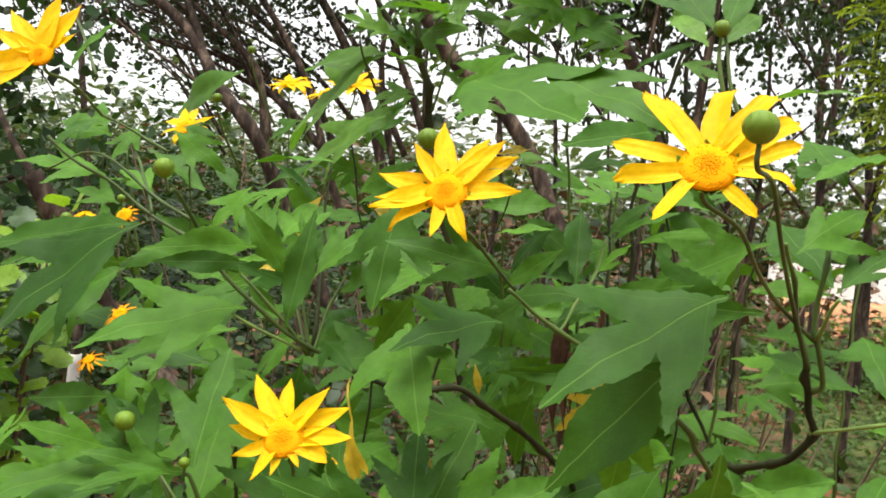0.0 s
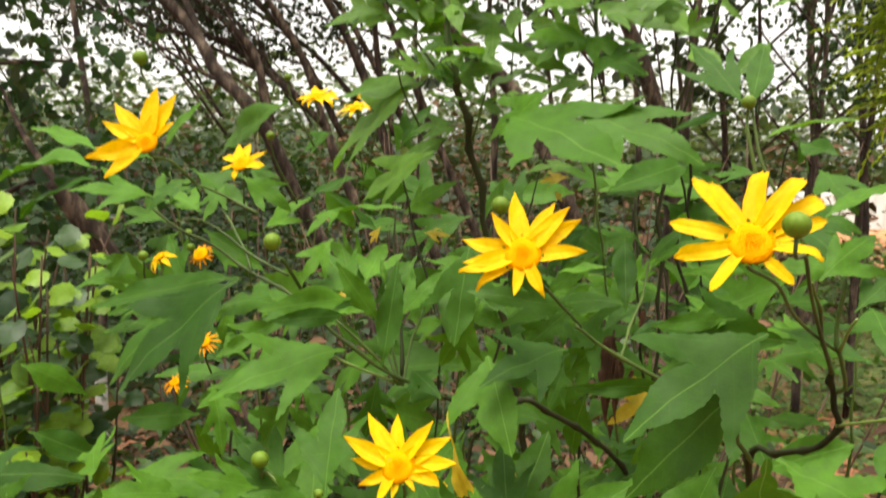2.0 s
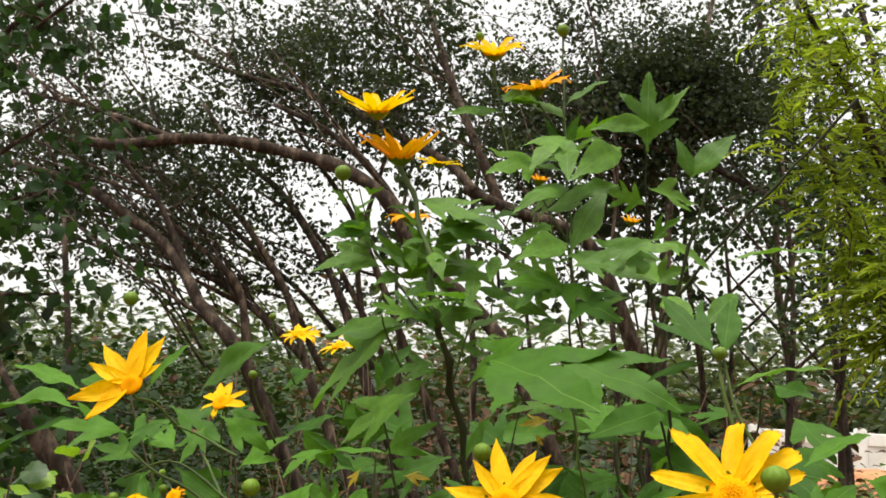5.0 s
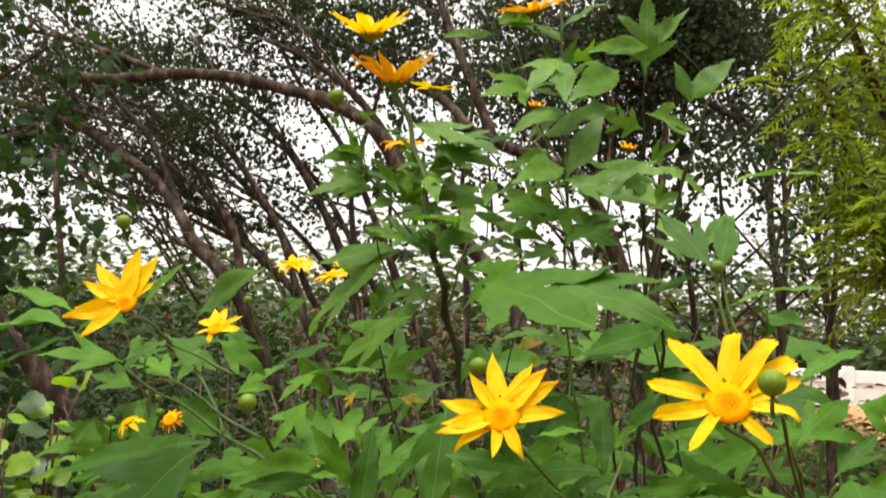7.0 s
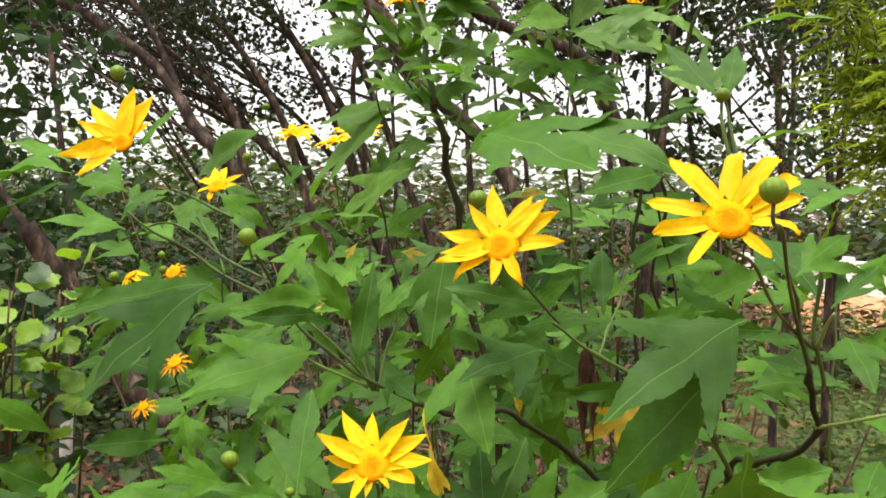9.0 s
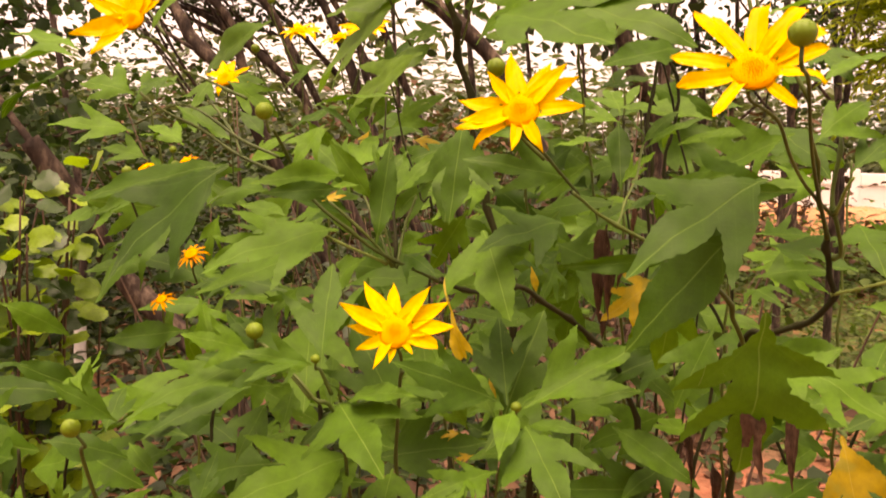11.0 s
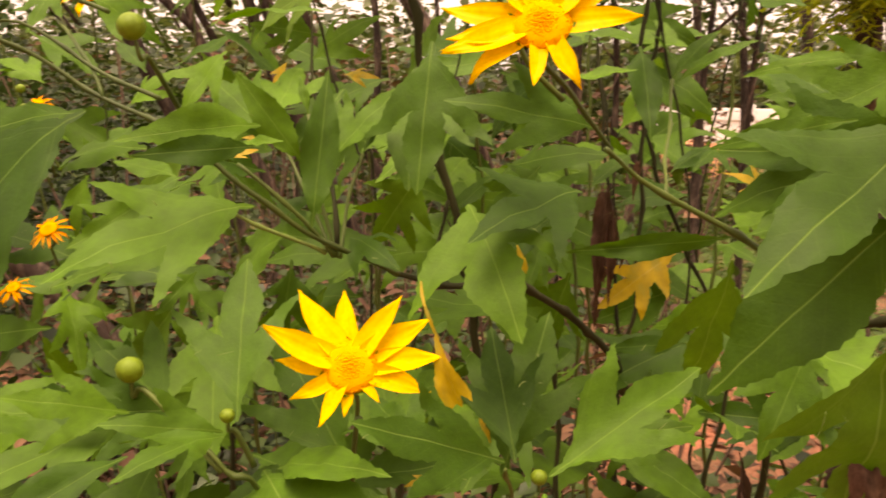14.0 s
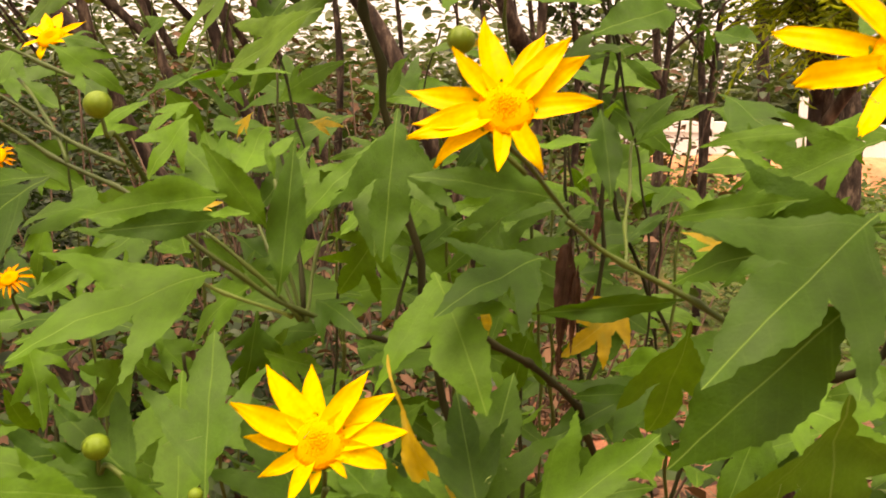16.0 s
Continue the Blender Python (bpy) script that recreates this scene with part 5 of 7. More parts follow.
leaf(shrub_middle, (-0.346, 1.000, 1.436), (-0.307, 1.000, 1.429), 0, 1.0, "three", 2)
leaf(shrub_middle, (-0.073, 0.860, 1.366), (-0.065, 0.780, 1.302), 0, 1.0, "three", 1)
leaf(shrub_middle, (-0.153, 0.800, 1.331), (-0.203, 0.850, 1.365), 0, 1.0, "three", 0)
leaf(shrub_middle, (-0.153, 0.820, 1.340), (-0.150, 0.880, 1.373), 0, 1.0, "three", 1)
leaf(shrub_middle, (-0.124, 0.900, 1.359), (-0.153, 0.850, 1.316), 0, 1.0, "three", 3)
leaf(shrub_middle, (-0.364, 0.850, 1.321), (-0.429, 0.850, 1.289), 0, 1.0, "three", 3)
leaf(shrub_middle, (-0.383, 0.850, 1.408), (-0.362, 0.900, 1.428), 0, 1.0, "three", 3)
stem(shrub_middle, [(-0.109, 0.780, 1.262), (-0.132, 0.770, 1.292), (-0.163, 0.770, 1.316)], 0.0034, 0.002, STEM, "branch")
stem(shrub_middle, [(-0.108, 0.780, 1.261), (-0.120, 0.790, 1.302), (-0.128, 0.800, 1.344)], 0.0032, 0.0018, STEM, "branch")
stem(shrub_middle, [(-0.106, 0.780, 1.261), (-0.104, 0.800, 1.290), (-0.098, 0.820, 1.320)], 0.003, 0.0018, STEM, "branch")
stem(shrub_middle, [(-0.114, 0.780, 1.264), (-0.140, 0.760, 1.279), (-0.160, 0.750, 1.290)], 0.003, 0.0018, PETIOLE, "branch")
leaf(shrub_middle, (-0.128, 0.800, 1.344), (-0.136, 0.810, 1.368), 0, 0.6, "one", 1)
leaf(shrub_middle, (-0.127, 0.800, 1.338), (-0.112, 0.810, 1.357), 0, 0.6, "one", 2)
leaf(shrub_middle, (-0.163, 0.770, 1.316), (-0.177, 0.760, 1.326), -20, 0.7, "three", 2)
leaf(shrub_middle, (-0.098, 0.820, 1.320), (-0.088, 0.830, 1.341), 0, 0.7, "one", 0)
stem(shrub_right, [(0.041, 0.730, 1.332), (0.058, 0.740, 1.318), (0.078, 0.745, 1.307), (0.121, 0.750, 1.282), (0.157, 0.760, 1.259), (0.201, 0.900, 1.184)], 0.0028, 0.0042, STEM, "branch")
flower(shrub_right, (0.004, 0.679, 1.390), (-0.050, -0.86, 0.50), [(6, 0.0438), (37, 0.0479), (50, 0.0463), (67, 0.046), (102, 0.0494), (134, 0.0382), (166, 0.0469), (193, 0.0421), (205, 0.046), (220, 0.0415), (266, 0.0322), (302, 0.0356)], 0.0135, stalk=[(0.018, 0.710, 1.363), (0.028, 0.720, 1.351), (0.045, 0.735, 1.331)], wide=0.88, lift=3, forms=(0, 1, 0, 2))
bud(shrub_right, (-0.017, 0.708, 1.423), 0.0075, [(-0.017, 0.720, 1.408), (-0.001, 0.730, 1.376), (0.019, 0.735, 1.356)], (0, -0.2, 1))
stem(shrub_right, [(0.076, 0.745, 1.307), (0.085, 0.800, 1.328), (0.093, 0.840, 1.347), (0.097, 0.860, 1.369)], 0.0025, 0.0018, None, "branch")
leaf(shrub_right, (0.038, 0.750, 1.341), (-0.042, 0.720, 1.355), -25, 0.75, "three", 1)
leaf(shrub_right, (0.022, 0.780, 1.366), (0.063, 0.780, 1.373), -20, 0.8, "one", 0)
leaf(shrub_right, (0.075, 0.860, 1.390), (0.079, 0.820, 1.331), 0, 0.8, "one", 1)
leaf(shrub_right, (0.097, 0.860, 1.370), (0.130, 0.880, 1.402), 0, 0.8, "one", 2)
leaf(shrub_right, (0.099, 0.860, 1.367), (0.150, 0.860, 1.395), -20, 0.7, "one", 1)
leaf(shrub_right, (0.098, 0.840, 1.376), (0.075, 0.840, 1.400), 30, 0.5, "one", 0)
leaf(shrub_right, (0.084, 0.780, 1.316), (0.110, 0.800, 1.329), 0, 0.7, "one", 2)
leaf(shrub_right, (0.156, 0.850, 1.315), (0.133, 0.900, 1.338), 0, 0.8, "three", 2)
leaf(shrub_right, (0.169, 0.850, 1.296), (0.130, 0.850, 1.311), 0, 0.7, "three", 1, hue="yellow")

shrub_low = thing("sunflower_shrub", (-0.080, 0.820, 0.000), "low bushy sunflower shrub with yellow flower, buds and broad leaves", "shrub", "mexican sunflower shrubs")
stem(shrub_low, [(-0.080, 0.820, 0.000), (-0.090, 0.800, 0.600), (-0.088, 0.720, 1.106), (-0.087, 0.710, 1.157), (-0.081, 0.700, 1.193)], 0.004, 0.0028, STEM, "main_stem")
flower(shrub_low, (-0.081, 0.672, 1.229), (0.060, -0.84, 0.54), [(9, 0.0441), (36, 0.0441), (57, 0.0409), (97, 0.0394), (124, 0.0461), (160, 0.0455), (177, 0.0349), (214, 0.0314), (244, 0.0313), (268, 0.0236), (310, 0.022), (333, 0.0241), (345, 0.0396)], 0.0130, stalk=[(-0.082, 0.700, 1.198), (-0.087, 0.710, 1.157)], wide=0.92, lift=3, forms=(0, 1, 0, 1))
bud(shrub_low, (-0.190, 0.674, 1.223), 0.0072, [(-0.185, 0.675, 1.213), (-0.168, 0.670, 1.201), (-0.141, 0.660, 1.178)], (0, -0.2, 1))
stem(shrub_low, [(-0.168, 0.670, 1.201), (-0.138, 0.660, 1.179), (-0.122, 0.680, 1.139), (-0.120, 0.800, 0.850)], 0.0026, 0.003, STEM, "branch")
bud(shrub_low, (-0.135, 0.652, 1.210), 0.0038, [(-0.132, 0.655, 1.201), (-0.125, 0.660, 1.182)], (0, -0.2, 1))
bud(shrub_low, (0.010, 0.660, 1.183), 0.0042, [(0.008, 0.660, 1.172), (0.004, 0.680, 1.144)], (0, -0.2, 1))
stem(shrub_low, [(-0.070, 0.820, 0.700), (-0.012, 0.760, 1.082), (-0.001, 0.720, 1.142), (-0.005, 0.700, 1.168)], 0.003, 0.002, STEM, "branch")
bud(shrub_low, (-0.309, 0.620, 1.155), 0.0078, [(-0.307, 0.630, 1.131), (-0.311, 0.660, 1.074)], (-0.5, -0.2, 0.8))
stem(shrub_low, [(-0.311, 0.660, 1.074), (-0.321, 0.680, 1.029), (-0.250, 0.800, 0.750), (-0.120, 0.810, 0.400)], 0.0022, 0.003, STEM, "branch")
leaf(shrub_low, (-0.133, 0.660, 1.204), (-0.145, 0.725, 1.270), 0, 0.95, "three", 0)
leaf(shrub_low, (-0.006, 0.680, 1.181), (-0.075, 0.635, 1.216), -15, 0.85, "three", 0)
leaf(shrub_low, (0.015, 0.665, 1.181), (0.095, 0.720, 1.220), 0, 0.85, "three", 3)
leaf(shrub_low, (-0.006, 0.730, 1.150), (0.020, 0.790, 1.230), 0, 1.1, "three", 0)
leaf(shrub_low, (-0.014, 0.740, 1.149), (-0.044, 0.800, 1.171), 0, 1.0, "three", 1)
leaf(shrub_low, (-0.173, 0.690, 1.194), (-0.237, 0.730, 1.222), 0, 0.9, "three", 1)
leaf(shrub_low, (-0.172, 0.630, 1.218), (-0.213, 0.600, 1.234), -10, 1.0, "three", 0)
leaf(shrub_low, (-0.130, 0.630, 1.211), (-0.173, 0.600, 1.224), -15, 0.8, "three", 1)
leaf(shrub_low, (-0.127, 0.620, 1.213), (-0.155, 0.570, 1.213), 0, 0.8, "three", 2)
leaf(shrub_low, (-0.095, 0.760, 1.134), (-0.151, 0.800, 1.212), 0, 1.0, "three", 0)
leaf(shrub_low, (-0.068, 0.760, 1.146), (-0.090, 0.820, 1.193), 0, 1.0, "three", 0)
leaf(shrub_low, (0.011, 0.630, 1.189), (0.007, 0.580, 1.172), 0, 0.9, "one", 1)
leaf(shrub_low, (0.019, 0.630, 1.179), (0.053, 0.560, 1.145), 0, 1.0, "three", 1)
leaf(shrub_low, (0.019, 0.640, 1.176), (0.062, 0.620, 1.181), -10, 0.7, "one", 1)
leaf(shrub_low, (0.019, 0.640, 1.176), (0.005, 0.600, 1.144), 0, 0.7, "one", 3)
leaf(shrub_low, (-0.003, 0.670, 1.131), (-0.054, 0.630, 1.119), 0, 0.9, "five", 1)
leaf(shrub_low, (-0.022, 0.670, 1.133), (-0.033, 0.620, 1.109), 0, 0.9, "three", 2)
leaf(shrub_low, (-0.128, 0.688, 1.167), (-0.068, 0.590, 1.150), 0, 1.0, "three", 1)
leaf(shrub_low, (-0.105, 0.690, 1.170), (-0.172, 0.720, 1.113), 0, 0.8, "one", 2)
leaf(shrub_low, (-0.120, 0.685, 1.170), (-0.056, 0.630, 1.194), -10, 0.7, "one", 1)
leaf(shrub_low, (-0.120, 0.710, 1.118), (-0.201, 0.620, 1.099), 0, 1.0, "three", 1)
leaf(shrub_low, (-0.116, 0.720, 1.118), (-0.151, 0.660, 1.083), 0, 0.9, "three", 2)
leaf(shrub_low, (-0.092, 0.720, 1.107), (-0.086, 0.650, 1.085), 0, 1.0, "three", 0)
leaf(shrub_low, (-0.200, 0.730, 1.152), (-0.217, 0.700, 1.108), 0, 1.0, "three", 1)
leaf(shrub_low, (-0.179, 0.730, 1.165), (-0.178, 0.700, 1.137), 0, 1.0, "three", 3)
leaf(shrub_low, (-0.197, 0.700, 1.192), (-0.265, 0.620, 1.165), 0, 0.7, "three", 1)
leaf(shrub_low, (-0.163, 0.690, 1.197), (-0.232, 0.660, 1.203), -15, 0.9, "three", 0)
leaf(shrub_low, (-0.187, 0.660, 1.184), (-0.243, 0.600, 1.158), 0, 0.6, "one", 1)
leaf(shrub_low, (-0.328, 0.670, 1.145), (-0.323, 0.670, 1.190), 0, 0.9, "three", 3)
leaf(shrub_low, (-0.278, 0.630, 1.159), (-0.314, 0.600, 1.195), 0, 0.8, "three", 0)
leaf(shrub_low, (-0.275, 0.630, 1.152), (-0.210, 0.606, 1.161), -20, 0.7, "one", 1)
leaf(shrub_low, (-0.199, 0.710, 1.196), (-0.233, 0.720, 1.228), 0, 1.0, "three", 3)
leaf(shrub_low, (-0.203, 0.600, 1.109), (-0.200, 0.630, 1.144), 0, 0.9, "three", 0)
leaf(shrub_low, (-0.210, 0.610, 1.107), (-0.239, 0.600, 1.117), 0, 0.9, "three", 2)
leaf(shrub_low, (-0.275, 0.640, 1.140), (-0.241, 0.620, 1.121), 0, 0.8, "one", 1)
leaf(shrub_low, (-0.306, 0.660, 1.138), (-0.311, 0.700, 1.164), 0, 1.0, "three", 1)
leaf(shrub_low, (-0.320, 0.620, 1.089), (-0.317, 0.620, 1.120), 0, 0.9, "three", 1)
leaf(shrub_low, (-0.046, 0.720, 1.163), (-0.087, 0.780, 1.176), 0, 1.0, "three", 3)
leaf(shrub_low, (0.000, 0.700, 1.172), (-0.015, 0.760, 1.228), 0, 0.9, "three", 0)
leaf(shrub_low, (0.038, 0.750, 1.157), (0.101, 0.750, 1.177), -10, 0.9, "three", 1)
leaf(shrub_low, (0.149, 0.720, 1.236), (0.122, 0.700, 1.178), 0, 1.0, "three", 1)

shrub_tall = thing("sunflower_shrub", (0.020, 1.200, 0.000), "tall sunflower shrub with orange and yellow flowers at its top", "shrub", "mexican sunflower shrubs")
stem(shrub_tall, [(0.020, 1.200, 0.000), (0.000, 1.160, 0.600), (-0.010, 1.100, 1.000), (-0.097, 1.080, 1.441), (-0.107, 1.060, 1.492), (-0.118, 1.050, 1.544)], 0.0100, 0.0072, STEM_DARK, "main_stem")
stem(shrub_tall, [(-0.117, 1.050, 1.540), (-0.129, 1.050, 1.597), (-0.145, 1.070, 1.654), (-0.166, 1.090, 1.707), (-0.190, 1.100, 1.759)], 0.0095, 0.0056, STEM, "stem_top")
flower(shrub_tall, (-0.186, 1.100, 1.757), (0.020, -0.240, 0.970), [(-5, 0.0628), (34, 0.0602), (59, 0.0587), (103, 0.0608), (126, 0.0558), (158, 0.0589), (193, 0.0634), (227, 0.0598), (259, 0.0615), (300, 0.0632), (324, 0.0655)], 0.016, hue="old", stalk=[(-0.172, 1.100, 1.726)], wide=0.66, lift=38)
flower(shrub_tall, (-0.213, 1.080, 1.812), (-0.030, -0.330, 0.940), [(7, 0.0559), (24, 0.0505), (59, 0.0552), (87, 0.0476), (110, 0.0597), (136, 0.0505), (159, 0.0519), (190, 0.0553), (226, 0.0602), (251, 0.05), (272, 0.055), (309, 0.0549), (334, 0.0484)], 0.0145, stalk=[(-0.200, 1.100, 1.793), (-0.179, 1.100, 1.726)], wide=0.8, lift=30, forms=(0, 1, 3))
bud(shrub_tall, (-0.266, 1.120, 1.744), 0.0115, [(-0.257, 1.120, 1.716), (-0.223, 1.120, 1.649), (-0.139, 1.090, 1.547)], (0, -0.2, 1))
stem(shrub_tall, [(-0.100, 1.060, 1.479), (-0.084, 1.050, 1.532), (-0.080, 1.080, 1.588)], 0.003, 0.002, None, "branch")
stem(shrub_tall, [(0.060, 1.200, 0.000), (0.080, 1.240, 0.600), (0.080, 1.240, 1.100), (0.032, 1.250, 1.443), (0.027, 1.220, 1.547), (0.029, 1.200, 1.650), (0.020, 1.200, 1.758), (0.013, 1.200, 1.884), (0.012, 1.200, 1.948)], 0.005, 0.002, STEM, "branch")
bud(shrub_tall, (0.011, 1.200, 1.965), 0.0095, [(0.012, 1.200, 1.932)], (0, -0.2, 1))
stem(shrub_tall, [(0.025, 1.200, 1.665), (-0.029, 1.200, 1.758), (-0.066, 1.200, 1.837), (-0.085, 1.200, 1.919)], 0.0025, 0.0018, None, "branch")
flower(shrub_tall, (-0.023, 1.190, 1.879), (-0.150, -0.420, 0.900), [(-6, 0.052), (32, 0.0486), (64, 0.0538), (98, 0.0474), (117, 0.0476), (157, 0.0471), (172, 0.0553), (216, 0.0465), (237, 0.0505), (269, 0.0487), (305, 0.0557), (335, 0.0511)], 0.016, hue="old", stalk=[(-0.021, 1.200, 1.861), (0.007, 1.200, 1.820)], wide=0.75, lift=18)
flower(shrub_tall, (-0.083, 1.200, 1.934), (0.020, -0.520, 0.860), [(5, 0.0417), (24, 0.0471), (56, 0.0444), (97, 0.0412), (127, 0.0463), (158, 0.045), (182, 0.0491), (209, 0.0434), (241, 0.0474), (275, 0.045), (302, 0.0413), (335, 0.0431)], 0.015, stalk=[(-0.085, 1.200, 1.919), (-0.080, 1.200, 1.886)], wide=0.8, lift=30)
bud(shrub_tall, (-0.103, 1.190, 1.956), 0.007, [(-0.097, 1.200, 1.927)], (0, -0.2, 1))
stem(shrub_tall, [(0.120, 1.200, 0.000), (0.160, 1.200, 0.800), (0.190, 1.200, 1.200), (0.130, 1.200, 1.491), (0.125, 1.180, 1.590), (0.122, 1.160, 1.674), (0.121, 1.150, 1.778)], 0.004, 0.002, STEM_DARK, "branch")
leaf(shrub_tall, (0.090, 1.150, 1.783), (0.030, 1.050, 1.715), -30, 0.8, "one", 1, hue="young")
leaf(shrub_tall, (-0.016, 1.150, 1.768), (-0.069, 1.050, 1.724), -25, 0.75, "three", 0, hue="young")
leaf(shrub_tall, (0.023, 1.140, 1.727), (-0.033, 1.020, 1.669), -20, 0.7, "one", 2, hue="young")
leaf(shrub_tall, (0.025, 1.140, 1.724), (0.087, 1.080, 1.716), 25, 0.8, "one", 0, hue="young")
leaf(shrub_tall, (0.082, 1.050, 1.646), (0.127, 0.980, 1.588), 10, 1, "three", 0, hue="young")
leaf(shrub_tall, (0.028, 1.100, 1.649), (-0.026, 1.000, 1.612), -25, 0.8, "one", 1, hue="young")
leaf(shrub_tall, (0.030, 1.100, 1.588), (-0.041, 1.020, 1.591), -30, 0.8, "three", 2)
leaf(shrub_tall, (0.033, 1.100, 1.578), (0.089, 1.000, 1.548), 20, 0.8, "three", 1)
leaf(shrub_tall, (0.131, 1.000, 1.576), (0.162, 0.950, 1.540), 10, 1, "one", 1, hue="young")
leaf(shrub_tall, (0.208, 1.000, 1.581), (0.169, 0.950, 1.541), -10, 1, "one", 0, hue="young")
leaf(shrub_tall, (-0.215, 1.100, 1.663), (-0.258, 1.020, 1.639), -30, 0.7, "one", 1)
leaf(shrub_tall, (-0.219, 1.100, 1.646), (-0.241, 1.100, 1.697), -10, 0.8, "three", 0, hue="young")
leaf(shrub_tall, (-0.149, 1.080, 1.660), (-0.176, 1.050, 1.682), -20, 0.7, "one", 0, hue="young")
leaf(shrub_tall, (-0.143, 1.080, 1.648), (-0.163, 1.030, 1.631), -20, 0.8, "one", 2, hue="young")
leaf(shrub_tall, (-0.131, 1.060, 1.632), (-0.109, 1.020, 1.591), 0, 0.9, "one", 1, hue="young")
leaf(shrub_tall, (-0.058, 1.100, 1.634), (-0.060, 1.050, 1.594), 0, 1, "one", 0, hue="young")
leaf(shrub_tall, (-0.069, 1.120, 1.673), (-0.107, 1.080, 1.655), -20, 0.8, "one", 1, hue="young")
leaf(shrub_tall, (-0.085, 1.100, 1.620), (-0.079, 1.050, 1.570), 0, 1.1, "three", 1, hue="young")
leaf(shrub_tall, (0.020, 1.150, 1.797), (-0.020, 1.080, 1.735), -20, 0.9, "three", 2, hue="young")
leaf(shrub_tall, (0.020, 1.150, 1.795), (0.028, 1.050, 1.715), 0, 0.8, "one", 0, hue="young")
leaf(shrub_tall, (-0.072, 1.200, 1.873), (-0.013, 1.150, 1.842), 25, 0.9, "one", 1, hue="young")
leaf(shrub_tall, (-0.098, 1.200, 1.853), (-0.135, 1.150, 1.830), -25, 0.8, "one", 0, hue="young")
leaf(shrub_tall, (-0.177, 1.100, 1.607), (-0.199, 1.050, 1.588), -25, 0.8, "one", 1, hue="young")
leaf(shrub_tall, (-0.130, 1.060, 1.595), (-0.154, 1.020, 1.571), -20, 0.9, "three", 0, hue="young")
leaf(shrub_tall, (-0.118, 1.060, 1.545), (-0.144, 1.020, 1.550), -25, 0.9, "three", 1)
leaf(shrub_tall, (-0.118, 1.050, 1.550), (-0.058, 1.000, 1.553), 25, 0.9, "three", 2, hue="young")
leaf(shrub_tall, (-0.039, 1.100, 1.647), (0.001, 1.100, 1.673), 20, 0.8, "one", 0, hue="young")
leaf(shrub_tall, (-0.024, 1.100, 1.589), (0.013, 1.080, 1.610), 20, 0.8, "one", 2, hue="young")
leaf(shrub_tall, (-0.211, 1.100, 1.624), (-0.234, 1.050, 1.601), -25, 0.6, "one", 0, hue="young")
stem(shrub_tall, [(0.041, 1.200, 1.541), (0.031, 1.180, 1.590), (0.025, 1.160, 1.659), (0.021, 1.160, 1.747), (0.015, 1.180, 1.858), (0.010, 1.200, 1.920)], 0.0032, 0.002, STEM, "branch")
stem(shrub_tall, [(0.034, 1.170, 1.603), (0.010, 1.160, 1.659), (-0.002, 1.150, 1.704)], 0.002, 0.0014, STEM, "branch")
stem(shrub_tall, [(-0.118, 1.050, 1.550), (-0.173, 1.080, 1.604), (-0.209, 1.100, 1.631), (-0.224, 1.100, 1.673), (-0.237, 1.100, 1.717)], 0.0022, 0.0014, STEM, "branch")
stem(shrub_tall, [(-0.066, 1.120, 1.559), (-0.061, 1.120, 1.637), (-0.046, 1.150, 1.708), (-0.057, 1.180, 1.783), (-0.079, 1.200, 1.863)], 0.0022, 0.0012, STEM, "branch")
flower(shrub_tall, (-0.158, 1.220, 1.782), (0.05, -0.10, 1.0), [(2, 0.034), (40, 0.030), (90, 0.028), (140, 0.030), (178, 0.034), (215, 0.028), (270, 0.024), (325, 0.028)], 0.009, stalk=[(-0.154, 1.230, 1.732)], wide=0.7, lift=12)
leaf(shrub_tall, (0.122, 1.150, 1.775), (0.124, 1.150, 1.884), 0, 1.1, "five", 0, hue="young")
leaf(shrub_tall, (0.130, 1.150, 1.807), (0.175, 1.150, 1.863), 0, 0.7, "one", 0, hue="young")
leaf(shrub_tall, (0.180, 1.200, 1.755), (0.237, 1.200, 1.813), 0, 1.4, "one", 1, hue="young")
leaf(shrub_tall, (0.180, 1.200, 1.755), (0.161, 1.200, 1.810), 0, 1.3, "one", 2, hue="young")
leaf(shrub_tall, (0.130, 1.150, 1.811), (0.050, 1.100, 1.791), -30, 0.7, "one", 1, hue="young")
leaf(shrub_tall, (0.087, 1.000, 1.631), (0.126, 1.000, 1.590), 0, 1.0, "three", 1, hue="young")
leaf(shrub_tall, (0.129, 1.000, 1.638), (0.036, 1.000, 1.606), -10, 0.7, "three", 0, hue="young")
leaf(shrub_tall, (-0.129, 1.100, 1.686), (-0.044, 1.050, 1.655), -15, 0.8, "three", 1, hue="young")
leaf(shrub_tall, (0.199, 1.000, 1.614), (0.298, 1.000, 1.624), -30, 0.7, "one", 1, hue="young")
leaf(shrub_tall, (-0.056, 1.000, 1.503), (0.069, 0.835, 1.455), 0, 1.0, "three", 0)
leaf(shrub_tall, (0.020, 0.950, 1.504), (0.142, 0.880, 1.458), 0, 0.9, "three", 1)
leaf(shrub_tall, (-0.006, 0.980, 1.529), (-0.075, 1.000, 1.472), 0, 1.0, "three", 1)
leaf(shrub_tall, (0.129, 0.900, 1.458), (0.058, 0.800, 1.433), -20, 0.8, "one", 0)
leaf(shrub_tall, (0.190, 0.900, 1.482), (0.274, 0.900, 1.501), -35, 0.7, "one", 1, hue="young")
leaf(shrub_tall, (-0.180, 1.150, 1.550), (-0.336, 1.270, 1.434), 0, 1.0, "three", 1, hue="young")
leaf(shrub_tall, (-0.180, 1.150, 1.550), (-0.318, 1.250, 1.539), -10, 0.8, "one", 0, hue="young")
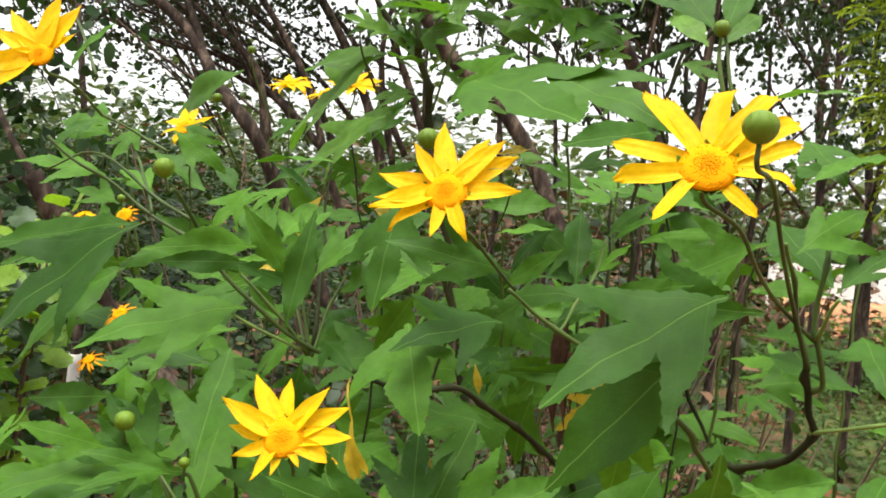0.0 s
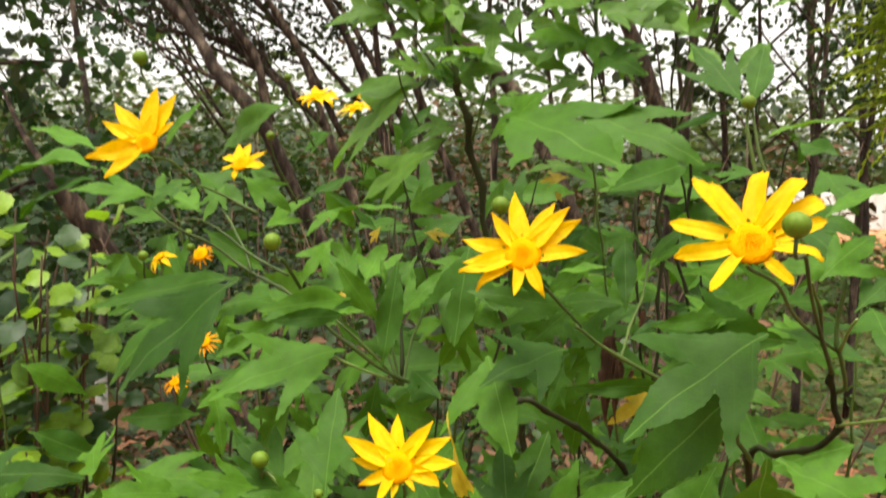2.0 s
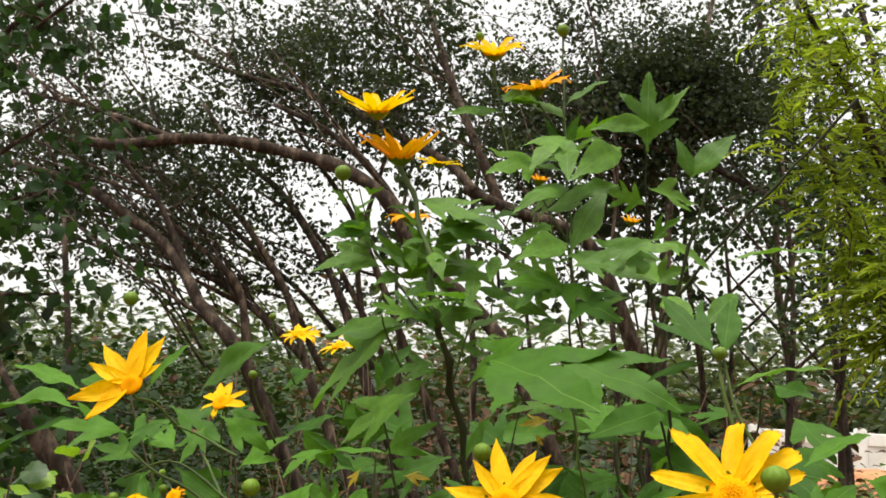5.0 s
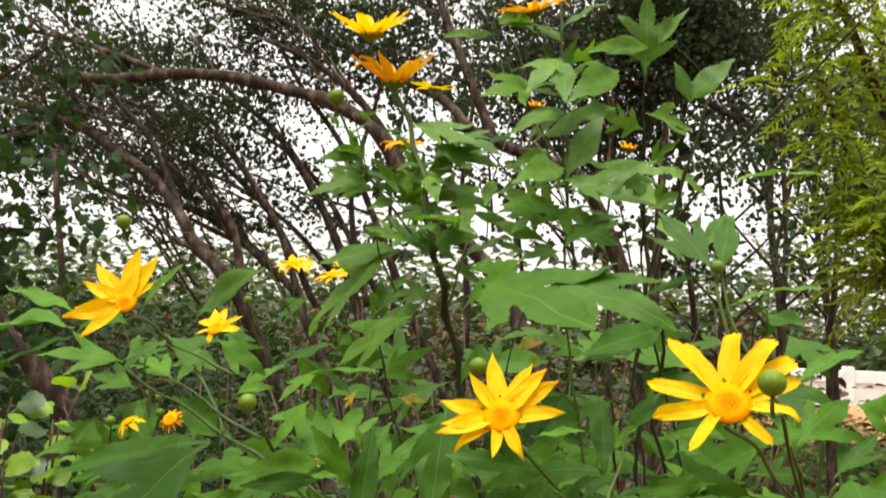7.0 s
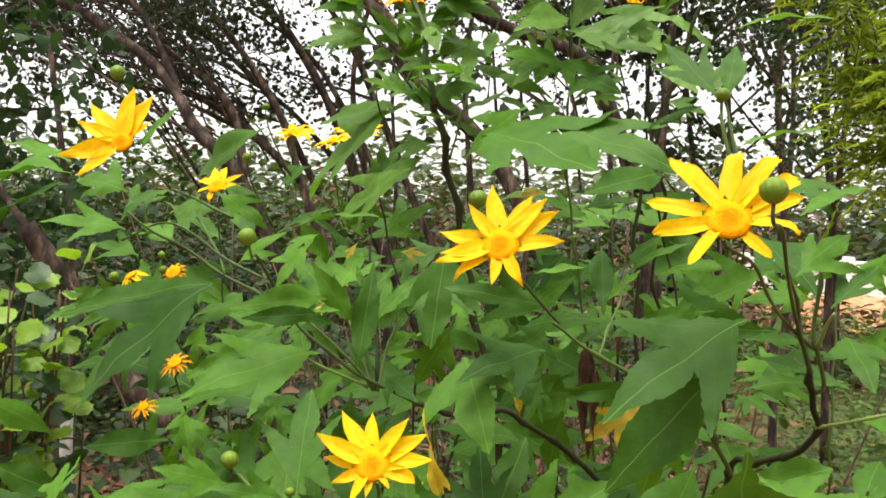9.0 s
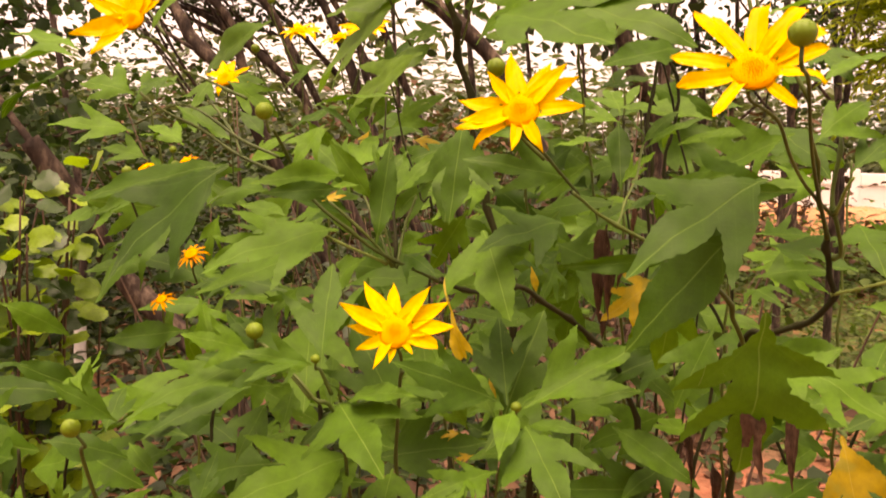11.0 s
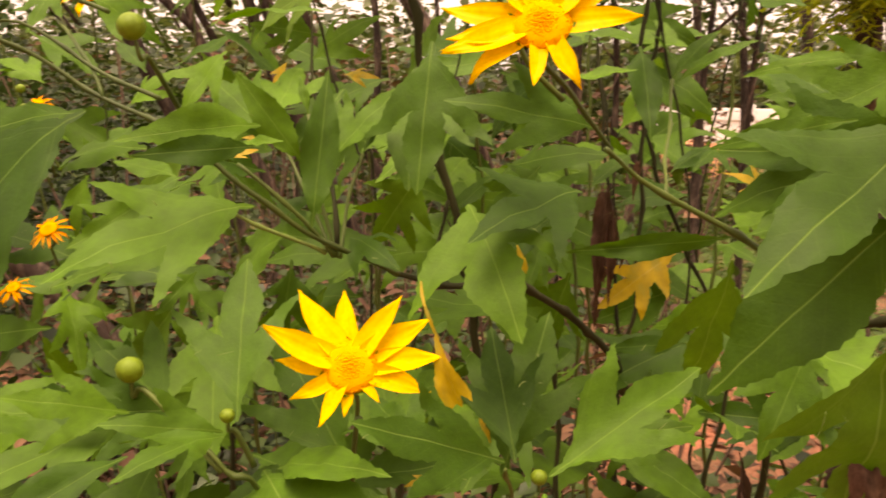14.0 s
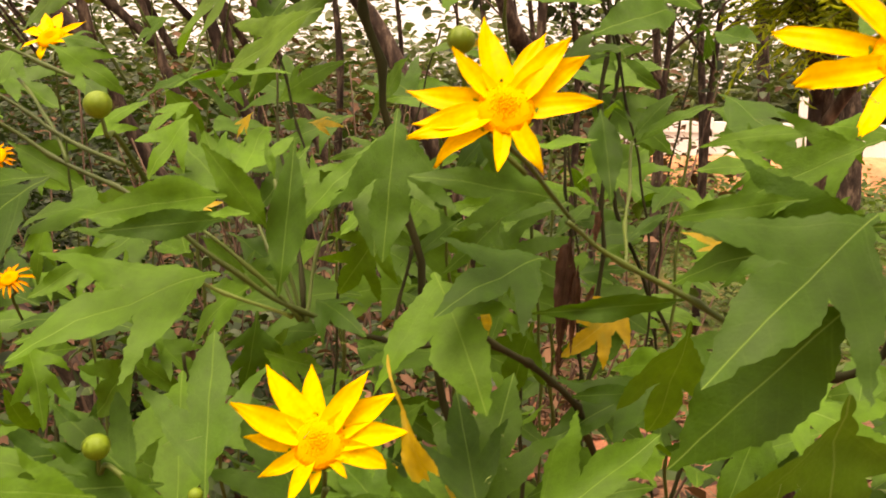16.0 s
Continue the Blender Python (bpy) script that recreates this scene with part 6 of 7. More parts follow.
leaf(shrub_tall, (-0.379, 1.200, 1.526), (-0.502, 1.250, 1.451), -15, 0.75, "one", 1, hue="young")
leaf(shrub_tall, (-0.131, 1.000, 1.464), (-0.232, 1.050, 1.395), -10, 0.7, "three", 1, hue="young")
leaf(shrub_tall, (-0.056, 1.200, 1.869), (-0.009, 1.200, 1.852), -25, 0.8, "one", 1, hue="young")
leaf(shrub_tall, (-0.071, 1.200, 1.849), (-0.146, 1.200, 1.851), -20, 0.8, "one", 0, hue="young")
leaf(shrub_tall, (-0.137, 1.100, 1.625), (-0.166, 1.060, 1.667), -30, 0.75, "three", 1, hue="young")
leaf(shrub_tall, (-0.137, 1.100, 1.625), (-0.101, 1.130, 1.688), 0, 1.0, "one", 2, hue="young")
leaf(shrub_tall, (-0.133, 1.100, 1.604), (-0.083, 1.170, 1.636), 25, 0.85, "three", 3, hue="young")
leaf(shrub_tall, (-0.136, 1.100, 1.597), (-0.201, 1.060, 1.653), -55, 0.75, "five", 0, hue="young")
leaf(shrub_tall, (-0.145, 1.100, 1.646), (-0.066, 1.130, 1.703), -30, 1.0, "three", 1, hue="young")
leaf(shrub_tall, (0.026, 1.190, 1.649), (0.076, 1.260, 1.756), 0, 0.85, "one", 2, hue="young")
leaf(shrub_tall, (0.026, 1.190, 1.649), (-0.031, 1.150, 1.678), 25, 0.75, "three", 3, hue="young")
leaf(shrub_tall, (0.024, 1.190, 1.740), (0.075, 1.220, 1.786), -55, 1.0, "five", 0, hue="young")
leaf(shrub_tall, (0.024, 1.190, 1.740), (-0.033, 1.260, 1.716), -30, 0.85, "three", 1, hue="young")
leaf(shrub_tall, (0.016, 1.190, 1.778), (0.067, 1.150, 1.797), 0, 0.75, "one", 2, hue="young")
leaf(shrub_tall, (0.020, 1.190, 1.763), (-0.078, 1.220, 1.779), 25, 1.0, "three", 3, hue="young")
leaf(shrub_tall, (0.027, 1.190, 1.604), (-0.063, 1.260, 1.651), -55, 0.85, "five", 0, hue="young")
leaf(shrub_tall, (0.031, 1.190, 1.574), (0.084, 1.150, 1.586), -30, 0.75, "three", 1, hue="young")
leaf(shrub_tall, (-0.086, 1.100, 1.591), (-0.033, 1.130, 1.581), 0, 1.0, "one", 2, hue="young")
leaf(shrub_tall, (-0.126, 1.100, 1.534), (-0.203, 1.170, 1.597), 25, 0.85, "three", 3, hue="young")
leaf(shrub_tall, (0.023, 1.190, 1.801), (0.088, 1.150, 1.826), -55, 0.75, "five", 0, hue="young")
leaf(shrub_tall, (0.014, 1.190, 1.849), (0.073, 1.220, 1.898), -30, 1.0, "three", 1, hue="young")
leaf(shrub_tall, (0.018, 1.190, 1.833), (-0.046, 1.260, 1.881), 0, 0.85, "one", 2, hue="young")
leaf(shrub_tall, (0.125, 1.190, 1.665), (0.165, 1.150, 1.694), 25, 0.75, "three", 3, hue="young")
leaf(shrub_tall, (0.125, 1.190, 1.717), (0.068, 1.220, 1.747), -55, 1.0, "five", 0, hue="young")
leaf(shrub_tall, (-0.091, 1.100, 1.535), (-0.044, 1.170, 1.571), -30, 0.85, "three", 1, hue="young")
leaf(shrub_tall, (-0.111, 1.100, 1.507), (-0.146, 1.060, 1.530), 0, 0.75, "one", 2, hue="young")
leaf(shrub_tall, (0.126, 1.190, 1.613), (0.179, 1.220, 1.641), 25, 1.0, "three", 3, hue="young")
leaf(shrub_tall, (-0.209, 1.100, 1.624), (-0.284, 1.170, 1.657), -55, 0.85, "five", 0, hue="young")
leaf(shrub_tall, (-0.218, 1.100, 1.645), (-0.164, 1.060, 1.611), -30, 0.75, "three", 1, hue="young")
leaf(shrub_tall, (-0.202, 1.100, 1.617), (-0.270, 1.130, 1.620), 0, 1.0, "one", 2, hue="young")
leaf(shrub_tall, (0.125, 1.190, 1.739), (0.190, 1.260, 1.732), 25, 0.85, "three", 3, hue="young")
leaf(shrub_tall, (-0.251, 1.100, 1.696), (-0.262, 1.060, 1.709), -55, 0.75, "five", 0, hue="young")
leaf(shrub_tall, (-0.242, 1.100, 1.685), (-0.222, 1.130, 1.711), -30, 1.0, "three", 1, hue="young")
leaf(shrub_tall, (-0.167, 1.100, 1.703), (-0.066, 1.060, 1.664), -10, 0.95, "three", 0, hue="young")
leaf(shrub_tall, (-0.064, 1.180, 1.855), (0.008, 1.140, 1.834), -30, 0.75, "one", 1, hue="young")
leaf(shrub_tall, (-0.011, 1.160, 1.696), (0.089, 1.120, 1.724), 0, 0.8, "three", 1, hue="young")
leaf(shrub_tall, (0.016, 1.100, 1.635), (0.127, 1.030, 1.595), -8, 0.85, "three", 0, hue="young")
leaf(shrub_tall, (0.062, 1.120, 1.649), (0.137, 1.080, 1.626), -15, 0.9, "one", 1, hue="young")
leaf(shrub_tall, (0.008, 1.100, 1.603), (-0.031, 1.060, 1.564), 0, 1.1, "five", 1)
leaf(shrub_tall, (0.015, 1.100, 1.600), (0.079, 1.060, 1.567), 0, 0.9, "three", 2)
leaf(shrub_tall, (-0.068, 1.120, 1.612), (-0.006, 1.120, 1.644), -20, 0.9, "one", 0, hue="young")
leaf(shrub_tall, (-0.014, 1.180, 1.775), (-0.072, 1.120, 1.745), -20, 0.8, "one", 1, hue="young")
leaf(shrub_tall, (0.013, 1.200, 1.787), (-0.012, 1.200, 1.840), 0, 0.8, "one", 0)
leaf(shrub_tall, (0.015, 1.200, 1.792), (0.038, 1.200, 1.846), 0, 0.8, "one", 2)
leaf(shrub_tall, (0.015, 1.200, 1.786), (0.053, 1.160, 1.788), 0, 0.8, "one", 1, hue="young")
leaf(shrub_tall, (0.012, 1.200, 1.783), (-0.022, 1.160, 1.763), 0, 0.8, "one", 0, hue="young")
leaf(shrub_tall, (-0.074, 1.140, 1.686), (-0.034, 1.100, 1.685), 0, 0.9, "three", 2)
leaf(shrub_tall, (-0.215, 1.120, 1.643), (-0.263, 1.080, 1.644), -10, 0.7, "one", 0, hue="young")
leaf(shrub_tall, (-0.212, 1.120, 1.639), (-0.235, 1.100, 1.658), 10, 0.8, "one", 1, hue="young")
leaf(shrub_tall, (-0.210, 1.120, 1.638), (-0.179, 1.100, 1.648), 0, 0.8, "one", 2, hue="young")
leaf(shrub_tall, (-0.182, 1.120, 1.576), (-0.208, 1.080, 1.553), 0, 0.9, "three", 1)
leaf(shrub_tall, (-0.144, 1.100, 1.635), (-0.086, 1.060, 1.642), -15, 0.8, "one", 1, hue="young")
leaf(shrub_tall, (-0.140, 1.100, 1.567), (-0.091, 1.060, 1.548), 0, 1, "three", 0)
leafy(shrub_tall, 40, 46, 1.45, 0.96, 0.04, 0.085, 1.66, "young")
leafy(shrub_tall, 41, 12, 1.45, 1.12, 0.03, 0.05, 1.70, "young")

shrub_back = thing("sunflower_shrub", (0.280, 1.120, 0.000), "sunflower shrub with dark upright stems and green leaves", "shrub", "mexican sunflower shrubs")
stem(shrub_back, [(0.200, 1.100, 0.000), (0.170, 1.100, 0.500), (0.117, 1.100, 1.044), (0.120, 1.100, 1.159), (0.120, 1.100, 1.248), (0.118, 1.100, 1.354), (0.120, 1.120, 1.458), (0.200, 1.150, 1.750)], 0.0065, 0.0035, STEM_DARK, "main_stem")
stem(shrub_back, [(0.140, 1.200, 0.000), (0.130, 1.200, 0.600), (0.125, 1.200, 1.045), (0.109, 1.200, 1.184), (0.097, 1.200, 1.293), (0.088, 1.250, 1.411)], 0.005, 0.003, STEM_DARK, "branch")
stem(shrub_back, [(0.420, 1.300, 0.000), (0.420, 1.300, 0.700), (0.166, 1.300, 1.271), (0.163, 1.300, 1.434), (0.153, 1.300, 1.584), (0.420, 1.320, 1.900)], 0.006, 0.004, STEM_DARK, "branch")
stem(shrub_back, [(0.050, 1.500, 0.000), (0.080, 1.500, 0.800), (-0.096, 1.500, 1.212), (-0.077, 1.500, 1.376), (-0.048, 1.500, 1.491)], 0.0035, 0.002, STEM_DARK, "branch")
stem(shrub_back, [(-0.100, 1.000, 0.000), (-0.130, 1.000, 0.800), (-0.116, 1.000, 1.265), (-0.130, 1.000, 1.307), (-0.156, 1.020, 1.375), (-0.183, 1.050, 1.453)], 0.003, 0.002, STEM_DARK, "branch")
leaf(shrub_back, (-0.050, 1.000, 1.324), (-0.109, 0.950, 1.287), 0, 0.9, "three", 2)
leaf(shrub_back, (-0.121, 1.050, 1.332), (-0.188, 1.090, 1.276), -20, 1.1, "three", 3)
leaf(shrub_back, (-0.012, 1.100, 1.301), (0.048, 1.100, 1.350), 15, 1.0, "one", 0)
leaf(shrub_back, (0.021, 1.000, 1.300), (-0.028, 0.950, 1.259), -40, 0.9, "five", 1)
leaf(shrub_back, (0.030, 1.200, 1.374), (-0.025, 1.240, 1.303), 0, 1.1, "three", 2)
leaf(shrub_back, (0.049, 0.950, 1.423), (0.110, 0.950, 1.436), -20, 1.0, "three", 3)
leaf(shrub_back, (-0.221, 1.100, 1.367), (-0.267, 1.050, 1.412), 15, 0.9, "one", 0)
leaf(shrub_back, (-0.227, 1.100, 1.319), (-0.298, 1.140, 1.346), -40, 1.1, "five", 1)
leaf(shrub_back, (-0.201, 1.150, 1.385), (-0.132, 1.150, 1.429), 0, 1.0, "three", 2)
leaf(shrub_back, (-0.208, 1.000, 1.289), (-0.265, 0.950, 1.310), -20, 0.9, "three", 3)
leaf(shrub_back, (-0.285, 1.000, 1.283), (-0.356, 1.040, 1.291), 15, 1.1, "one", 0)
leaf(shrub_back, (-0.452, 1.100, 1.277), (-0.592, 1.100, 1.285), -40, 1.0, "five", 1)
leaf(shrub_back, (-0.452, 1.100, 1.277), (-0.554, 1.050, 1.157), 0, 0.9, "three", 2)
leaf(shrub_back, (-0.475, 1.100, 1.289), (-0.520, 1.140, 1.344), -20, 1.1, "three", 3)
leaf(shrub_back, (-0.220, 0.900, 1.253), (-0.346, 0.900, 1.207), 15, 1.0, "one", 0)
leaf(shrub_back, (-0.270, 1.000, 1.202), (-0.288, 0.950, 1.175), -40, 0.9, "five", 1)
leaf(shrub_back, (-0.178, 0.950, 1.246), (-0.240, 0.990, 1.182), 0, 1.1, "three", 2)
leaf(shrub_back, (0.081, 1.000, 1.328), (0.117, 1.000, 1.364), -20, 1.0, "three", 3)
leaf(shrub_back, (0.094, 1.000, 1.311), (0.058, 0.950, 1.289), 15, 0.9, "one", 0)
leaf(shrub_back, (-0.070, 0.950, 1.301), (-0.116, 0.990, 1.231), -40, 1.1, "five", 1)
leaf(shrub_back, (0.027, 0.950, 1.264), (-0.025, 0.950, 1.208), 0, 1.0, "three", 2)
leaf(shrub_back, (-0.326, 1.050, 1.259), (-0.385, 1.000, 1.217), -20, 0.9, "three", 3)
leaf(shrub_back, (-0.071, 1.200, 1.439), (-0.117, 1.240, 1.363), 15, 1.1, "one", 0)
leaf(shrub_back, (-0.200, 1.200, 1.412), (-0.276, 1.200, 1.423), -40, 1.0, "five", 1)
leaf(shrub_back, (-0.298, 1.200, 1.385), (-0.332, 1.150, 1.350), 0, 0.9, "three", 2)
leaf(shrub_back, (0.050, 1.200, 1.224), (-0.016, 1.240, 1.148), -20, 1.1, "three", 3)
leaf(shrub_back, (-0.014, 1.100, 1.283), (-0.067, 1.100, 1.234), 15, 1.0, "one", 0)
leaf(shrub_back, (-0.390, 1.000, 1.187), (-0.352, 0.950, 1.118), -40, 0.9, "five", 1)
leaf(shrub_back, (-0.423, 1.100, 1.187), (-0.541, 1.140, 1.205), 0, 1.1, "three", 2)
leaf(shrub_back, (-0.281, 1.000, 1.190), (-0.235, 1.000, 1.145), -20, 1.0, "three", 3)
leaf(shrub_back, (-0.468, 1.100, 1.126), (-0.487, 1.050, 1.085), 15, 0.9, "one", 0)
leaf(shrub_back, (-0.383, 1.100, 1.182), (-0.345, 1.140, 1.156), -40, 1.1, "five", 1)
leaf(shrub_back, (-0.409, 1.100, 1.272), (-0.424, 1.100, 1.205), 0, 1.0, "three", 2)
leaf(shrub_back, (-0.336, 1.100, 1.191), (-0.267, 1.050, 1.150), -20, 0.9, "three", 3)
leaf(shrub_back, (-0.392, 1.100, 1.178), (-0.448, 1.140, 1.109), 15, 1.1, "one", 0)
leaf(shrub_back, (-0.175, 0.950, 1.225), (-0.189, 0.950, 1.150), -40, 1.0, "five", 1)
leaf(shrub_back, (-0.382, 1.000, 1.098), (-0.383, 0.950, 1.154), 0, 0.9, "three", 2)
leaf(shrub_back, (-0.290, 1.000, 1.172), (-0.349, 1.040, 1.096), -20, 1.1, "three", 3)
leaf(shrub_back, (-0.117, 1.100, 1.279), (-0.052, 1.100, 1.254), 15, 1.0, "one", 0)
leaf(shrub_back, (0.021, 0.950, 1.253), (0.008, 0.900, 1.215), -40, 0.9, "five", 1)
leaf(shrub_back, (0.045, 0.950, 1.222), (0.032, 0.990, 1.145), 0, 1.1, "three", 2)
leaf(shrub_back, (-0.057, 0.900, 1.085), (-0.083, 0.900, 1.124), -20, 1.0, "three", 3)
leaf(shrub_back, (-0.312, 1.100, 1.274), (-0.357, 1.050, 1.242), 15, 0.9, "one", 0)

shrub_far = thing("sunflower_shrub", (-0.620, 1.620, 0.000), "sunflower shrub behind with small yellow and faded orange flowers", "shrub", "mexican sunflower shrubs")
stem(shrub_far, [(-0.450, 1.300, 0.000), (-0.420, 1.250, 0.800), (-0.438, 1.200, 1.376), (-0.422, 1.150, 1.423)], 0.003, 0.002, STEM, "main_stem")
flower(shrub_far, (-0.406, 1.115, 1.443), (-0.150, -0.699, 0.699), [(37, 0.0355), (97, 0.0365), (120, 0.0349), (138, 0.0367), (164, 0.0369), (215, 0.029), (263, 0.0254), (349, 0.0412)], 0.013, stalk=[(-0.417, 1.140, 1.417)], wide=1.1, lift=3)
stem(shrub_far, [(-0.550, 1.600, 0.000), (-0.500, 1.600, 0.900), (-0.474, 1.600, 1.414), (-0.470, 1.580, 1.496), (-0.469, 1.570, 1.547)], 0.003, 0.002, STEM, "branch")
flower(shrub_far, (-0.470, 1.570, 1.561), (0.000, -0.406, 0.914), [(2, 0.0399), (31, 0.0402), (65, 0.0436), (95, 0.0449), (115, 0.0449), (157, 0.0384), (177, 0.0372), (217, 0.0369), (248, 0.0398), (264, 0.0391), (303, 0.0443), (326, 0.045)], 0.014, wide=1.0, lift=3)
flower(shrub_far, (-0.333, 1.500, 1.560), (0.051, -0.506, 0.861), [(-5, 0.0424), (31, 0.0462), (67, 0.0448), (96, 0.0415), (122, 0.0472), (145, 0.0409), (181, 0.0424), (205, 0.0405), (247, 0.0397), (267, 0.0434), (308, 0.0425), (333, 0.0421)], 0.014, stalk=[(-0.335, 1.500, 1.518), (-0.356, 1.520, 1.440)], wide=1.0, lift=3)
flower(shrub_far, (-0.359, 1.450, 1.536), (-0.199, -0.398, 0.896), [(2, 0.0307), (29, 0.0302), (69, 0.035), (105, 0.033), (126, 0.0328), (168, 0.0345), (194, 0.0341), (234, 0.0345), (262, 0.036), (291, 0.0366), (333, 0.0305)], 0.012, stalk=[(-0.362, 1.460, 1.505), (-0.360, 1.500, 1.431)], wide=1.0, lift=3)
stem(shrub_far, [(-0.350, 1.500, 0.000), (-0.330, 1.500, 0.800), (-0.378, 1.500, 1.234), (-0.359, 1.500, 1.421), (-0.343, 1.500, 1.479)], 0.003, 0.002, STEM, "branch")
flower(shrub_far, (-0.399, 1.000, 1.235), (-0.108, -0.647, 0.755), [(-7, 0.0187), (26, 0.0218), (52, 0.0186), (79, 0.0209), (102, 0.0219), (120, 0.0196), (139, 0.0214), (161, 0.0218), (195, 0.018), (215, 0.022), (244, 0.0224), (270, 0.0187), (295, 0.0191), (318, 0.018), (331, 0.0212)], 0.008, hue="old", stalk=[(-0.402, 1.010, 1.214), (-0.398, 1.030, 1.175)], wide=0.5, lift=-20)
flower(shrub_far, (-0.463, 1.050, 1.170), (-0.115, -0.577, 0.808), [(-2, 0.019), (27, 0.0198), (59, 0.0191), (86, 0.019), (115, 0.0198), (140, 0.0204), (173, 0.0176), (199, 0.0194), (221, 0.0197), (248, 0.0201), (272, 0.0166), (308, 0.0192), (325, 0.0171)], 0.007, hue="old", stalk=[(-0.461, 1.050, 1.157), (-0.468, 1.070, 1.106)], wide=0.5, lift=-20)
flower(shrub_far, (-0.457, 1.000, 1.332), (-0.349, -0.465, 0.814), [(1, 0.0227), (63, 0.0221), (125, 0.0235), (180, 0.0222), (245, 0.0209), (297, 0.0237)], 0.007, stalk=[(-0.452, 1.000, 1.309), (-0.449, 1.020, 1.274)], wide=1.0, lift=-35)
flower(shrub_far, (-0.404, 1.000, 1.338), (-0.115, -0.808, 0.577), [(1, 0.0163), (32, 0.0149), (51, 0.0175), (80, 0.0176), (96, 0.0178), (122, 0.0168), (138, 0.0161), (161, 0.0153), (199, 0.0148), (214, 0.0167), (239, 0.0158), (264, 0.0157), (283, 0.0169), (312, 0.0169), (342, 0.0175)], 0.009, hue="old", stalk=[(-0.397, 1.000, 1.312), (-0.400, 1.020, 1.278)], wide=0.55, lift=-25)
flower(shrub_far, (-0.217, 1.300, 1.723), (0.000, -0.316, 0.949), [(-1, 0.0337), (35, 0.0349), (67, 0.0336), (106, 0.0318), (141, 0.0341), (180, 0.0349), (221, 0.0315), (248, 0.0347), (292, 0.0316), (325, 0.031)], 0.014, hue="old", stalk=[(-0.184, 1.250, 1.672), (-0.146, 1.150, 1.618)], wide=1.0, lift=3)
bud(shrub_far, (-0.506, 1.050, 1.326), 0.007, [(-0.509, 1.060, 1.296), (-0.502, 1.080, 1.251)], (0, -0.2, 1))
bud(shrub_far, (-0.468, 1.100, 1.334), 0.006, [(-0.470, 1.110, 1.302), (-0.461, 1.130, 1.255)], (0, -0.2, 1))
bud(shrub_far, (-0.361, 1.100, 1.479), 0.006, [(-0.356, 1.110, 1.443), (-0.336, 1.130, 1.394)], (0, -0.2, 1))
bud(shrub_far, (-0.418, 1.300, 1.569), 0.006, [(-0.411, 1.310, 1.527), (-0.386, 1.330, 1.469)], (0, -0.2, 1))
bud(shrub_far, (-0.199, 1.100, 1.568), 0.006, [(-0.194, 1.110, 1.534), (-0.173, 1.130, 1.486)], (0, -0.2, 1))
bud(shrub_far, (-0.471, 1.100, 1.353), 0.005, [(-0.466, 1.110, 1.317), (-0.447, 1.130, 1.267)], (0, -0.2, 1))
flower(shrub_tall, (-0.023, 1.300, 1.779), (0.105, -0.314, 0.943), [(-6, 0.0154), (54, 0.0157), (108, 0.0151), (152, 0.0167), (203, 0.017), (258, 0.0167), (315, 0.0147)], 0.01, hue="old", stalk=[(-0.027, 1.300, 1.745), (-0.032, 1.280, 1.699)], wide=1.0, lift=40)
flower(shrub_tall, (0.043, 1.300, 1.720), (0.105, -0.314, 0.943), [(2, 0.0143), (51, 0.0155), (95, 0.0139), (152, 0.0168), (206, 0.015), (250, 0.0136), (315, 0.0139)], 0.01, hue="old", stalk=[(0.039, 1.300, 1.687), (0.033, 1.280, 1.643)], wide=1.0, lift=40)
flower(shrub_tall, (0.108, 1.300, 1.718), (0.105, -0.314, 0.943), [(5, 0.0154), (57, 0.0159), (104, 0.017), (160, 0.0162), (201, 0.0145), (260, 0.0167), (313, 0.0153)], 0.01, hue="old", stalk=[(0.104, 1.300, 1.685), (0.097, 1.280, 1.642)], wide=1.0, lift=40)
leaf(shrub_far, (-0.696, 1.500, 1.315), (-0.779, 1.530, 1.217), 0, 1.0, "three", 1)
leaf(shrub_far, (-0.539, 1.500, 1.323), (-0.461, 1.530, 1.383), -20, 1.0, "three", 2)
leaf(shrub_far, (-0.430, 1.500, 1.404), (-0.379, 1.530, 1.330), 15, 1.0, "one", 3)
leaf(shrub_far, (-0.772, 1.500, 1.190), (-0.848, 1.530, 1.108), 0, 1.0, "three", 0)
leaf(shrub_far, (-0.568, 1.500, 1.096), (-0.680, 1.530, 1.142), -20, 1.0, "three", 1)
leaf(shrub_far, (-0.664, 1.500, 1.088), (-0.713, 1.530, 0.951), 15, 1.0, "one", 2)
leaf(shrub_far, (-0.297, 1.500, 1.474), (-0.251, 1.530, 1.548), 0, 1.0, "three", 3)
leaf(shrub_far, (-0.405, 1.600, 1.453), (-0.350, 1.630, 1.376), -20, 1.0, "three", 0)
leaf(shrub_far, (-0.468, 1.400, 1.373), (-0.523, 1.430, 1.415), 15, 1.0, "one", 1)
leaf(shrub_far, (-0.604, 1.400, 1.357), (-0.683, 1.430, 1.388), 0, 1.0, "three", 2)
leaf(shrub_far, (-0.738, 1.400, 1.285), (-0.803, 1.430, 1.232), -20, 1.0, "three", 3)
leaf(shrub_far, (-0.339, 1.400, 1.424), (-0.442, 1.430, 1.382), 15, 1.0, "one", 0)
leaf(shrub_far, (-0.414, 1.500, 1.496), (-0.484, 1.530, 1.454), 0, 1.0, "three", 1)
leaf(shrub_far, (-0.315, 1.500, 1.518), (-0.280, 1.530, 1.463), -20, 1.0, "three", 2)

shrub_fill = thing("sunflower_shrub", (-0.920, 1.400, 0.000), "leafy sunflower shrub without flowers among the others", "shrub", "mexican sunflower shrubs")
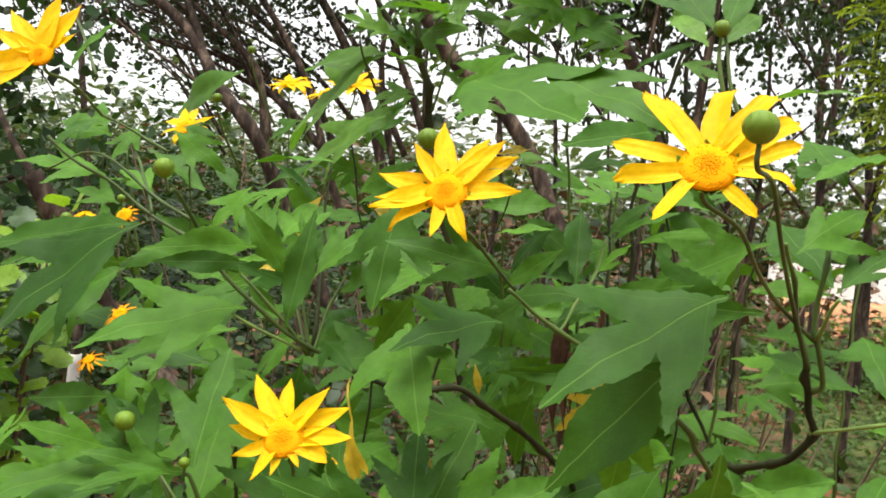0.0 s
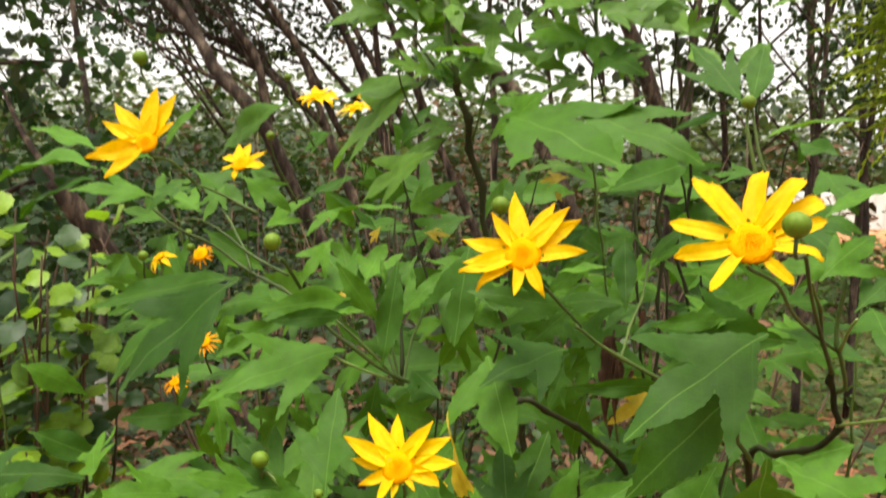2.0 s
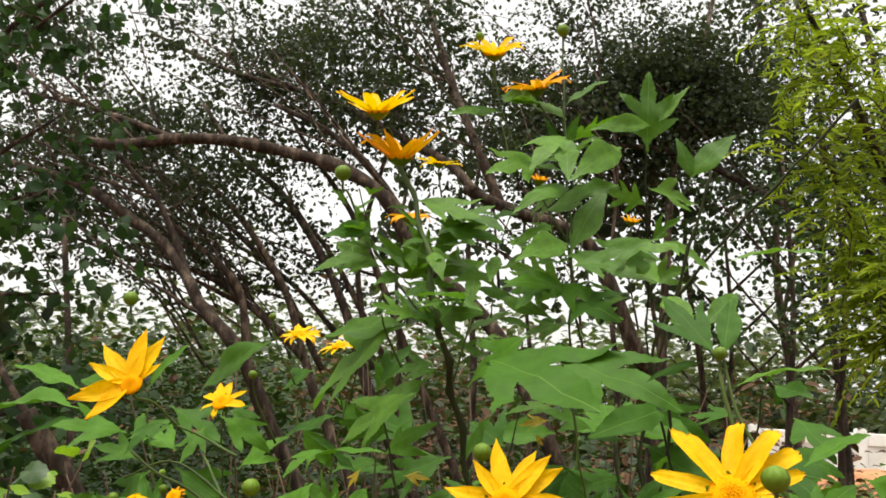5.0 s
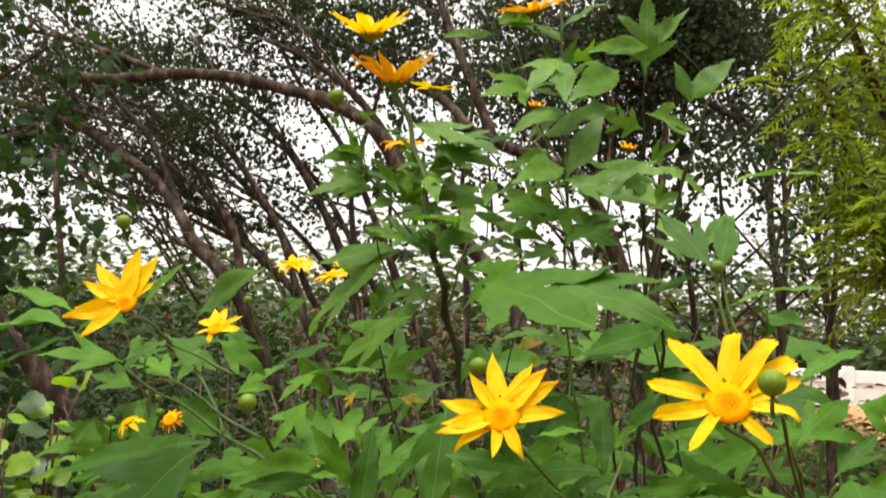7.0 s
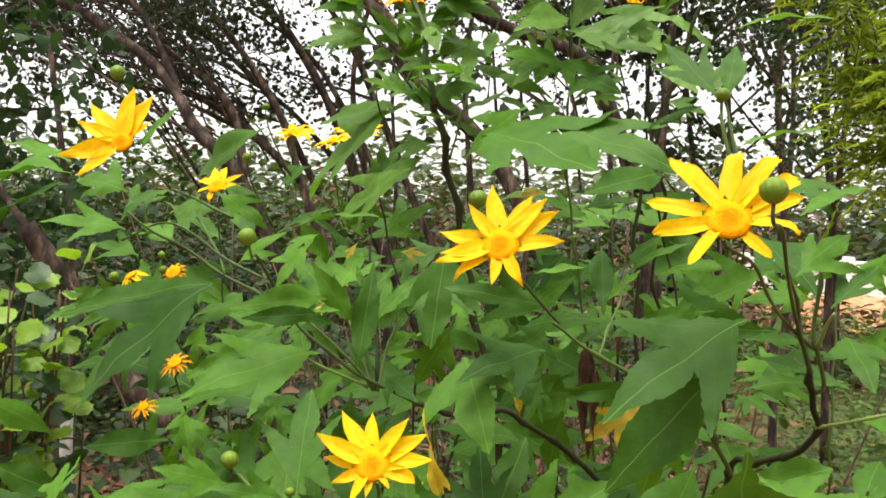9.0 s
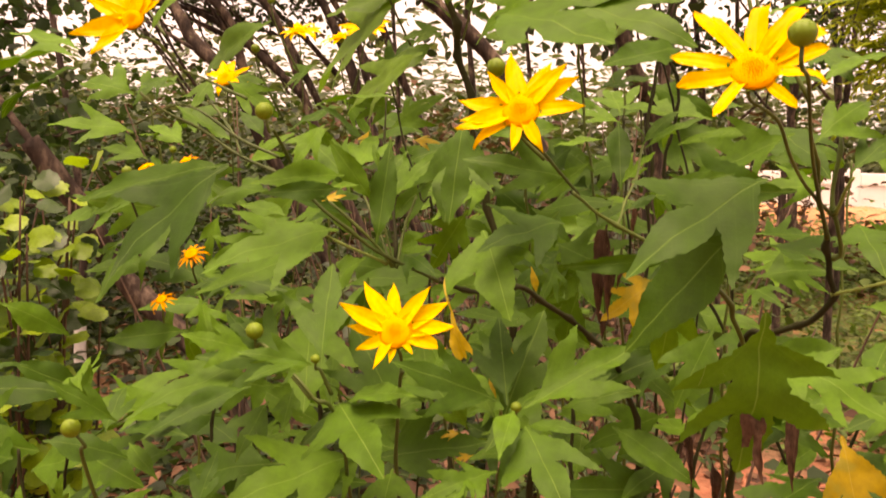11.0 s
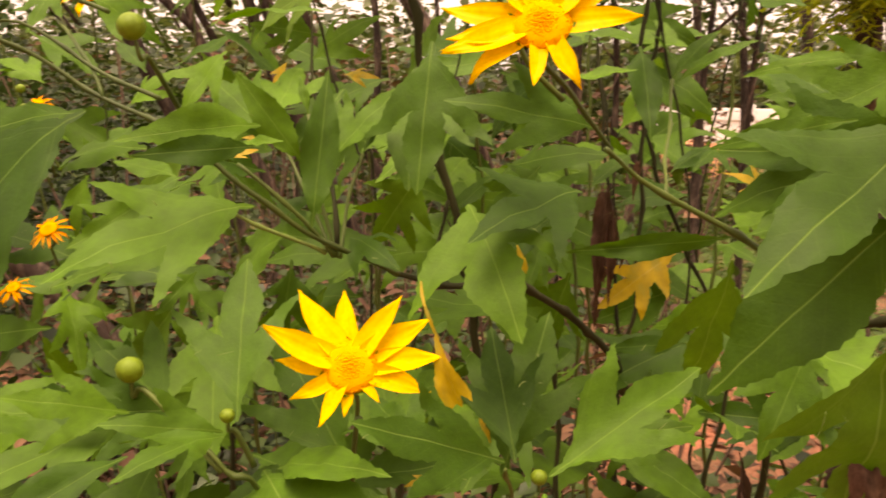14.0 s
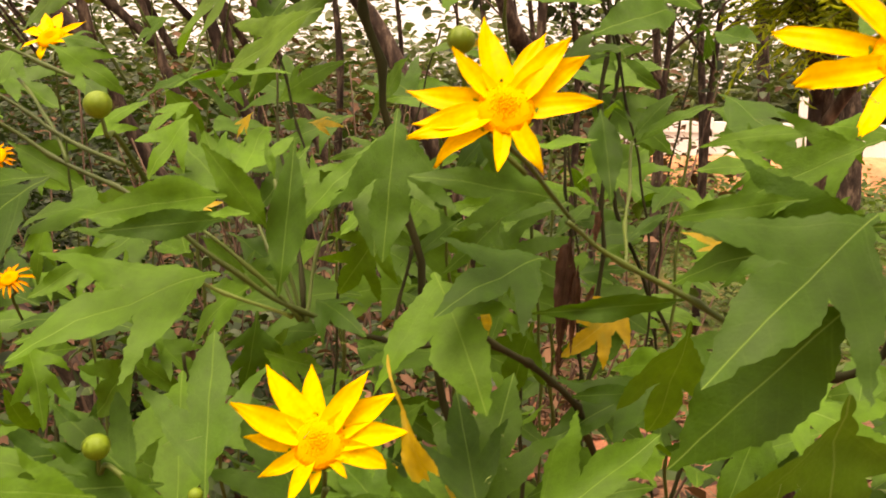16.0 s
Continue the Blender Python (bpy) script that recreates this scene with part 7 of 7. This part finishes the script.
stem(shrub_fill, [(-0.920, 1.400, 0.000), (-0.930, 1.380, 0.670), (-0.950, 1.350, 1.072)], 0.007, 0.003, STEM, "main_stem")
leafy(shrub_fill, 0, 4, 1.06, 0.68)

shrub_fill = thing("sunflower_shrub", (-0.770, 1.200, 0.000), "leafy sunflower shrub with crowded dark green leaves", "shrub", "mexican sunflower shrubs")
stem(shrub_fill, [(-0.770, 1.200, 0.000), (-0.780, 1.180, 0.650), (-0.800, 1.150, 1.040)], 0.007, 0.003, STEM_DARK, "main_stem")
leafy(shrub_fill, 1, 6, 1.04, 0.68)

shrub_fill = thing("sunflower_shrub", (-0.630, 1.550, 0.000), "leafy sunflower shrub without flowers among the others", "shrub", "mexican sunflower shrubs")
stem(shrub_fill, [(-0.630, 1.550, 0.000), (-0.640, 1.530, 0.710), (-0.660, 1.500, 1.136), (-0.705, 1.480, 1.420)], 0.007, 0.003, STEM, "main_stem")
leafy(shrub_fill, 2, 13, 1.42, 0.78)

shrub_fill = thing("sunflower_shrub", (-0.550, 1.070, 0.000), "leafy sunflower shrub with crowded dark green leaves", "shrub", "mexican sunflower shrubs")
stem(shrub_fill, [(-0.550, 1.070, 0.000), (-0.560, 1.050, 0.530), (-0.580, 1.020, 0.848), (-0.548, 0.987, 1.060)], 0.007, 0.003, STEM_DARK, "main_stem")
leafy(shrub_fill, 3, 11, 1.06, 0.78)

shrub_fill = thing("sunflower_shrub", (-0.430, 1.400, 0.000), "leafy sunflower shrub without flowers among the others", "shrub", "mexican sunflower shrubs")
stem(shrub_fill, [(-0.430, 1.400, 0.000), (-0.440, 1.380, 0.570), (-0.460, 1.350, 0.912), (-0.500, 1.377, 1.140)], 0.007, 0.003, STEM, "main_stem")
leafy(shrub_fill, 4, 15, 1.14, 0.68)

shrub_fill = thing("sunflower_shrub", (-0.350, 1.050, 0.000), "leafy sunflower shrub with crowded dark green leaves", "shrub", "mexican sunflower shrubs")
stem(shrub_fill, [(-0.350, 1.050, 0.000), (-0.360, 1.030, 0.560), (-0.380, 1.000, 0.896), (-0.380, 1.036, 1.120)], 0.007, 0.003, STEM_DARK, "main_stem")
leafy(shrub_fill, 5, 11, 1.12, 0.68)

shrub_fill = thing("sunflower_shrub", (-0.270, 1.300, 0.000), "leafy sunflower shrub without flowers among the others", "shrub", "mexican sunflower shrubs")
stem(shrub_fill, [(-0.270, 1.300, 0.000), (-0.280, 1.280, 0.670), (-0.300, 1.250, 1.072), (-0.322, 1.258, 1.340)], 0.007, 0.003, STEM, "main_stem")
leafy(shrub_fill, 6, 13, 1.34, 0.68)

shrub_fill = thing("sunflower_shrub", (-0.190, 1.000, 0.000), "leafy sunflower shrub with crowded dark green leaves", "shrub", "mexican sunflower shrubs")
stem(shrub_fill, [(-0.190, 1.000, 0.000), (-0.200, 0.980, 0.595), (-0.220, 0.950, 0.952), (-0.232, 0.941, 1.190)], 0.007, 0.003, STEM_DARK, "main_stem")
leafy(shrub_fill, 7, 13, 1.19, 0.68)

shrub_fill = thing("sunflower_shrub", (-0.130, 1.400, 0.000), "leafy sunflower shrub without flowers among the others", "shrub", "mexican sunflower shrubs")
stem(shrub_fill, [(-0.130, 1.400, 0.000), (-0.140, 1.380, 0.680), (-0.160, 1.350, 1.088), (-0.122, 1.393, 1.360)], 0.007, 0.003, STEM, "main_stem")
leafy(shrub_fill, 8, 13, 1.36, 0.68)

shrub_fill = thing("sunflower_shrub", (-0.070, 1.100, 0.000), "leafy sunflower shrub with crowded dark green leaves", "shrub", "mexican sunflower shrubs")
stem(shrub_fill, [(-0.070, 1.100, 0.000), (-0.080, 1.080, 0.630), (-0.100, 1.050, 1.008), (-0.059, 1.076, 1.260)], 0.007, 0.003, STEM_DARK, "main_stem")
leafy(shrub_fill, 9, 12, 1.26, 0.68)

shrub_fill = thing("sunflower_shrub", (0.010, 1.350, 0.000), "leafy sunflower shrub without flowers among the others", "shrub", "mexican sunflower shrubs")
stem(shrub_fill, [(0.010, 1.350, 0.000), (0.000, 1.330, 0.685), (-0.020, 1.300, 1.096), (-0.043, 1.259, 1.370)], 0.007, 0.003, STEM, "main_stem")
leafy(shrub_fill, 10, 15, 1.37, 0.68)

shrub_fill = thing("sunflower_shrub", (0.080, 1.030, 0.000), "leafy sunflower shrub with crowded dark green leaves", "shrub", "mexican sunflower shrubs")
stem(shrub_fill, [(0.080, 1.030, 0.000), (0.070, 1.010, 0.580), (0.050, 0.980, 0.928), (0.039, 0.991, 1.160)], 0.007, 0.003, STEM_DARK, "main_stem")
leafy(shrub_fill, 11, 11, 1.16, 0.68)

shrub_fill = thing("sunflower_shrub", (0.130, 1.400, 0.000), "leafy sunflower shrub without flowers among the others", "shrub", "mexican sunflower shrubs")
stem(shrub_fill, [(0.130, 1.400, 0.000), (0.120, 1.380, 0.730), (0.100, 1.350, 1.168), (0.090, 1.380, 1.460)], 0.007, 0.003, STEM, "main_stem")
leafy(shrub_fill, 12, 14, 1.46, 0.68)

shrub_fill = thing("sunflower_shrub", (0.200, 1.070, 0.000), "leafy sunflower shrub with crowded dark green leaves", "shrub", "mexican sunflower shrubs")
stem(shrub_fill, [(0.200, 1.070, 0.000), (0.190, 1.050, 0.580), (0.170, 1.020, 0.928), (0.196, 1.010, 1.160)], 0.007, 0.003, STEM_DARK, "main_stem")
leafy(shrub_fill, 13, 13, 1.16, 0.78)

shrub_fill = thing("sunflower_shrub", (0.270, 1.350, 0.000), "leafy sunflower shrub without flowers among the others", "shrub", "mexican sunflower shrubs")
stem(shrub_fill, [(0.270, 1.350, 0.000), (0.260, 1.330, 0.700), (0.240, 1.300, 1.120), (0.251, 1.315, 1.400)], 0.007, 0.003, STEM, "main_stem")
leafy(shrub_fill, 14, 13, 1.40, 0.68)

shrub_fill = thing("sunflower_shrub", (0.350, 1.100, 0.000), "leafy sunflower shrub with crowded dark green leaves", "shrub", "mexican sunflower shrubs")
stem(shrub_fill, [(0.350, 1.100, 0.000), (0.340, 1.080, 0.570), (0.320, 1.050, 0.912), (0.364, 1.052, 1.140)], 0.007, 0.003, STEM_DARK, "main_stem")
leafy(shrub_fill, 15, 10, 1.14, 0.78)

shrub_fill = thing("sunflower_shrub", (0.430, 1.400, 0.000), "leafy sunflower shrub without flowers among the others", "shrub", "mexican sunflower shrubs")
stem(shrub_fill, [(0.430, 1.400, 0.000), (0.420, 1.380, 0.680), (0.400, 1.350, 1.088), (0.410, 1.390, 1.360)], 0.007, 0.003, STEM, "main_stem")
leafy(shrub_fill, 16, 12, 1.36, 0.68)

shrub_fill = thing("sunflower_shrub", (0.490, 1.100, 0.000), "leafy sunflower shrub with crowded dark green leaves", "shrub", "mexican sunflower shrubs")
stem(shrub_fill, [(0.490, 1.100, 0.000), (0.480, 1.080, 0.550), (0.460, 1.050, 0.880), (0.499, 1.077, 1.100)], 0.007, 0.003, STEM_DARK, "main_stem")
leafy(shrub_fill, 17, 11, 1.10, 0.78)

shrub_fill = thing("sunflower_shrub", (0.590, 1.300, 0.000), "leafy sunflower shrub without flowers among the others", "shrub", "mexican sunflower shrubs")
stem(shrub_fill, [(0.590, 1.300, 0.000), (0.580, 1.280, 0.625), (0.560, 1.250, 1.000), (0.589, 1.289, 1.250)], 0.007, 0.003, STEM, "main_stem")
leafy(shrub_fill, 18, 14, 1.25, 0.68)

shrub_fill = thing("sunflower_shrub", (-0.470, 0.900, 0.000), "leafy sunflower shrub with crowded dark green leaves", "shrub", "mexican sunflower shrubs")
stem(shrub_fill, [(-0.470, 0.900, 0.000), (-0.480, 0.880, 0.525), (-0.500, 0.850, 0.840), (-0.505, 0.831, 1.050)], 0.007, 0.003, STEM_DARK, "main_stem")
leafy(shrub_fill, 19, 14, 1.05, 0.68)

shrub_fill = thing("sunflower_shrub", (-0.270, 0.870, 0.000), "leafy sunflower shrub without flowers among the others", "shrub", "mexican sunflower shrubs")
stem(shrub_fill, [(-0.270, 0.870, 0.000), (-0.280, 0.850, 0.500), (-0.300, 0.820, 0.800), (-0.310, 0.793, 1.000)], 0.007, 0.003, STEM, "main_stem")
leafy(shrub_fill, 20, 11, 1.00, 0.68)

shrub_fill = thing("sunflower_shrub", (-0.690, 0.950, 0.000), "leafy sunflower shrub with crowded dark green leaves", "shrub", "mexican sunflower shrubs")
stem(shrub_fill, [(-0.690, 0.950, 0.000), (-0.700, 0.930, 0.550), (-0.720, 0.900, 0.880), (-0.720, 0.864, 1.100)], 0.007, 0.003, STEM_DARK, "main_stem")
leafy(shrub_fill, 21, 10, 1.10, 0.78)

shrub_fill = thing("sunflower_shrub", (0.030, 1.700, 0.000), "leafy sunflower shrub without flowers among the others", "shrub", "mexican sunflower shrubs")
stem(shrub_fill, [(0.030, 1.700, 0.000), (0.020, 1.680, 0.700), (0.000, 1.650, 1.120), (0.030, 1.680, 1.400)], 0.007, 0.003, STEM, "main_stem")
leafy(shrub_fill, 22, 12, 1.40, 0.68)

shrub_fill = thing("sunflower_shrub", (0.330, 1.700, 0.000), "leafy sunflower shrub with crowded dark green leaves", "shrub", "mexican sunflower shrubs")
stem(shrub_fill, [(0.330, 1.700, 0.000), (0.320, 1.680, 0.750), (0.300, 1.650, 1.200), (0.345, 1.669, 1.500)], 0.007, 0.003, STEM_DARK, "main_stem")
leafy(shrub_fill, 23, 11, 1.50, 0.68)

shrub_fill = thing("sunflower_shrub", (-0.170, 1.650, 0.000), "leafy sunflower shrub without flowers among the others", "shrub", "mexican sunflower shrubs")
stem(shrub_fill, [(-0.170, 1.650, 0.000), (-0.180, 1.630, 0.680), (-0.200, 1.600, 1.088), (-0.211, 1.558, 1.360)], 0.007, 0.003, STEM, "main_stem")
leafy(shrub_fill, 24, 12, 1.36, 0.68)

shrub_fill = thing("sunflower_shrub", (0.190, 1.600, 0.000), "leafy sunflower shrub with crowded dark green leaves", "shrub", "mexican sunflower shrubs")
stem(shrub_fill, [(0.190, 1.600, 0.000), (0.180, 1.580, 0.725), (0.160, 1.550, 1.160), (0.120, 1.596, 1.450)], 0.007, 0.003, STEM_DARK, "main_stem")
leafy(shrub_fill, 25, 12, 1.45, 0.68)
leaf(shrub_tall, (0.016, 0.980, 1.442), (-0.016, 0.980, 1.435), 0, 1.0, "three", 3, hue="yellow")
leaf(shrub_tall, (0.002, 0.970, 1.427), (0.011, 0.970, 1.416), 0, 1.0, "three", 0, hue="yellow")
leaf(shrub_middle, (-0.188, 1.000, 1.380), (-0.202, 1.000, 1.357), 0, 0.7, "three", 1, hue="yellow")
leaf(shrub_middle, (-0.151, 1.050, 1.371), (-0.119, 1.050, 1.368), 0, 0.8, "three", 2, hue="yellow")
leaf(shrub_middle, (-0.212, 1.000, 1.340), (-0.196, 1.000, 1.332), 0, 0.8, "three", 3, hue="yellow")
leaf(shrub_tall, (-0.227, 0.950, 1.304), (-0.200, 0.950, 1.311), 0, 0.8, "three", 0, hue="yellow")
leaf(shrub_tall, (-0.185, 0.900, 1.322), (-0.199, 0.900, 1.323), 0, 0.8, "three", 1, hue="yellow")
leaf(shrub_middle, (-0.050, 0.800, 1.114), (-0.068, 0.800, 1.108), 0, 0.9, "three", 2, hue="yellow")
leaf(shrub_middle, (-0.054, 0.660, 1.087), (-0.033, 0.700, 1.100), 0, 0.6, "three", 3, hue="yellow")
leaf(shrub_middle, (-0.038, 0.800, 1.095), (-0.055, 0.800, 1.089), 0, 0.9, "three", 0, hue="yellow")
leaf(shrub_right, (0.071, 0.950, 1.290), (0.066, 0.950, 1.191), 10, 0.5, "one", 2, hue="brown")
leaf(shrub_right, (0.078, 0.950, 1.268), (0.075, 0.950, 1.196), 10, 0.4, "one", 2, hue="brown")
leaf(shrub_right, (0.081, 1.000, 1.250), (0.077, 1.000, 1.201), 10, 0.6, "one", 2, hue="brown")
leaf(shrub_right, (0.073, 1.000, 1.190), (0.071, 1.000, 1.162), 10, 0.8, "one", 2, hue="brown")
leaf(shrub_right, (0.141, 0.800, 1.142), (0.149, 0.800, 1.081), 10, 0.35, "one", 2, hue="brown")
leaf(shrub_right, (0.101, 1.000, 1.306), (0.097, 1.000, 1.273), 10, 0.6, "one", 2, hue="brown")
